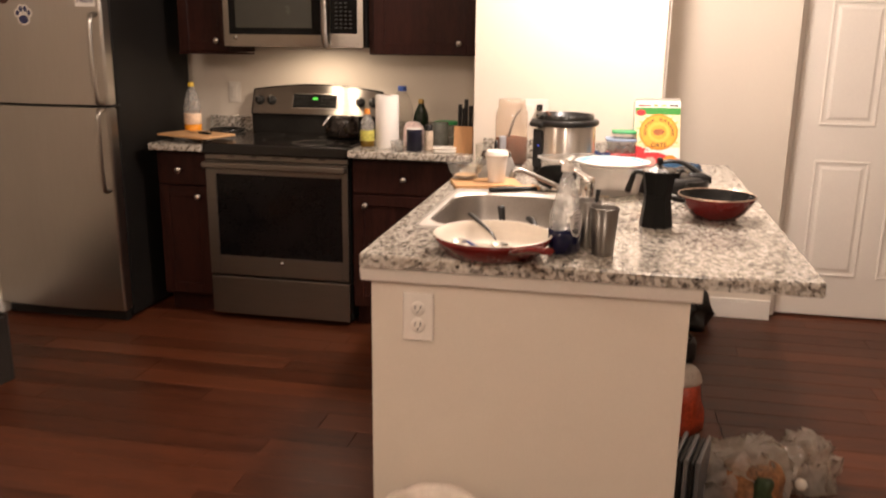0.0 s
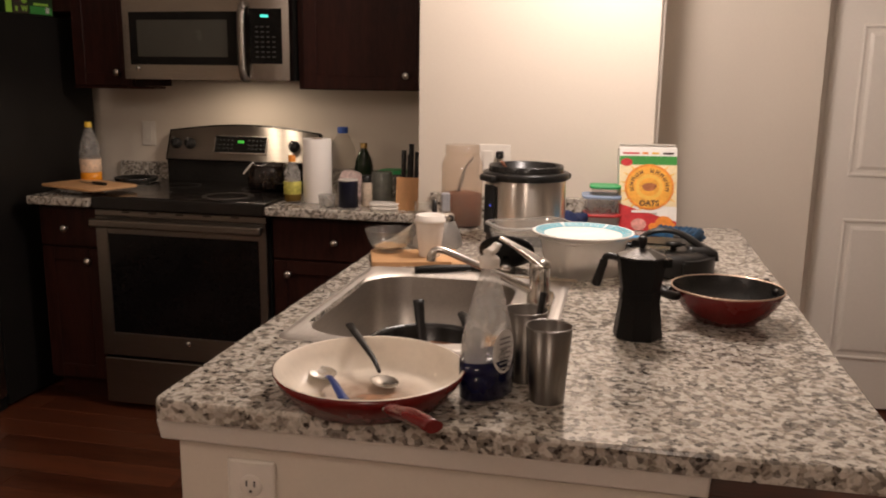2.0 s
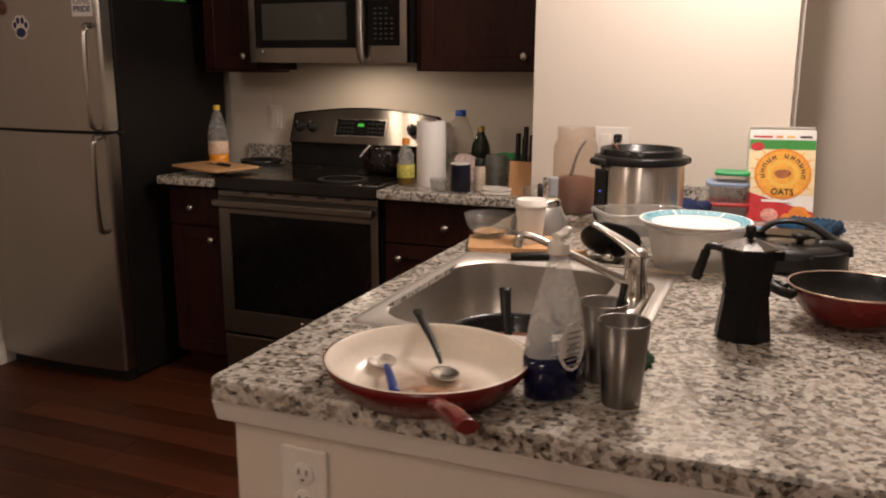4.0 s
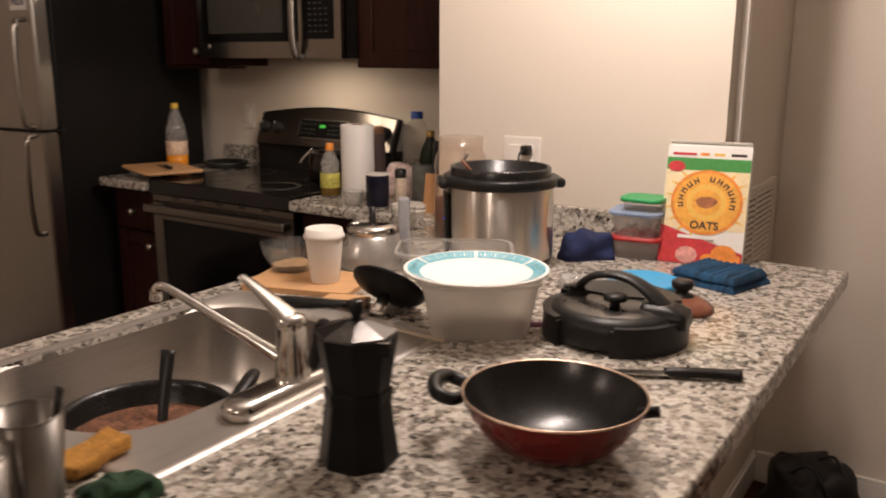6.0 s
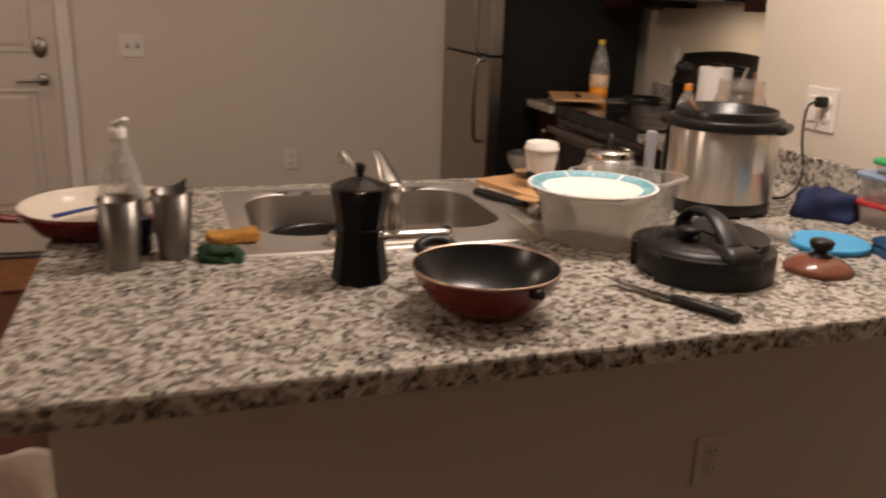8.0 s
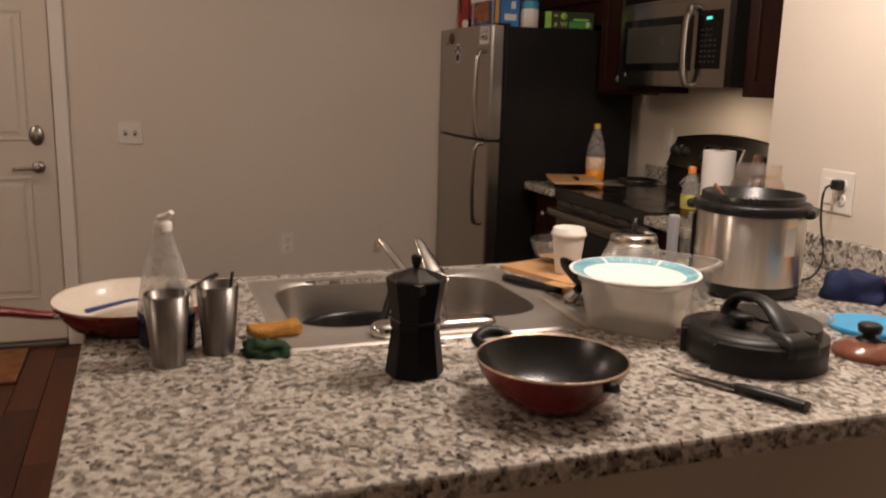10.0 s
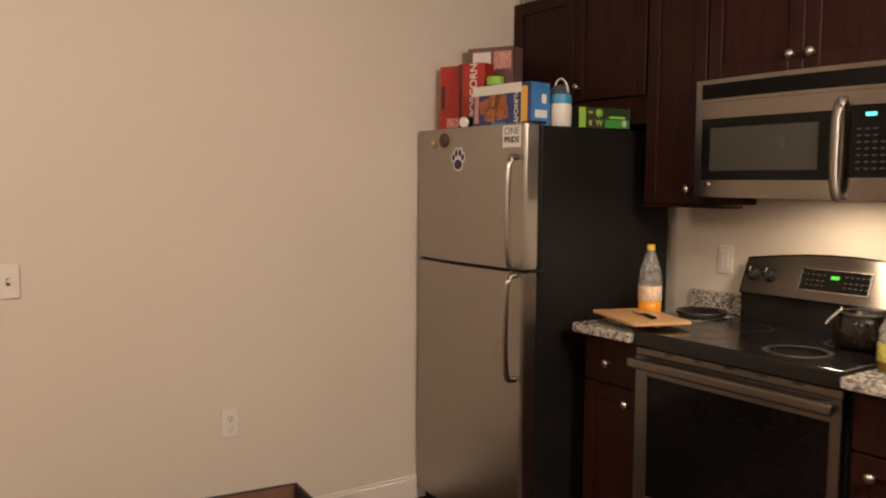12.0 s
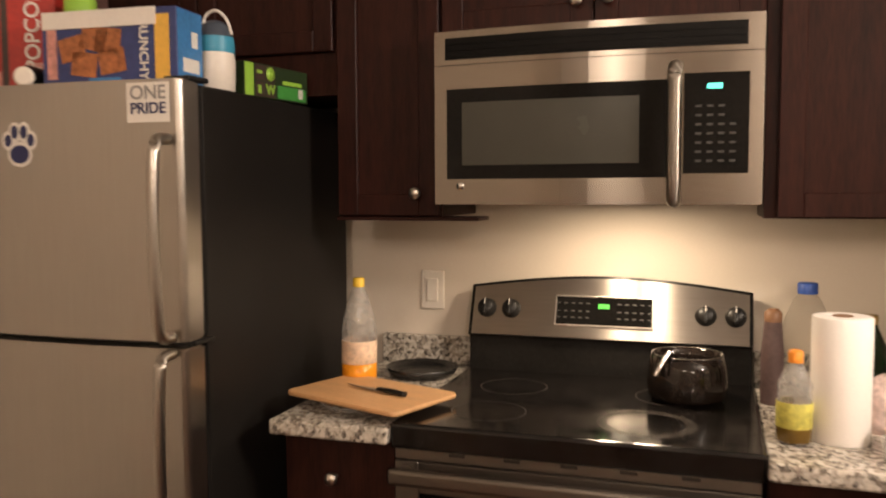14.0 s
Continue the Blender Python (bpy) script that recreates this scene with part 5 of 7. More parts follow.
        part("fold", bm, TEAL_CLOTH, s)
    # cereal
    s = thing("cereal_box", "red, green and yellow cereal box leaning on the wall", "box", pose(0.181, 3.708, TOP, -14, 0, 8.5))
    w, d, h = 0.195, 0.044, 0.285
    bm = fresh()
    cube(bm, -w / 2, 0.0, 0.0, w / 2, d, h, 0.0012, 1)
    part("carton", bm, PRINT_WHITE, s, "white printed carton")
    def panel(name, x0, z0, x1, z1, m, k, lab=""):
        bm = fresh()
        cube(bm, x0, -0.0006 * k - 0.0003, z0, x1, -0.0006 * k + 0.0003, z1)
        return part(name, bm, m, s, lab)
    panel("green_band", -w / 2 + 0.001, 0.226, w / 2 - 0.001, 0.256, PRINT_GREEN, 1)
    panel("yellow_field", -w / 2 + 0.001, 0.085, w / 2 - 0.001, 0.226, PRINT_PALE, 1)
    def disc(name, cx, cz, rx, rz, k, m, seg=40):
        bm = fresh()
        prism(bm, [(cx + rx * math.cos(2 * math.pi * i / seg), cz + rz * math.sin(2 * math.pi * i / seg)) for i in range(seg)], 0.0006 * k, 0.0006 * k + 0.0005, m=pose(0, 0, 0, 90))
        return part(name, bm, m, s)
    amber = mat("amber_print", (0.76, 0.36, 0.05), 0.45, var=0.10, scale=26, bump=0)
    for k in range(15):
        a = radians(-30 + k * 20)
        bm = fresh()
        c, d2 = (0.004, 0.150), radians(4)
        prism(bm, [(c[0] + 0.07 * math.cos(a - d2), c[1] + 0.07 * math.sin(a - d2)), (min(0.095, max(-0.095, c[0] + 0.104 * math.cos(a))), min(0.225, c[1] + 0.100 * math.sin(a))), (c[0] + 0.07 * math.cos(a + d2), c[1] + 0.07 * math.sin(a + d2))], 0.0010, 0.0014, m=pose(0, 0, 0, 90))
        part("sun_ray", bm, PRINT_YELLOW, s)
    disc("orange_sun", 0.004, 0.150, 0.083, 0.078, 2, PRINT_ORANGE)
    disc("yellow_sun", 0.004, 0.150, 0.076, 0.071, 3, amber)
    disc("inner_sun", 0.004, 0.150, 0.046, 0.044, 3.5, PRINT_YELLOW)
    disc("core_glow", 0.004, 0.150, 0.034, 0.031, 4.0, amber)
    bm = fresh()
    prism(bm, [(0.004 + x, 0.151 + z) for x, z in ((-0.026, 0.003), (-0.018, -0.011), (-0.002, -0.016), (0.014, -0.012), (0.027, 0.001), (0.020, 0.010), (0.006, 0.013), (-0.012, 0.012))], 0.0026, 0.0032, m=pose(0, 0, 0, 90))
    part("flake", bm, CRACKER, s)
    for x0, x1, m in ((-0.02, 0.0, PRINT_ORANGE), (0.012, 0.036, PRINT_YELLOW), (0.05, 0.085, PRINT_DARK)):
        panel("top_strip_mark", x0, 0.2625, x1, 0.269, m, 1)
    for k, tilt in ((0, 62), (1, 100)):
        bm = fresh()
        cube(bm, -w / 2 + 0.003, 0, -0.0003, w / 2 - 0.003, 0.034, 0.0003, m=pose(0, 0.002 + 0.038 * k, h + 0.0006, 0, 0, 0) @ pose(0, 0, 0, (18 if k == 0 else 180 - 22)))
        part("top_flap", bm, PRINT_WHITE, s, "white card flap")
    bm = fresh()
    poly = [(-w / 2 + 0.001, 0.001), (w / 2 - 0.001, 0.001), (w / 2 - 0.001, 0.034), (0.0, 0.062), (-w / 2 + 0.001, 0.092)]
    prism(bm, poly, 0.0030, 0.0035, m=pose(0, 0, 0, 90))
    part("red_corner", bm, PRINT_RED, s)
    for cx, cz, r in ((-0.03, 0.022, 0.026), (0.055, 0.028, 0.030), (0.08, 0.020, 0.014), (0.02, 0.014, 0.018)):
        disc("oat_flake", cx, cz, r, r * 0.8, 6 + 0.2 * r * 100, PRINT_PINK if cx < 0 else PRINT_ORANGE, 11)
    disc("maker_mark", -0.073, 0.234, 0.020, 0.013, 3, PRINT_RED, 16)
    panel("top_strip_mark", -0.085, 0.262, -0.03, 0.268, PRINT_RED, 1)
    panel("flavour_bar", -0.055, 0.062, 0.03, 0.070, PRINT_WHITE, 7)
    # the name stands as dark bars on an arc
    for k in range(12):
        if k == 5:
            continue
        a = radians(188 - k * 17.8)
        bm = fresh()
        at = pose(0.004 + 0.060 * math.cos(a), 0, 0.150 + 0.056 * math.sin(a), 0, 90 - math.degrees(a), 0)
        for x0, z0, x1, z1 in ((-0.0058, -0.0066, -0.0026, 0.0066), (0.0026, -0.0066, 0.0058, 0.0066), (-0.0026, -0.0015 + 0.004 * (k % 3 - 1), 0.0026, 0.0015 + 0.004 * (k % 3 - 1))):
            cube(bm, x0, -0.0028, z0, x1, -0.0022, z1, m=at)
        part("name_bar", bm, PRINT_DARK, s)
    lettering("lettering", "OATS", 0.026, PRINT_DARK, s, pose(0.004, -0.0032, 0.094, 90), "dark word")
    # stacked food boxes
    s = thing("food_container", "clear plastic food container with red lid", "container", pose(0.026, 3.722, TOP, 0, 0, 8), "stacked food containers")
    bm = fresh()
    loft(bm, [(round_rect(0, 0, 0.10, 0.09, 0.02), 0.0), (round_rect(0, 0, 0.118, 0.108, 0.022), 0.045)], close_last=False)
    part("tub", bm, FROST, s)
    bm = fresh()
    loft(bm, [(round_rect(0, 0, 0.124, 0.114, 0.024), 0.045), (round_rect(0, 0, 0.124, 0.114, 0.024), 0.055)])
    part("lid", bm, RED_PLASTIC, s)
    s = thing("food_container", "clear plastic food container with pale blue lid", "container", pose(0.022, 3.722, TOP + 0.0555, 0, 0, 5), "stacked food containers")
    bm = fresh()
    loft(bm, [(round_rect(0, 0, 0.10, 0.09, 0.02), 0.0), (round_rect(0, 0, 0.116, 0.106, 0.022), 0.052)], close_last=False)
    part("tub", bm, CLEAR_DIM, s)
    bm = fresh()
    loft(bm, [(round_rect(0, 0, 0.130, 0.118, 0.024), 0.052), (round_rect(0, 0, 0.130, 0.118, 0.024), 0.062)])
    part("lid", bm, mat("pale_blue_lid", (0.30, 0.40, 0.58), 0.4, alpha=0.7), s)
    s = thing("food_container", "low clear container with green lid on top", "container", pose(0.034, 3.725, TOP + 0.118, 0, 0, 2), "stacked food containers")
    bm = fresh()
    loft(bm, [(round_rect(0, 0, 0.085, 0.075, 0.02), 0.0), (round_rect(0, 0, 0.095, 0.085, 0.022), 0.022)], close_last=False)
    part("tub", bm, CLEAR, s)
    bm = fresh()
    loft(bm, [(round_rect(0, 0, 0.105, 0.095, 0.024), 0.022), (round_rect(0, 0, 0.105, 0.095, 0.024), 0.032)])
    part("lid", bm, GREEN_LID, s)
    s = thing("dark_cloth", "crumpled navy cloth beside the cooker", "cloth", pose(-0.072, 3.630, TOP, 0, 0, 45) @ Matrix.Diagonal((0.92, 0.92, 0.95, 1)))
    bm = fresh()
    heap(bm, 0.078, 0.052, 0.066, 9, 0.022, 20)
    part("cloth", bm, NAVY_CLOTH, s)
    # pressure cooker
    s = thing("pressure_cooker", "stainless electric pressure cooker with open black pot", "cooker", pose(-0.206, 3.425, TOP, 0, 0, 38))
    bm = fresh()
    lathe(bm, [(0, 0), (0.105, 0), (0.118, 0.006), (0.123, 0.030), (0.123, 0.034)], 56)
    for a in (20, 140, 260):
        cube(bm, 0.09, -0.02, 0.0, 0.12, 0.02, 0.012, 0.003, m=pose(0, 0, 0, 0, 0, a))
    part("base", bm, BLACK_PLASTIC, s)
    bm = fresh()
    lathe(bm, [(0.1235, 0.034), (0.1245, 0.036), (0.1245, 0.194), (0.1235, 0.196)], 64)
    part("shell", bm, mat("cooker_steel", (0.60, 0.56, 0.51), 0.30, 1.0, var=0.05, scale=6, fine=160, stretch=(1, 1, 0.04), bump=0.0, rvar=0.04, aniso=0.9, radial=True, arot=0.25), s, "brushed stainless shell")
    bm = fresh()
    lathe(bm, [(0.1238, 0.1962), (0.131, 0.197), (0.134, 0.201), (0.134, 0.214), (0.131, 0.219), (0.118, 0.221), (0.116, 0.216), (0.116, 0.20)], 56)
    for a in (0, 180):
        cube(bm, 0.120, -0.040, 0.192, 0.146, 0.040, 0.214, 0.008, m=pose(0, 0, 0, 0, 0, a))
    part("collar", bm, BLACK_PLASTIC, s)
    bm = fresh()
    lathe(bm, [(0.116, 0.214), (0.1165, 0.236), (0.114, 0.240), (0.110, 0.238), (0.108, 0.10), (0, 0.098)], 56)
    part("inner_pot", bm, NONSTICK, s)
    bm = fresh()
    cube(bm, -0.130, -0.032, 0.03, -0.122, 0.032, 0.182, 0.004)
    part("side_panel", bm, BLACK_PLASTIC, s)
    bm = fresh()
    lathe(bm, [(0.003, 0), (0.003, 0.002), (0, 0.002)], 10, pose(-0.1305, -0.01, 0.12, 0, -90, 0))
    part("indicator", bm, mat("blue_led", (0.08, 0.12, 0.9), 0.4, bump=0, emit=0.8), s, "small blue light")
    bm = fresh()
    vs = [[bm.verts.new((0.1251 * math.cos(a), 0.1251 * math.sin(a), z)) for z in (0.108, 0.172)] for a in (radians(-40 + 3 * k) for k in range(6))]
    for p, q in zip(vs, vs[1:]):
        bm.faces.new((p[0], q[0], q[1], p[1]))
    part("rating_label", bm, PRINT_WHITE, s, "small white paper label")
    sp = thing("wooden_spoon", "brown wooden spoon standing in the cooker pot", "spoon", pose(-0.19, 3.425, TOP))
    bm = fresh()
    tube(bm, [(0.01, 0.02, 0.103), (-0.04, -0.02, 0.18), (-0.085, -0.058, 0.252)], [0.014, 0.006, 0.007], 8, smooth=4, flat=0.6)
    part("shaft", bm, mat("red_brown_wood", (0.17, 0.06, 0.03), 0.5), sp)
    c = thing("power_cord", "black power cord plugged into the wall outlet", "cord", pose(0, 0, 0))
    bm = fresh()
    tube(bm, [(-0.345, 3.826, 1.147), (-0.345, 3.795, 1.147), (-0.345, 3.772, 1.13), (-0.335, 3.762, 1.06), (-0.30, 3.75, 0.96), (-0.26, 3.68, 0.922), (-0.24, 3.60, 0.922), (-0.225, 3.555, 0.935)], 0.0032, 8, smooth=6)
    part("cable", bm, BLACK_PLASTIC, c)
    bm = fresh()
    cube(bm, -0.358, 3.800, 1.133, -0.332, 3.8305, 1.161, 0.006)
    part("plug", bm, BLACK_PLASTIC, c)
    # tubs and plate
    s = thing("plastic_tub", "cloudy plastic tub under a paper plate", "container", pose(-0.003, 2.990, TOP, 0, 0, 37))
    bm = fresh()
    loft(bm, [(round_rect(0, 0, 0.165, 0.115, 0.03), 0.0), (round_rect(0, 0, 0.172, 0.122, 0.032), 0.006), (round_rect(0, 0, 0.205, 0.150, 0.04), 0.096)], close_last=False)
    part("tub", bm, FROST, s)
    bm = fresh()
    loft(bm, [(round_rect(0, 0, 0.204, 0.149, 0.04), 0.096), (round_rect(0, 0, 0.214, 0.160, 0.042), 0.0965), (round_rect(0, 0, 0.214, 0.160, 0.042), 0.1015), (round_rect(0, 0, 0.200, 0.146, 0.04), 0.1015)], close_first=False, close_last=False)
    part("rim", bm, FROST, s)
    s = thing("paper_plate", "white paper plate with blue patterned rim on a tub", "plate", pose(-0.005, 2.985, TOP + 0.1022, 0, 0, 0) @ Matrix.Diagonal((0.945, 0.945, 0.9, 1)))
    bm = fresh()
    lathe(bm, [(0, 0.0), (0.094, 0.0), (0.102, 0.006), (0.134, 0.017), (0.137, 0.016), (0.1375, 0.0175), (0.134, 0.019), (0.101, 0.008), (0.093, 0.002), (0, 0.002)], 64)
    pl = part("plate", bm, PAPER, s)
    teal = mat("teal_print", (0.16, 0.42, 0.50), 0.6, var=0.08, scale=30, bump=0)
    bm = fresh()
    for k in range(108):
        if k % 18 == 0:
            continue
        a0, a1 = 2 * math.pi * k / 108, 2 * math.pi * (k + (0.8 if k % 3 else 0.55)) / 108
        b0 = 2 * math.pi * (k + 1) / 108
        for r0, z0, r1, z1, e in ((0.106, 0.0106, 0.1125, 0.01277, b0), (0.1125, 0.01277, 0.1255, 0.0171, a1), (0.1255, 0.0171, 0.130, 0.0186, b0)):
            bm.faces.new([bm.verts.new((r * math.cos(a), r * math.sin(a), z)) for r, z, a in ((r0, z0, a0), (r1, z1, a0), (r1, z1, e), (r0, z0, e))])
    part("rim_pattern", bm, teal, pl, "blue dashed rim pattern")
    s = thing("plastic_tub", "clear rectangular plastic tub", "container", pose(-0.155, 3.150, TOP, 0, 0, 31))
    bm = fresh()
    loft(bm, [(round_rect(0, 0, 0.185, 0.115, 0.03), 0.0), (round_rect(0, 0, 0.222, 0.150, 0.036), 0.098), (round_rect(0, 0, 0.236, 0.164, 0.04), 0.100), (round_rect(0, 0, 0.236, 0.164, 0.04), 0.105), (round_rect(0, 0, 0.218, 0.146, 0.036), 0.104), (round_rect(0, 0, 0.18, 0.11, 0.03), 0.003)])
    part("tub", bm, CLEAR, s)
    bm = fresh()
    loft(bm, [(round_rect(0, 0, 0.224, 0.152, 0.036), 0.1056), (round_rect(0, 0, 0.238, 0.166, 0.04), 0.1050), (round_rect(0, 0, 0.240, 0.168, 0.04), 0.1035), (round_rect(0, 0, 0.240, 0.168, 0.04), 0.098)], close_first=False, close_last=False)
    part("rim", bm, FROST, s)
    s = thing("purple_spatula", "thin pink and purple handled utensil beside the tub", "utensil", pose(0.10, 3.06, TOP, 0, 0, 25))
    bm = fresh()
    tube(bm, [(-0.06, 0.01, 0.008), (0.0, 0, 0.012), (0.035, 0, 0.045)], [0.005, 0.006, 0.007], 8, smooth=3)
    part("handle", bm, mat("mauve_plastic", (0.34, 0.16, 0.24), 0.5), s)
    # board with cup and bowl
    s = thing("small_cutting_board", "small light wooden board on the granite", "board", pose(-0.468, 3.055, TOP, 0, 0, 18))
    bm = fresh()
    loft(bm, [(round_rect(0, 0, 0.245, 0.17, 0.012), 0.0), (round_rect(0, 0, 0.245, 0.17, 0.012), 0.012)], smooth=False)
    part("board", bm, BOARD_WOOD, s)
    s = thing("coffee_cup", "white paper coffee cup with plastic lid", "cup", pose(-0.428, 3.062, TOP + 0.0125) @ Matrix.Diagonal((1.03, 1.03, 1.07, 1)))
    bm = fresh()
    lathe(bm, [(0, 0), (0.028, 0), (0.029, 0.002), (0.0395, 0.092)], 40)
    part("cup", bm, PAPER, s)
    bm = fresh()
    lathe(bm, [(0.0405, 0.088), (0.0425, 0.090), (0.0425, 0.096), (0.040, 0.098), (0.038, 0.108), (0.036, 0.109), (0.034, 0.105), (0, 0.105)], 40)
    part("lid", bm, WHITE_PLASTIC, s)
    s = thing("glass_bowl", "small clear glass bowl with food traces", "bowl", pose(-0.552, 3.095, TOP + 0.0125))
    bm = fresh()
    lathe(bm, [(0, 0), (0.035, 0), (0.045, 0.006), (0.064, 0.035), (0.071, 0.062), (0.069, 0.063), (0.061, 0.036), (0.042, 0.009), (0, 0.005)], 40)
    part("bowl", bm, GLASS, s)
    bm = fresh()
    lathe(bm, [(0, 0.007), (0.03, 0.009), (0.045, 0.016)], 24)
    wavy(bm, 0.004, 40)
    part("leftovers", bm, mat("pale_food", (0.30, 0.19, 0.10), 0.7, var=0.2, scale=40), s)
    s = thing("black_handled_knife", "black handled knife lying along the wooden board", "knife", pose(-0.35, 2.925, TOP, 0, 0, 22))
    bm = fresh()
    tube(bm, [(-0.085, 0, 0.010), (-0.03, 0, 0.012), (0.09, 0, 0.012)], [0.011, 0.013, 0.010], 10, smooth=4, flat=0.75)
    part("handle", bm, BLACK_PLASTIC, s)
    s = thing("orange_packet", "small flat orange cardboard packet", "packet", pose(-0.305, 2.985, TOP + 0.001, 0, 0, 20))
    bm = fresh()
    cube(bm, -0.045, -0.02, 0, 0.045, 0.02, 0.014, 0.003)
    part("packet", bm, BOARD_WOOD, s)
    s = thing("black_pan_lid", "small black lid with steel knob leaning on a tub", "lid", pose(-0.200, 2.945, TOP + 0.005, -44, 0, 4) @ Matrix.Diagonal((1.2, 1.2, 1.2, 1)))
    bm = fresh()
    lathe(bm, [(0, 0.038), (0.03, 0.040), (0.055, 0.047), (0.061, 0.052), (0.062, 0.055), (0.059, 0.055), (0.053, 0.050), (0.03, 0.044), (0, 0.042)], 40)
    part("disc", bm, mat("matt_black", (0.008, 0.008, 0.008), 0.5, spec=0.25), s)
    bm = fresh()
    lathe(bm, [(0, 0), (0.013, 0), (0.014, 0.006), (0.010, 0.022), (0.007, 0.039), (0, 0.039)], 16)
    part("knob", bm, POLISHED, s)
    # grinder
    s = thing("blender", "silver plastic blender base with dark drive post", "appliance", pose(-0.462, 3.272, TOP, 0, 0, 20) @ Matrix.Diagonal((1.18, 1.18, 1.12, 1)))
    bm = fresh()
    lathe(bm, [(0, 0), (0.070, 0), (0.073, 0.006), (0.068, 0.03), (0.054, 0.065), (0.050, 0.070)], 40)
    part("housing", bm, mat("silver_plastic", (0.46, 0.44, 0.41), 0.28, 0.7, var=0.05), s)
    bm = fresh()
    lathe(bm, [(0.0505, 0.0702), (0.052, 0.074), (0.052, 0.082), (0.046, 0.090), (0.02, 0.093), (0, 0.093)], 40)
    part("collar", bm, POLISHED, s)
    bm = fresh()
    lathe(bm, [(0.007, 0.092), (0.006, 0.125), (0, 0.126)], 14)
    part("drive_post", bm, BLACK_PLASTIC, s)
    s = thing("blender_jug", "upright clear grey plastic blender jug handle", "appliance", pose(-0.452, 3.385, TOP, 0, 0, 20))
    bm = fresh()
    cube(bm, -0.014, -0.010, 0, 0.014, 0.010, 0.148, 0.006)
    part("handle", bm, mat("grey_clear_plastic", (0.40, 0.40, 0.42), 0.25, alpha=0.8), s)
    # jar
    s = thing("storage_jar", "large clear plastic jar with reddish brown contents", "jar", pose(-0.448, 3.640, TOP))
    bm = fresh()
    lathe(bm, [(0, 0), (0.066, 0), (0.071, 0.006), (0.071, 0.215), (0.063, 0.237), (0.059, 0.242), (0.059, 0.250), (0.062, 0.252), (0.062, 0.257), (0.059, 0.259), (0.059, 0.278), (0.0575, 0.278), (0.0575, 0.240), (0.0695, 0.212), (0.0695, 0.008)], 44)
    part("jar", bm, clear_mat("hazy_jar_plastic", (0.95, 0.91, 0.87), 0.06), s)
    bm = fresh()
    lathe(bm, [(0, 0.004), (0.062, 0.004), (0.0685, 0.01), (0.0685, 0.112), (0.03, 0.120), (0, 0.117)], 36)
    part("powder", bm, mat("reddish_powder", (0.15, 0.058, 0.028), 0.85, var=0.15, scale=30, bump=0.3), s)
    sp = thing("scoop", "grey plastic scoop standing in the storage jar", "scoop", pose(-0.448, 3.640, TOP))
    bm = fresh()
    tube(bm, [(-0.01, -0.01, 0.121), (0.014, -0.022, 0.200), (0.042, -0.034, 0.240)], [0.006, 0.0055, 0.007], 8, smooth=4, flat=0.6)
    part("handle", bm, mat("scoop_grey", (0.32, 0.30, 0.28), 0.4, var=0.05), sp)
    s = thing("drinking_glass", "clear glass standing behind the blender base", "glass", pose(-0.553, 3.52, TOP))
    bm = fresh()
    lathe(bm, [(0, 0), (0.028, 0), (0.030, 0.003), (0.034, 0.095), (0.0325, 0.095), (0.0285, 0.007), (0, 0.006)], 28)
    part("cup", bm, GLASS, s)


def bottle(name, label, xyz, prof, wall, cap, cap_mat, fill=None, fill_mat=None, band=None, band_mat=None):
    s = thing(name, label, "bottle", pose(*xyz))
    bm = fresh()
    lathe(bm, prof, 32)
    part("body", bm, wall, s)
    bm = fresh()
    lathe(bm, cap, 24)
    part("cap", bm, cap_mat, s)
    if fill:
        bm = fresh()
        lathe(bm, fill, 28)
        part("liquid", bm, fill_mat, s)
    if band:
        bm = fresh()
        lathe(bm, band, 32)
        part("label_band", bm, band_mat, s)
    return s


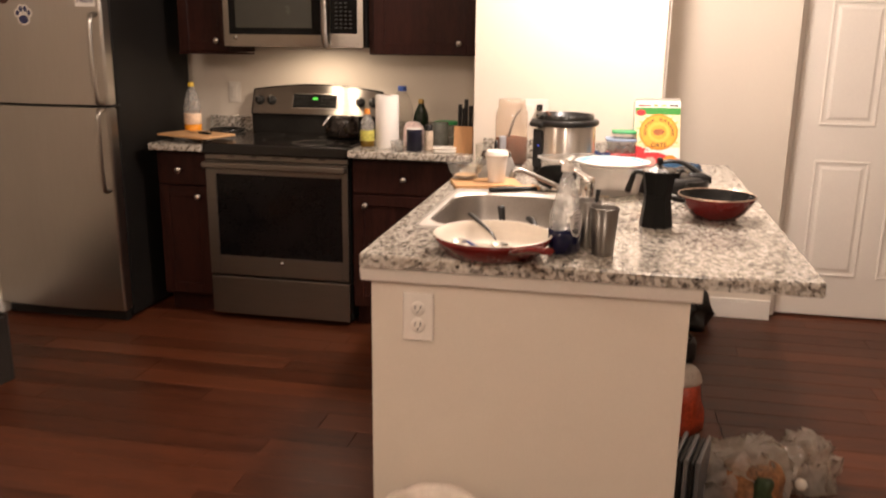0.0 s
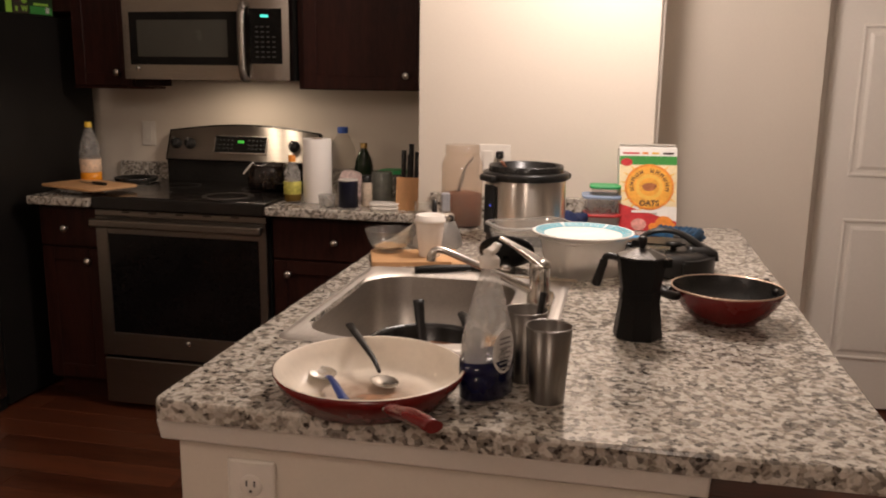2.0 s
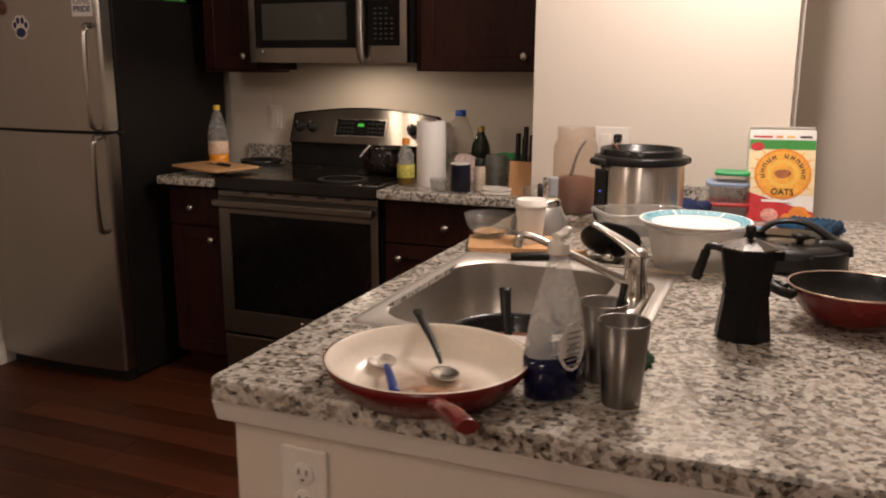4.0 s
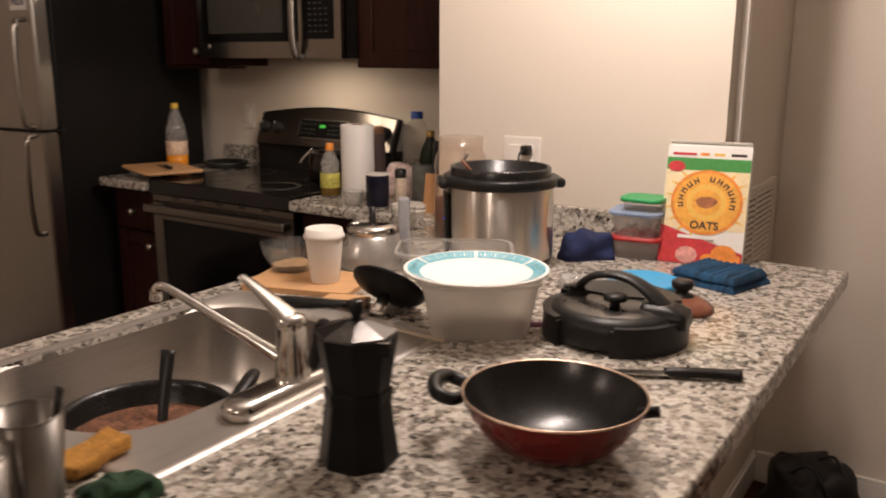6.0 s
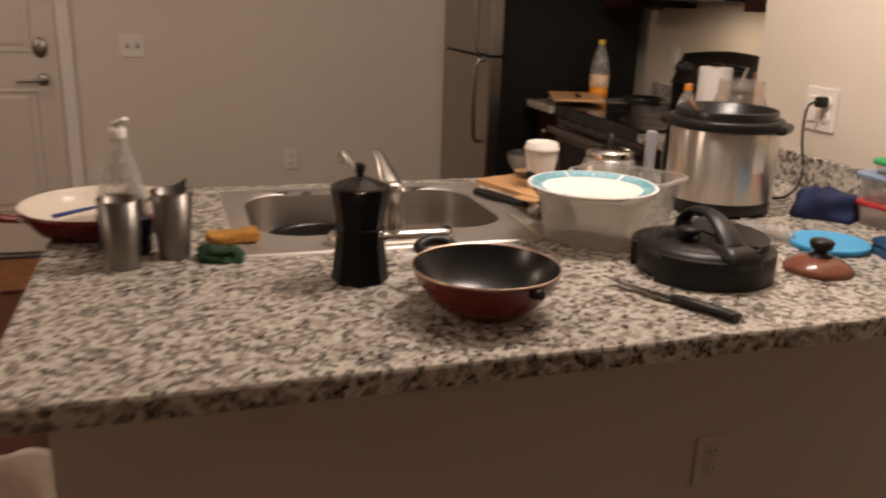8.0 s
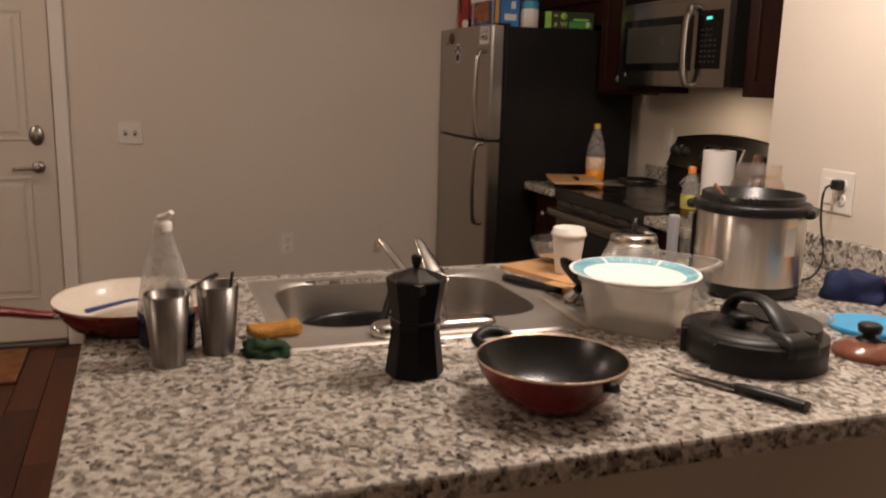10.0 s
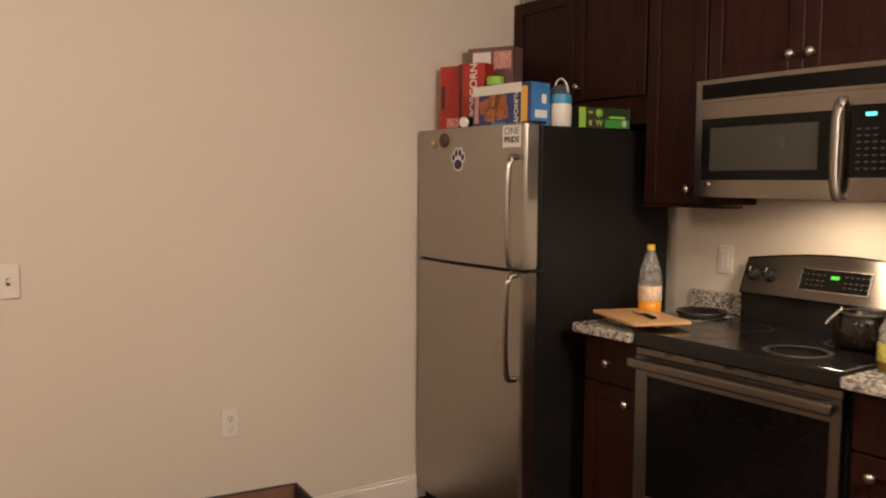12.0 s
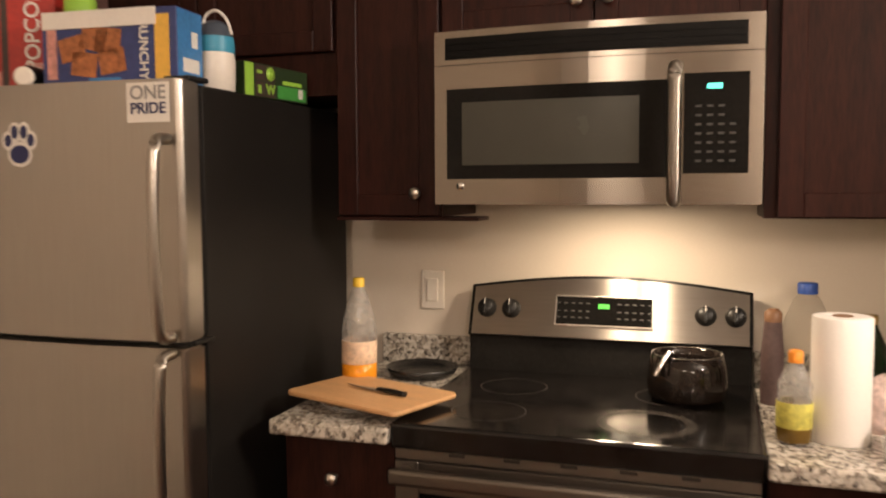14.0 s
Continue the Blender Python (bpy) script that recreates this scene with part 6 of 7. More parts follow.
def build_stove_counter():
    # towards the refrigerator
    bottle("soda_bottle", "clear soda bottle half full with yellow cap", (-2.246, 4.172, TOP),
           [(0, 0), (0.036, 0), (0.044, 0.012), (0.045, 0.15), (0.040, 0.185), (0.022, 0.245), (0.0135, 0.262), (0.0135, 0.268)], CLEAR_DIM,
           [(0.0155, 0.264), (0.0155, 0.284), (0.013, 0.287), (0, 0.287)], YELLOW,
           [(0, 0.004), (0.036, 0.004), (0.0446, 0.013), (0.0453, 0.075), (0, 0.075)], mat("orange_soda", (0.80, 0.30, 0.02), 0.2, bump=0),
           [(0.0455, 0.066), (0.0460, 0.067), (0.0460, 0.124), (0.0455, 0.125)], mat("pale_label", (0.70, 0.52, 0.38), 0.5, var=0.2, scale=24, bump=0))
    s = thing("cutting_board", "light wooden cutting board overhanging the counter", "board", pose(-2.14, 4.0, TOP + 0.0245, 0, 0, -20))
    bm = fresh()
    loft(bm, [(round_rect(0, 0, 0.35, 0.23, 0.02), 0.0), (round_rect(0, 0, 0.354, 0.234, 0.022), 0.005), (round_rect(0, 0, 0.35, 0.23, 0.02), 0.010)], smooth=False)
    part("board", bm, BOARD_WOOD, s)
    s = thing("plastic_dish", "clear shallow plastic dish under the cutting board", "dish", pose(-2.15, 3.97, TOP))
    bm = fresh()
    lathe(bm, [(0, 0), (0.075, 0), (0.098, 0.021), (0.100, 0.0235), (0.096, 0.0235), (0.074, 0.003), (0, 0.003)], 40)
    part("dish", bm, CLEAR_DIM, s)
    s = thing("paring_knife", "small knife with black handle on the cutting board", "knife", pose(-2.12, 4.0, TOP + 0.0352, 0, 0, -22))
    bm = fresh()
    prism(bm, [(-0.11, 0.001), (-0.07, -0.008), (0.0, -0.008), (0.0, 0.006)], 0.003, 0.0045)
    part("blade", bm, mat("dull_steel", (0.18, 0.165, 0.15), 0.4, 0.8), s)
    bm = fresh()
    tube(bm, [(-0.004, 0, 0.0065), (0.04, 0, 0.007), (0.085, 0, 0.0065)], [0.007, 0.0095, 0.008], 10, smooth=4, flat=0.7)
    part("handle", bm, BLACK_PLASTIC, s)
    s = thing("skillet", "shallow black skillet against the granite backsplash", "pan", pose(-2.135, 4.35, TOP))
    bm = fresh()
    lathe(bm, [(0, 0), (0.082, 0), (0.094, 0.010), (0.100, 0.026), (0.097, 0.027), (0.088, 0.010), (0.078, 0.004), (0, 0.004)], 44)
    part("pan", bm, NONSTICK, s)
    # pot on the stove
    s = thing("cooking_pot", "dark smoked glass pot with pale rim on the stove", "pot", pose(-1.425, 4.245, 0.9262))
    bm = fresh()
    lathe(bm, [(0, 0), (0.078, 0), (0.090, 0.010), (0.094, 0.040), (0.090, 0.080), (0.083, 0.108), (0.079, 0.108), (0.086, 0.080), (0.089, 0.042), (0.084, 0.012), (0, 0.006)], 44)
    part("pot", bm, mat("smoked_glass", (0.014, 0.010, 0.008), 0.08, var=0.2, bump=0), s)
    bm = fresh()
    lathe(bm, [(0.083, 0.107), (0.0845, 0.110), (0.082, 0.112), (0.079, 0.110), (0.080, 0.107)], 44)
    part("rim", bm, mat("dark_rim", (0.10, 0.09, 0.08), 0.2, 0.8), s)
    bm = fresh()
    tube(bm, [(-0.035, -0.070, 0.125), (-0.045, -0.080, 0.112), (-0.060, -0.098, 0.088), (-0.068, -0.105, 0.070)], [0.005, 0.006, 0.007, 0.006], 8, smooth=4)
    part("spoon_handle", bm, POLISHED, s)
    # right of the stove
    s = thing("paper_towel_roll", "standing roll of white paper towels", "paper towels", pose(-1.118, 4.03, TOP))
    bm = fresh()
    lathe(bm, [(0.02, 0), (0.057, 0), (0.058, 0.002), (0.0575, 0.253), (0.0555, 0.255), (0.021, 0.255), (0.0195, 0.253), (0.0195, 0.002)], 48)
    part("roll", bm, PAPER, s)
    bm = fresh()
    lathe(bm, [(0.0195, 0.004), (0.0195, 0.2565), (0.018, 0.2565), (0.018, 0.004)], 24)
    part("core", bm, CARDBOARD, s)
    bottle("oil_bottle", "small oil bottle with orange cap and yellow label", (-1.208, 3.985, TOP),
           [(0, 0), (0.030, 0), (0.034, 0.006), (0.034, 0.085), (0.031, 0.105), (0.034, 0.118), (0.020, 0.150), (0.0125, 0.160), (0.0125, 0.168)], CLEAR_DIM,
           [(0.0145, 0.164), (0.0145, 0.186), (0.012, 0.189), (0, 0.189)], ORANGE,
           [(0, 0.003), (0.030, 0.003), (0.0344, 0.007), (0.0343, 0.084), (0, 0.084)], OIL,
           [(0.0346, 0.034), (0.0351, 0.035), (0.0351, 0.085), (0.0346, 0.086)], mat("yellow_green_label", (0.50, 0.46, 0.10), 0.5, var=0.25, scale=30, bump=0))
    bottle("sauce_bottle", "tall narrow dark sauce bottle beside the stove", (-1.232, 4.30, TOP),
           [(0, 0), (0.024, 0), (0.026, 0.005), (0.026, 0.13), (0.023, 0.16), (0.020, 0.20)], PURPLE,
           [(0.0205, 0.198), (0.0205, 0.218), (0.012, 0.228), (0, 0.228)], mat("brown_cap", (0.20, 0.10, 0.05), 0.5))
    bottle("water_jug", "tall clear plastic jug with blue cap", (-1.145, 4.43, TOP),
           [(0, 0), (0.055, 0), (0.060, 0.008), (0.060, 0.15), (0.052, 0.19), (0.032, 0.235), (0.022, 0.248), (0.022, 0.256)], CLEAR,
           [(0.024, 0.252), (0.024, 0.276), (0.022, 0.279), (0, 0.279)], BLUE_PLASTIC)
    bottle("wine_bottle", "dark green glass bottle with gold cap", (-1.017, 4.335, TOP),
           [(0, 0), (0.038, 0), (0.041, 0.005), (0.041, 0.115), (0.036, 0.145), (0.024, 0.172), (0.0155, 0.190), (0.0145, 0.205)], GREEN_GLASS,
           [(0.0155, 0.196), (0.016, 0.214), (0.014, 0.218), (0, 0.218)], mat("gold_foil", (0.45, 0.30, 0.10), 0.35, 0.7))
    s = thing("navy_can", "dark navy cylindrical can with silver rim", "can", pose(-0.955, 3.930, TOP))
    bm = fresh()
    lathe(bm, [(0, 0), (0.0385, 0), (0.0385, 0.103)], 36)
    part("wall", bm, mat("navy_label", (0.008, 0.009, 0.024), 0.35, var=0.2, scale=20, bump=0), s)
    bm = fresh()
    lathe(bm, [(0.0385, 0.1032), (0.0395, 0.105), (0.038, 0.108), (0.034, 0.106), (0, 0.106)], 36)
    part("lid", bm, WHITE_PLASTIC, s)
    s = thing("clear_tub", "low clear plastic tub with a pale rim", "container", pose(-1.03, 3.895, TOP))
    bm = fresh()
    lathe(bm, [(0, 0), (0.030, 0), (0.034, 0.045), (0.036, 0.048), (0.033, 0.048), (0.029, 0.003), (0, 0.003)], 32)
    part("tub", bm, CLEAR_DIM, s)
    bottle("spice_bottle", "small pale bottle with dark cap", (-0.893, 3.975, TOP),
           [(0, 0), (0.021, 0), (0.022, 0.003), (0.022, 0.085), (0.018, 0.095)], mat("pale_bottle", (0.52, 0.42, 0.32), 0.4, var=0.15, scale=30),
           [(0.0195, 0.094), (0.0195, 0.120), (0.017, 0.122), (0, 0.122)], BLACK_PLASTIC)
    s = thing("pink_packet", "crumpled pink and white packet of food", "packet", pose(-1.0, 4.12, TOP, 0, 0, 15))
    bm = fresh()
    heap(bm, 0.058, 0.034, 0.115, 11, 0.012, 24)
    part("packet", bm, mat("pink_wrap", (0.60, 0.46, 0.42), 0.35, var=0.25, scale=24, bump=0.2), s)
    s = thing("grey_tub", "smoky clear plastic tub on the counter", "container", pose(-0.855, 4.06, TOP))
    bm = fresh()
    lathe(bm, [(0, 0), (0.040, 0), (0.042, 0.003), (0.042, 0.125), (0.040, 0.128), (0, 0.128)], 32)
    part("tub", bm, clear_mat("smoky_plastic", (0.50, 0.51, 0.46), 0.35, 0.12), s)
    s = thing("food_container", "clear container with green lid on the back counter", "container", pose(-0.865, 4.26, TOP))
    bm = fresh()
    lathe(bm, [(0, 0), (0.050, 0), (0.058, 0.10), (0.056, 0.10), (0.048, 0.003), (0, 0.003)], 32)
    part("tub", bm, CLEAR_DIM, s)
    bm = fresh()
    lathe(bm, [(0.060, 0.100), (0.061, 0.112), (0.05, 0.116), (0, 0.116)], 32)
    part("lid", bm, GREEN_LID, s)
    s = thing("white_dish", "stack of white plastic trays at the counter edge", "dish", pose(-0.80, 3.905, TOP, 0, 0, 10))
    for k in range(2):
        bm = fresh()
        loft(bm, [(round_rect(0, 0, 0.10, 0.075, 0.015), 0.0 + 0.014 * k), (round_rect(0, 0, 0.115, 0.088, 0.018), 0.012 + 0.014 * k), (round_rect(0, 0, 0.108, 0.08, 0.016), 0.0125 + 0.014 * k)])
        part("tray", bm, WHITE_PLASTIC, s)
    s = thing("knife_block", "light wooden knife block with black handled knives", "knife block", pose(-0.712, 3.955, TOP, 0, 0, 0))
    bm = fresh()
    prism(bm, [(-0.05, 0), (0.055, 0), (0.065, 0.095), (-0.03, 0.125)], -0.045, 0.045, m=Matrix(((0, 0, 1, 0), (1, 0, 0, 0), (0, 1, 0, 0), (0, 0, 0, 1))))
    part("block", bm, BLOCK_WOOD, s)
    for kx, ky, ln in ((-0.025, -0.01, 0.13), (0.005, -0.012, 0.155), (0.028, -0.01, 0.125), (-0.012, 0.03, 0.11), (0.02, 0.03, 0.12)):
        bm = fresh()
        tube(bm, [(kx, ky, 0.095), (kx, ky + 0.004, 0.115), (kx, ky + 0.014, 0.095 + ln)], [0.007, 0.0095, 0.010], 8, smooth=3, flat=1.5)
        part("knife_handle", bm, BLACK_PLASTIC, s)


def carton(name, label, m, w, d, h, card, group=""):
    s = thing(name, label, "box", m, group)
    bm = fresh()
    cube(bm, -w / 2, -d / 2, 0, w / 2, d / 2, h, 0.0015, 1)
    part("carton", bm, card, s)
    def print_on(nm, x0, z0, x1, z1, k, material):
        bm = fresh()
        cube(bm, x0, -d / 2 - 0.0006 * k - 0.0002, z0, x1, -d / 2 - 0.0006 * k + 0.0003, z1)
        return part(nm, bm, material, s)
    def print_end(nm, y0, z0, y1, z1, k, material):
        bm = fresh()
        cube(bm, w / 2 + 0.0006 * k - 0.0003, y0, z0, w / 2 + 0.0006 * k + 0.0002, y1, z1)
        return part(nm, bm, material, s)
    return s, print_on, print_end


def build_fridge_top():
    z = 1.6565
    s, on, end = carton("popcorn_box", "red popcorn box standing on the refrigerator", pose(-3.055, 3.80, z, 0, 0, 22), 0.115, 0.075, 0.285, BOX_RED, "red popcorn boxes")
    on("dark_band", -0.05, 0.10, -0.03, 0.20, 1, PRINT_DARK)
    on("pale_patch", -0.02, 0.02, 0.05, 0.06, 1, PRINT_PINK)
    s, on, end = carton("popcorn_box", "red popcorn box with upright white lettering", pose(-2.925, 3.815, z, 0, 0, 24), 0.125, 0.085, 0.285, BOX_RED, "red popcorn boxes")
    on("side_band", -0.06, 0.0, -0.045, 0.28, 1, PRINT_DARK)
    on("bowl_picture", 0.0, 0.015, 0.055, 0.075, 1, PRINT_PINK)
    lettering("lettering", "POPCORN", 0.048, PRINT_WHITE, s, pose(0.012, -0.0435, 0.170, 90, -90, 0), "upright white word")
    s, on, end = carton("brown_box", "brown and white cardboard box behind the popcorn", pose(-3.0, 3.975, z, 0, 0, 24), 0.225, 0.10, 0.375, mat("mauve_card", (0.16, 0.085, 0.075), 0.6, var=0.2, scale=12))
    on("white_window", -0.085, 0.285, 0.005, 0.355, 1, PRINT_WHITE)
    on("grey_picture", 0.02, 0.28, 0.105, 0.355, 1, PRINT_PINK)
    bottle("snack_jar", "dark jar with lime green lid", (-2.775, 3.80, z),
           [(0, 0), (0.032, 0), (0.034, 0.004), (0.034, 0.16), (0.028, 0.18)], mat("dark_jar", (0.03, 0.035, 0.03), 0.15, bump=0),
           [(0.036, 0.182), (0.036, 0.212), (0.033, 0.216), (0, 0.216)], LIME)
    s = thing("white_cap_bottle", "dark bottle with a round white cap lying down", "bottle", pose(-2.845, 3.715, z + 0.028, 90, 0, 20))
    bm = fresh()
    lathe(bm, [(0, -0.06), (0.026, -0.06), (0.028, -0.05), (0.028, 0.01), (0.020, 0.03)], 24)
    part("body", bm, BLACK_PLASTIC, s)
    bm = fresh()
    lathe(bm, [(0.022, 0.028), (0.022, 0.036), (0.015, 0.037), (0, 0.033)], 24)
    part("cap", bm, WHITE_PLASTIC, s)
    s, on, end = carton("cracker_box", "blue snack box with crackers and an open white flap", pose(-2.632, 3.765, z, 0, 0, 4), 0.335, 0.105, 0.165, BOX_BLUE)
    on("side_strip", -0.155, 0.02, -0.13, 0.13, 1, PRINT_PINK)
    for cx, cz, a in ((-0.06, 0.05, 8), (-0.09, 0.085, -12), (0.0, 0.10, 6), (0.01, 0.055, -8), (-0.035, 0.105, 14)):
        bm = fresh()
        cube(bm, -0.032, -0.0545, -0.026, 0.032, -0.0530, 0.026, m=pose(cx, 0, cz, 0, a, 0))
        part("cracker_picture", bm, CRACKER, s)
    on("yellow_strip", 0.115, 0.005, 0.150, 0.150, 1, PRINT_YELLOW)
    lettering("lettering", "CRUNCHY", 0.030, PRINT_WHITE, s, pose(0.088, -0.0545, 0.084, 90, 90, 0), "upright white word")
    on("lower_mark", -0.05, 0.006, 0.03, 0.02, 2, BOX_SKY)
    end("sky_end", -0.05, 0.003, 0.05, 0.162, 1, BOX_SKY)
    end("end_print", -0.03, 0.03, 0.035, 0.06, 2, PRINT_WHITE)
    end("end_print_small", 0.005, 0.085, 0.03, 0.12, 2, PRINT_WHITE)
    bm = fresh()
    cube(bm, -0.165, -0.0565, 0.128, 0.120, -0.0545, 0.166, 0.0008, 1, m=pose(0, 0, 0, 0, 0, 0))
    part("open_flap", bm, PRINT_WHITE, s, "white folded flap")
    s = thing("spray_jug", "white and blue jug with a white cord loop", "jug", pose(-2.472, 3.885, z) @ Matrix.Diagonal((1.1, 1.1, 1.0, 1)))
    bm = fresh()
    lathe(bm, [(0, 0), (0.036, 0), (0.040, 0.005), (0.041, 0.07), (0.036, 0.105)], 32)
    part("jug", bm, WHITE_PLASTIC, s)
    bm = fresh()
    lathe(bm, [(0.0385, 0.088), (0.0405, 0.100), (0.0385, 0.124)], 32)
    part("blue_band", bm, mat("teal_blue_plastic", (0.05, 0.30, 0.46), 0.4, var=0.04, bump=0.02), s, "blue plastic band")
    bm = fresh()
    lathe(bm, [(0.038, 0.1242), (0.031, 0.150), (0.014, 0.162), (0, 0.163)], 32)
    part("dark_top", bm, mat("slate_plastic", (0.06, 0.075, 0.10), 0.4, var=0.06, bump=0.02), s, "slate grey top")
    bm = fresh()
    tube(bm, [(-0.03, 0, 0.150), (-0.02, 0, 0.178), (0.005, 0, 0.186), (0.028, 0, 0.165), (0.04, 0, 0.13)], 0.0035, 8, smooth=5)
    part("cord_loop", bm, PAPER, s)
    s, on, end = carton("green_box", "flat dark green box with lime lettering", pose(-2.462, 4.085, z, 0, 0, 82), 0.255, 0.085, 0.082, BOX_GREEN)
    on("lime_end", -0.127, 0.002, -0.095, 0.08, 1, LIME)
    for x0, z0, x1, z1 in ((-0.088, 0.042, -0.052, 0.079), (-0.048, 0.042, -0.012, 0.079), (-0.088, 0.003, -0.052, 0.039), (-0.048, 0.003, -0.012, 0.039)):
        on("dark_tile", x0, z0, x1, z1, 1, PRINT_DARK)
    bm = fresh()
    lathe(bm, [(0, 0), (0.017, 0), (0.017, 0.0006), (0, 0.0006)], 24, pose(-0.030, -0.0438, 0.060, 90))
    part("lime_disc", bm, LIME, s)
    lettering("lettering", "W", 0.034, LIME, s, pose(-0.030, -0.0440, 0.021, 90), "lime letter")
    on("lime_mark", -0.082, 0.058, -0.062, 0.066, 2, LIME)
    on("lime_mark", -0.078, 0.010, -0.066, 0.030, 2, LIME)
    on("olive_field", 0.0, 0.004, 0.118, 0.036, 1, PRINT_GREEN)
    on("pale_bar", 0.02, 0.04, 0.10, 0.050, 1, LIME)
    on("white_patch", 0.085, 0.01, 0.105, 0.035, 1, PRINT_WHITE)
    s, on, end = carton("storage_box", "grey patterned box on top of the wall cabinet", pose(-2.93, 4.36, 2.2755), 0.40, 0.26, 0.20, PATTERN)


def open_bin(m, w, d, h, label):
    s = thing("storage_bin", label, "bin", m, "storage bins by the wall")
    th = 0.014
    for nm, a in (("side_panel", (-w / 2, -d / 2, 0, -w / 2 + th, d / 2, h)), ("side_panel", (w / 2 - th, -d / 2, 0, w / 2, d / 2, h)),
                  ("back_panel", (-w / 2 + th, d / 2 - th, 0, w / 2 - th, d / 2, h)), ("front_panel", (-w / 2 + th, -d / 2, 0, w / 2 - th, -d / 2 + th, h * 0.96))):
        bm = fresh()
        cube(bm, *a, 0.002, 1)
        part(nm, bm, DARK_BIN, s)
    for a in ((-w / 2 + th, -d / 2 + th, 0.002, w / 2 - th, d / 2 - th, 0.012), (-w / 2 + th + 0.001, d / 2 - th - 0.004, 0.012, w / 2 - th - 0.001, d / 2 - th - 0.001, h - 0.004)):
        bm = fresh()
        cube(bm, *a)
        part("lining", bm, BROWN_LINING, s, "brown lining")
    return s


def shoe(m, label):
    """A low laced shoe, its toe towards +x."""
    s = thing("shoe", label, "shoe", m, "black shoes")
    sole = [(0.145 * math.cos(a) + 0.012 * math.cos(2 * a), (0.046 + 0.007 * math.cos(a)) * math.sin(a)) for a in (2 * math.pi * k / 28 for k in range(28))]
    bm = fresh()
    prism(bm, sole, 0.0, 0.022)
    part("sole", bm, BLACK_PLASTIC, s)
    bm = fresh()
    def ring(cx, sx, sy, z):
        return [(cx + x * sx, y * sy) for x, y in sole], z
    loft(bm, [ring(0, 0.97, 0.97, 0.0225), ring(-0.002, 0.96, 1.0, 0.045), ring(-0.022, 0.80, 0.90, 0.070), ring(-0.050, 0.58, 0.76, 0.095), ring(-0.062, 0.47, 0.70, 0.112), ring(-0.062, 0.42, 0.60, 0.108), ring(-0.055, 0.38, 0.50, 0.050)])
    part("upper", bm, BLACK_BAG, s)
    for k in range(4):
        bm = fresh()
        x, z = 0.055 - 0.022 * k, 0.072 + 0.0085 * k
        tube(bm, [(x, -0.022, z - 0.004), (x - 0.004, 0, z + 0.003), (x, 0.022, z - 0.004)], 0.0028, 6, smooth=3)
        part("lace", bm, GREY_PRINT, s)


def build_door_mat():
    s = thing("door_mat", "orange brown coir mat inside the entry door", "mat", pose(-2.85, 1.10, 0.0005, 0, 0, 90))
    coir = mat("coir", (0.27, 0.115, 0.04), 0.95, var=0.25, scale=14, fine=260, bump=0.8, bdist=0.004)
    bm = fresh()
    cube(bm, -0.38, -0.24, 0, 0.38, 0.24, 0.014, 0.005, 3)
    part("pile", bm, coir, s)
    for y in (-0.245, 0.245):
        bm = fresh()
        cube(bm, -0.385, y - 0.0048, 0, 0.385, y + 0.0048, 0.010, 0.003)
        part("edge_binding", bm, BIN_RED, s, "dark woven edge")


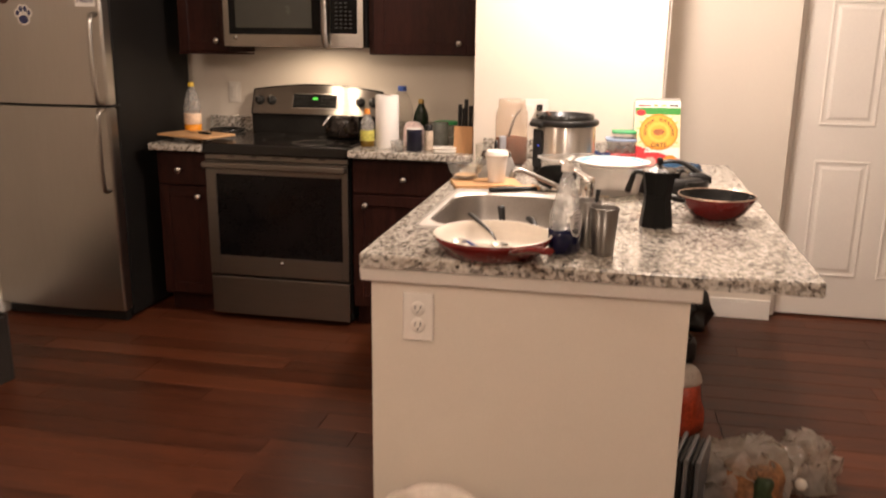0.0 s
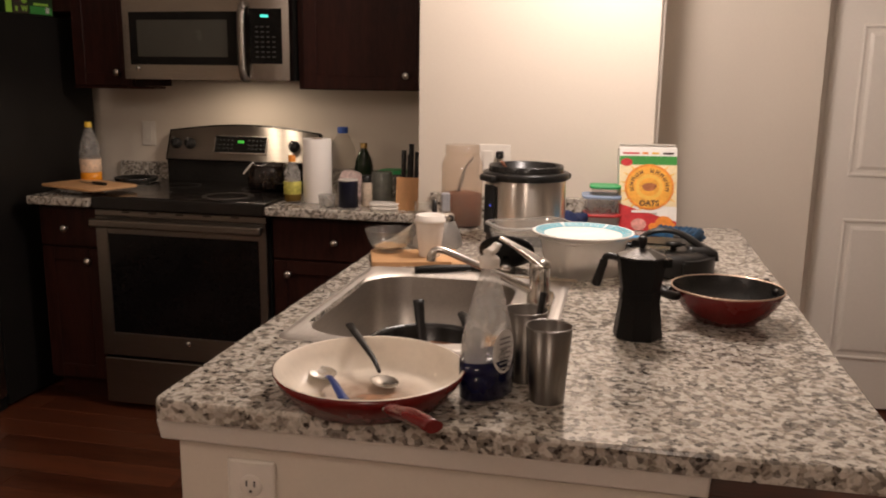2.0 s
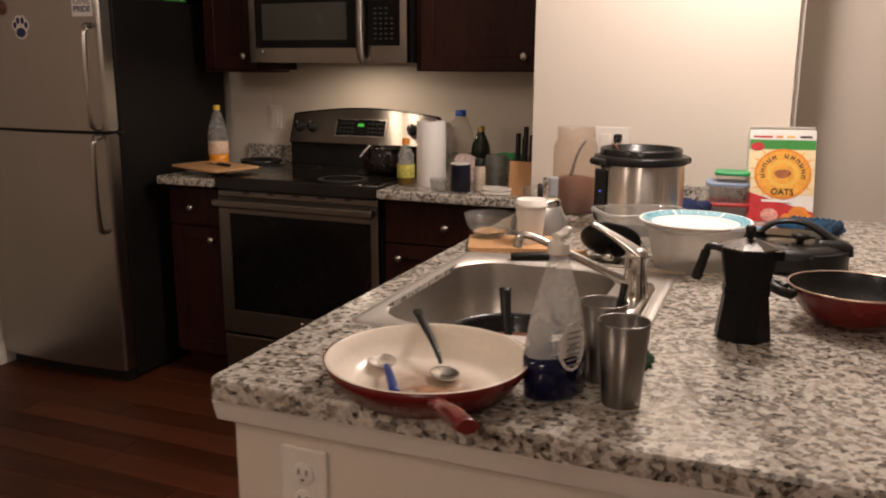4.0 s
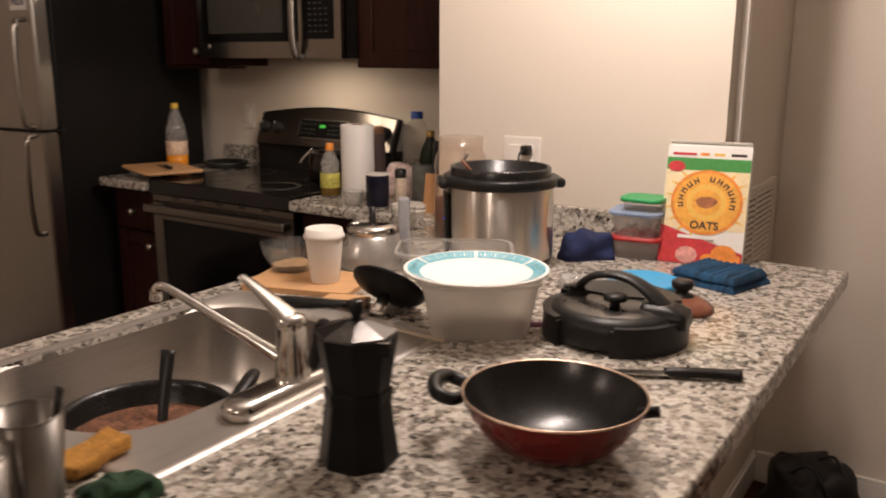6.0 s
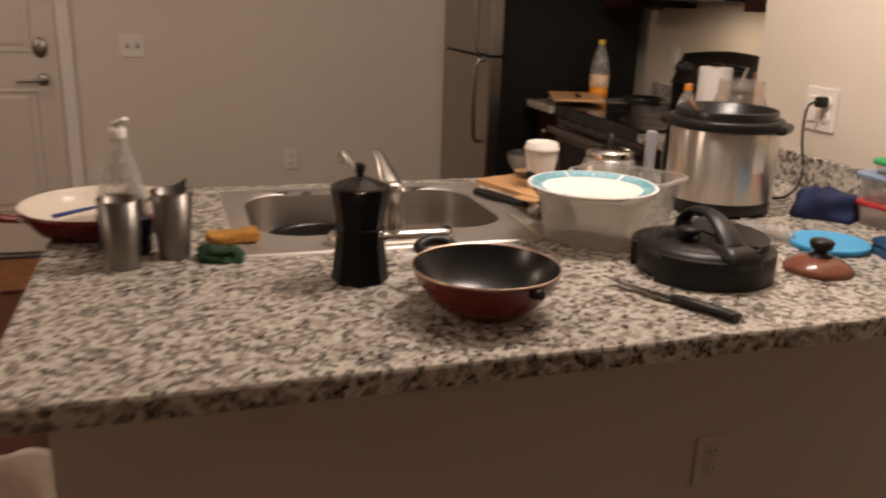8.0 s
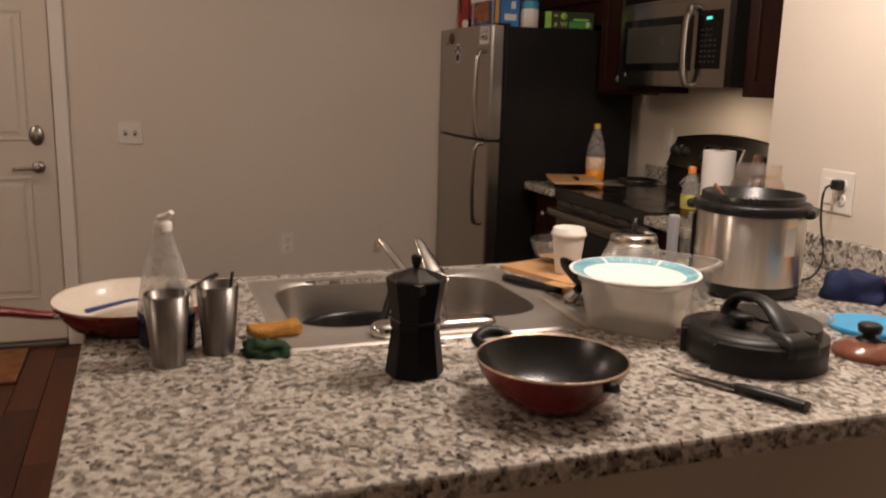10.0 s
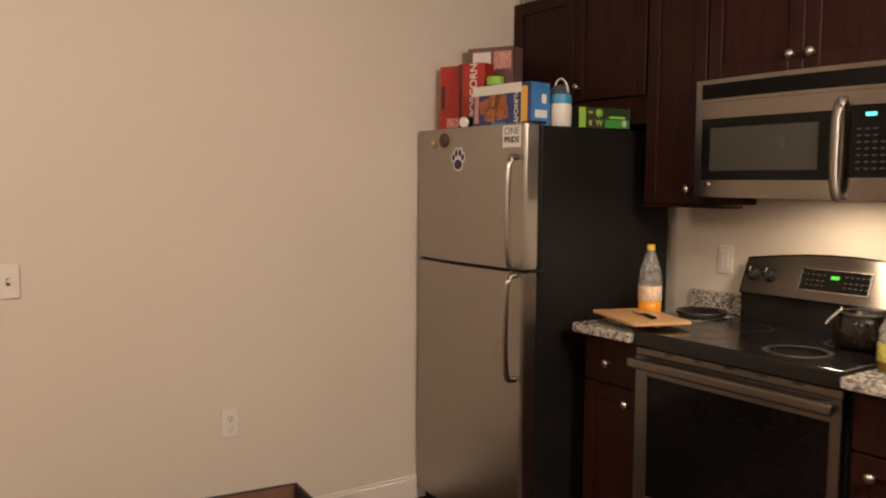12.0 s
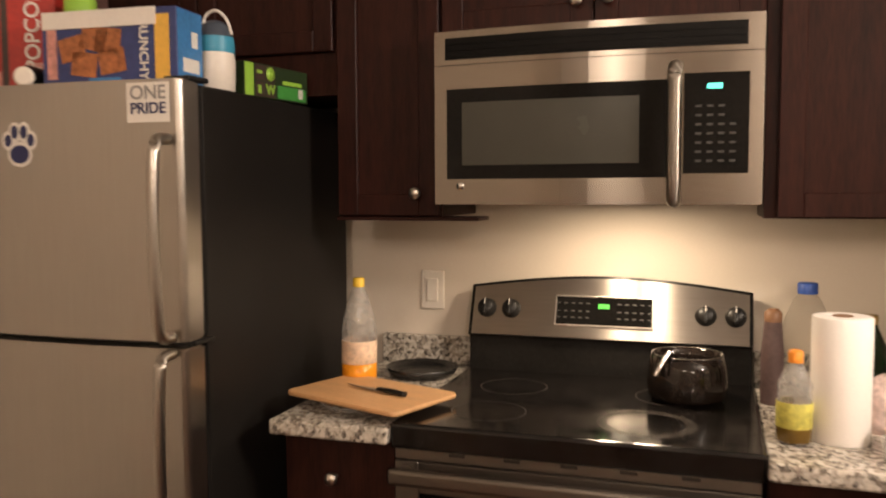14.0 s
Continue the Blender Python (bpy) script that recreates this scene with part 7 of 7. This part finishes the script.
def build_floor_things():
    build_door_mat()
    open_bin(pose(-2.70, 2.68, 0, 0, 0, 84), 0.50, 0.40, 0.30, "dark open storage bin with brown lining, half full")
    open_bin(pose(-2.81, 2.10, 0, 0, 0, 88), 0.52, 0.34, 0.275, "dark open storage bin with dark clothes inside")
    for x, y, sd in ((-2.72, 2.68, 3), (-2.82, 2.10, 6)):
        s = thing("clothes_pile", "heap of dark clothes in the storage bin", "clothes", pose(x, y, 0.0125, 0, 0, 85))
        bm = fresh()
        heap(bm, 0.19, 0.10, 0.15, sd, 0.025, 12)
        part("pile", bm, BLACK_BAG, s)
    # bin with liner
    s = thing("trash_can", "low dark red trash can with white liner", "trash can", pose(-0.39, 1.80, 0) @ Matrix.Diagonal((0.86, 0.86, 0.86, 1)))
    bm = fresh()
    lathe(bm, [(0, 0), (0.115, 0), (0.12, 0.004), (0.139, 0.30), (0.136, 0.30), (0.116, 0.008), (0, 0.006)], 40)
    part("can", bm, BIN_RED, s)
    bm = fresh()
    lathe(bm, [(0.148, 0.24), (0.152, 0.30), (0.155, 0.352), (0.148, 0.366), (0.138, 0.352), (0.125, 0.25), (0.10, 0.20), (0, 0.19)], 56)
    for i, v in enumerate(bm.verts):
        v.co += noise.noise_vector(v.co * 16) * 0.012
        r = math.hypot(v.co.x, v.co.y)
        if i < 112 and r < 0.151:
            v.co.x, v.co.y = v.co.x / r * 0.151, v.co.y / r * 0.151
        elif i >= 224 and r > 0.130:
            v.co.x, v.co.y = v.co.x / r * 0.130, v.co.y / r * 0.130
    for f in bm.faces:
        f.smooth = True
    part("liner", bm, LINER, s, "white crinkled plastic liner")
    # bags and boxes under the overhang
    s = thing("shopping_bag", "crinkled clear shopping bag with groceries on the floor", "bag", pose(0.47, 2.66, 0, 0, 0, 20))
    bm = fresh()
    heap(bm, 0.17, 0.13, 0.15, 21, 0.055, 17, 72)
    wavy(bm, 0.022, 60, 5)
    part("bag", bm, BAG, s)
    bm = fresh()
    heap(bm, 0.105, 0.085, 0.135, 4, 0.02, 18)
    bmesh.ops.translate(bm, verts=bm.verts[:], vec=(0.01, -0.075, 0.001))
    part("brown_packet", bm, mat("brown_packet", (0.22, 0.10, 0.04), 0.5, var=0.4, scale=18, bump=0.1), s)
    bm = fresh()
    heap(bm, 0.035, 0.03, 0.115, 14, 0.010, 24)
    bmesh.ops.translate(bm, verts=bm.verts[:], vec=(0.0, -0.150, 0.001))
    part("green_packet", bm, mat("dark_green_packet", (0.03, 0.05, 0.02), 0.5, var=0.3, scale=20, bump=0.1), s)
    bm = fresh()
    lathe(bm, [(0, -0.02), (0.014, -0.014), (0.02, 0), (0.014, 0.014), (0, 0.02)], 16, pose(0.155, -0.11, 0.062))
    part("white_cap", bm, WHITE_PLASTIC, s)
    s = thing("plastic_bag", "small crumpled clear plastic bag on the floor", "bag", pose(0.69, 2.74, 0, 0, 0, 40))
    bm = fresh()
    heap(bm, 0.10, 0.085, 0.17, 33, 0.045, 20, 64)
    wavy(bm, 0.020, 64, 2)
    part("bag", bm, BAG, s)
    s = thing("dark_packet", "black and silver striped plastic packet on the floor", "packet", pose(0.295, 2.52, 0, 0, 0, 75))
    for k in range(5):
        bm = fresh()
        cube(bm, -0.10, -0.045 + 0.018 * k, 0, 0.10, -0.030 + 0.018 * k, 0.20 - 0.01 * (k % 2), 0.004)
        part("sleeve", bm, BLACK_PLASTIC if k % 2 else mat("dull_silver_film", (0.20, 0.20, 0.21), 0.35, 0.5), s)
    s = thing("orange_bag", "orange and red bag with a pale folded top", "bag", pose(0.315, 3.10, 0, 0, 0, 80))
    bm = fresh()
    heap(bm, 0.10, 0.075, 0.20, 17, 0.02, 10)
    part("bag", bm, mat("orange_red_film", (0.42, 0.055, 0.02), 0.4, var=0.3, scale=8, bump=0.2, bdist=0.01), s)
    bm = fresh()
    heap(bm, 0.082, 0.055, 0.055, 8, 0.014, 16)
    bmesh.ops.translate(bm, verts=bm.verts[:], vec=(0, 0, 0.188))
    part("folded_top", bm, mat("pale_film", (0.50, 0.43, 0.37), 0.45, var=0.1, scale=20, bump=0.2), s, "pale folded top")
    s = thing("black_bag", "black crumpled backpack in the wall corner", "bag", pose(0.39, 4.345, 0, 0, 0, 10))
    bm = fresh()
    heap(bm, 0.145, 0.12, 0.19, 27, 0.045, 13, 64)
    part("body", bm, BLACK_BAG, s)
    for k, (a, b) in enumerate((((-0.06, -0.06, 0.17), (0.06, -0.10, 0.12)), ((0.02, 0.02, 0.19), (0.11, -0.05, 0.14)))):
        bm = fresh()
        tube(bm, [a, ((a[0] + b[0]) / 2, (a[1] + b[1]) / 2 - 0.01, 0.21 + 0.015 * k), b], 0.009, 8, smooth=5, flat=0.4)
        part("strap", bm, BLACK_BAG, s)
    shoe(pose(0.385, 3.86, 0, 0, 0, 78), "black lace-up shoe on the floor by the half wall")
    shoe(pose(0.355, 3.36, 0, 0, 0, 96), "black lace-up shoe with pale laces on the floor")


build_sink()
build_near_counter()
build_far_counter()
build_stove_counter()
build_fridge_top()
build_floor_things()

build_planks()
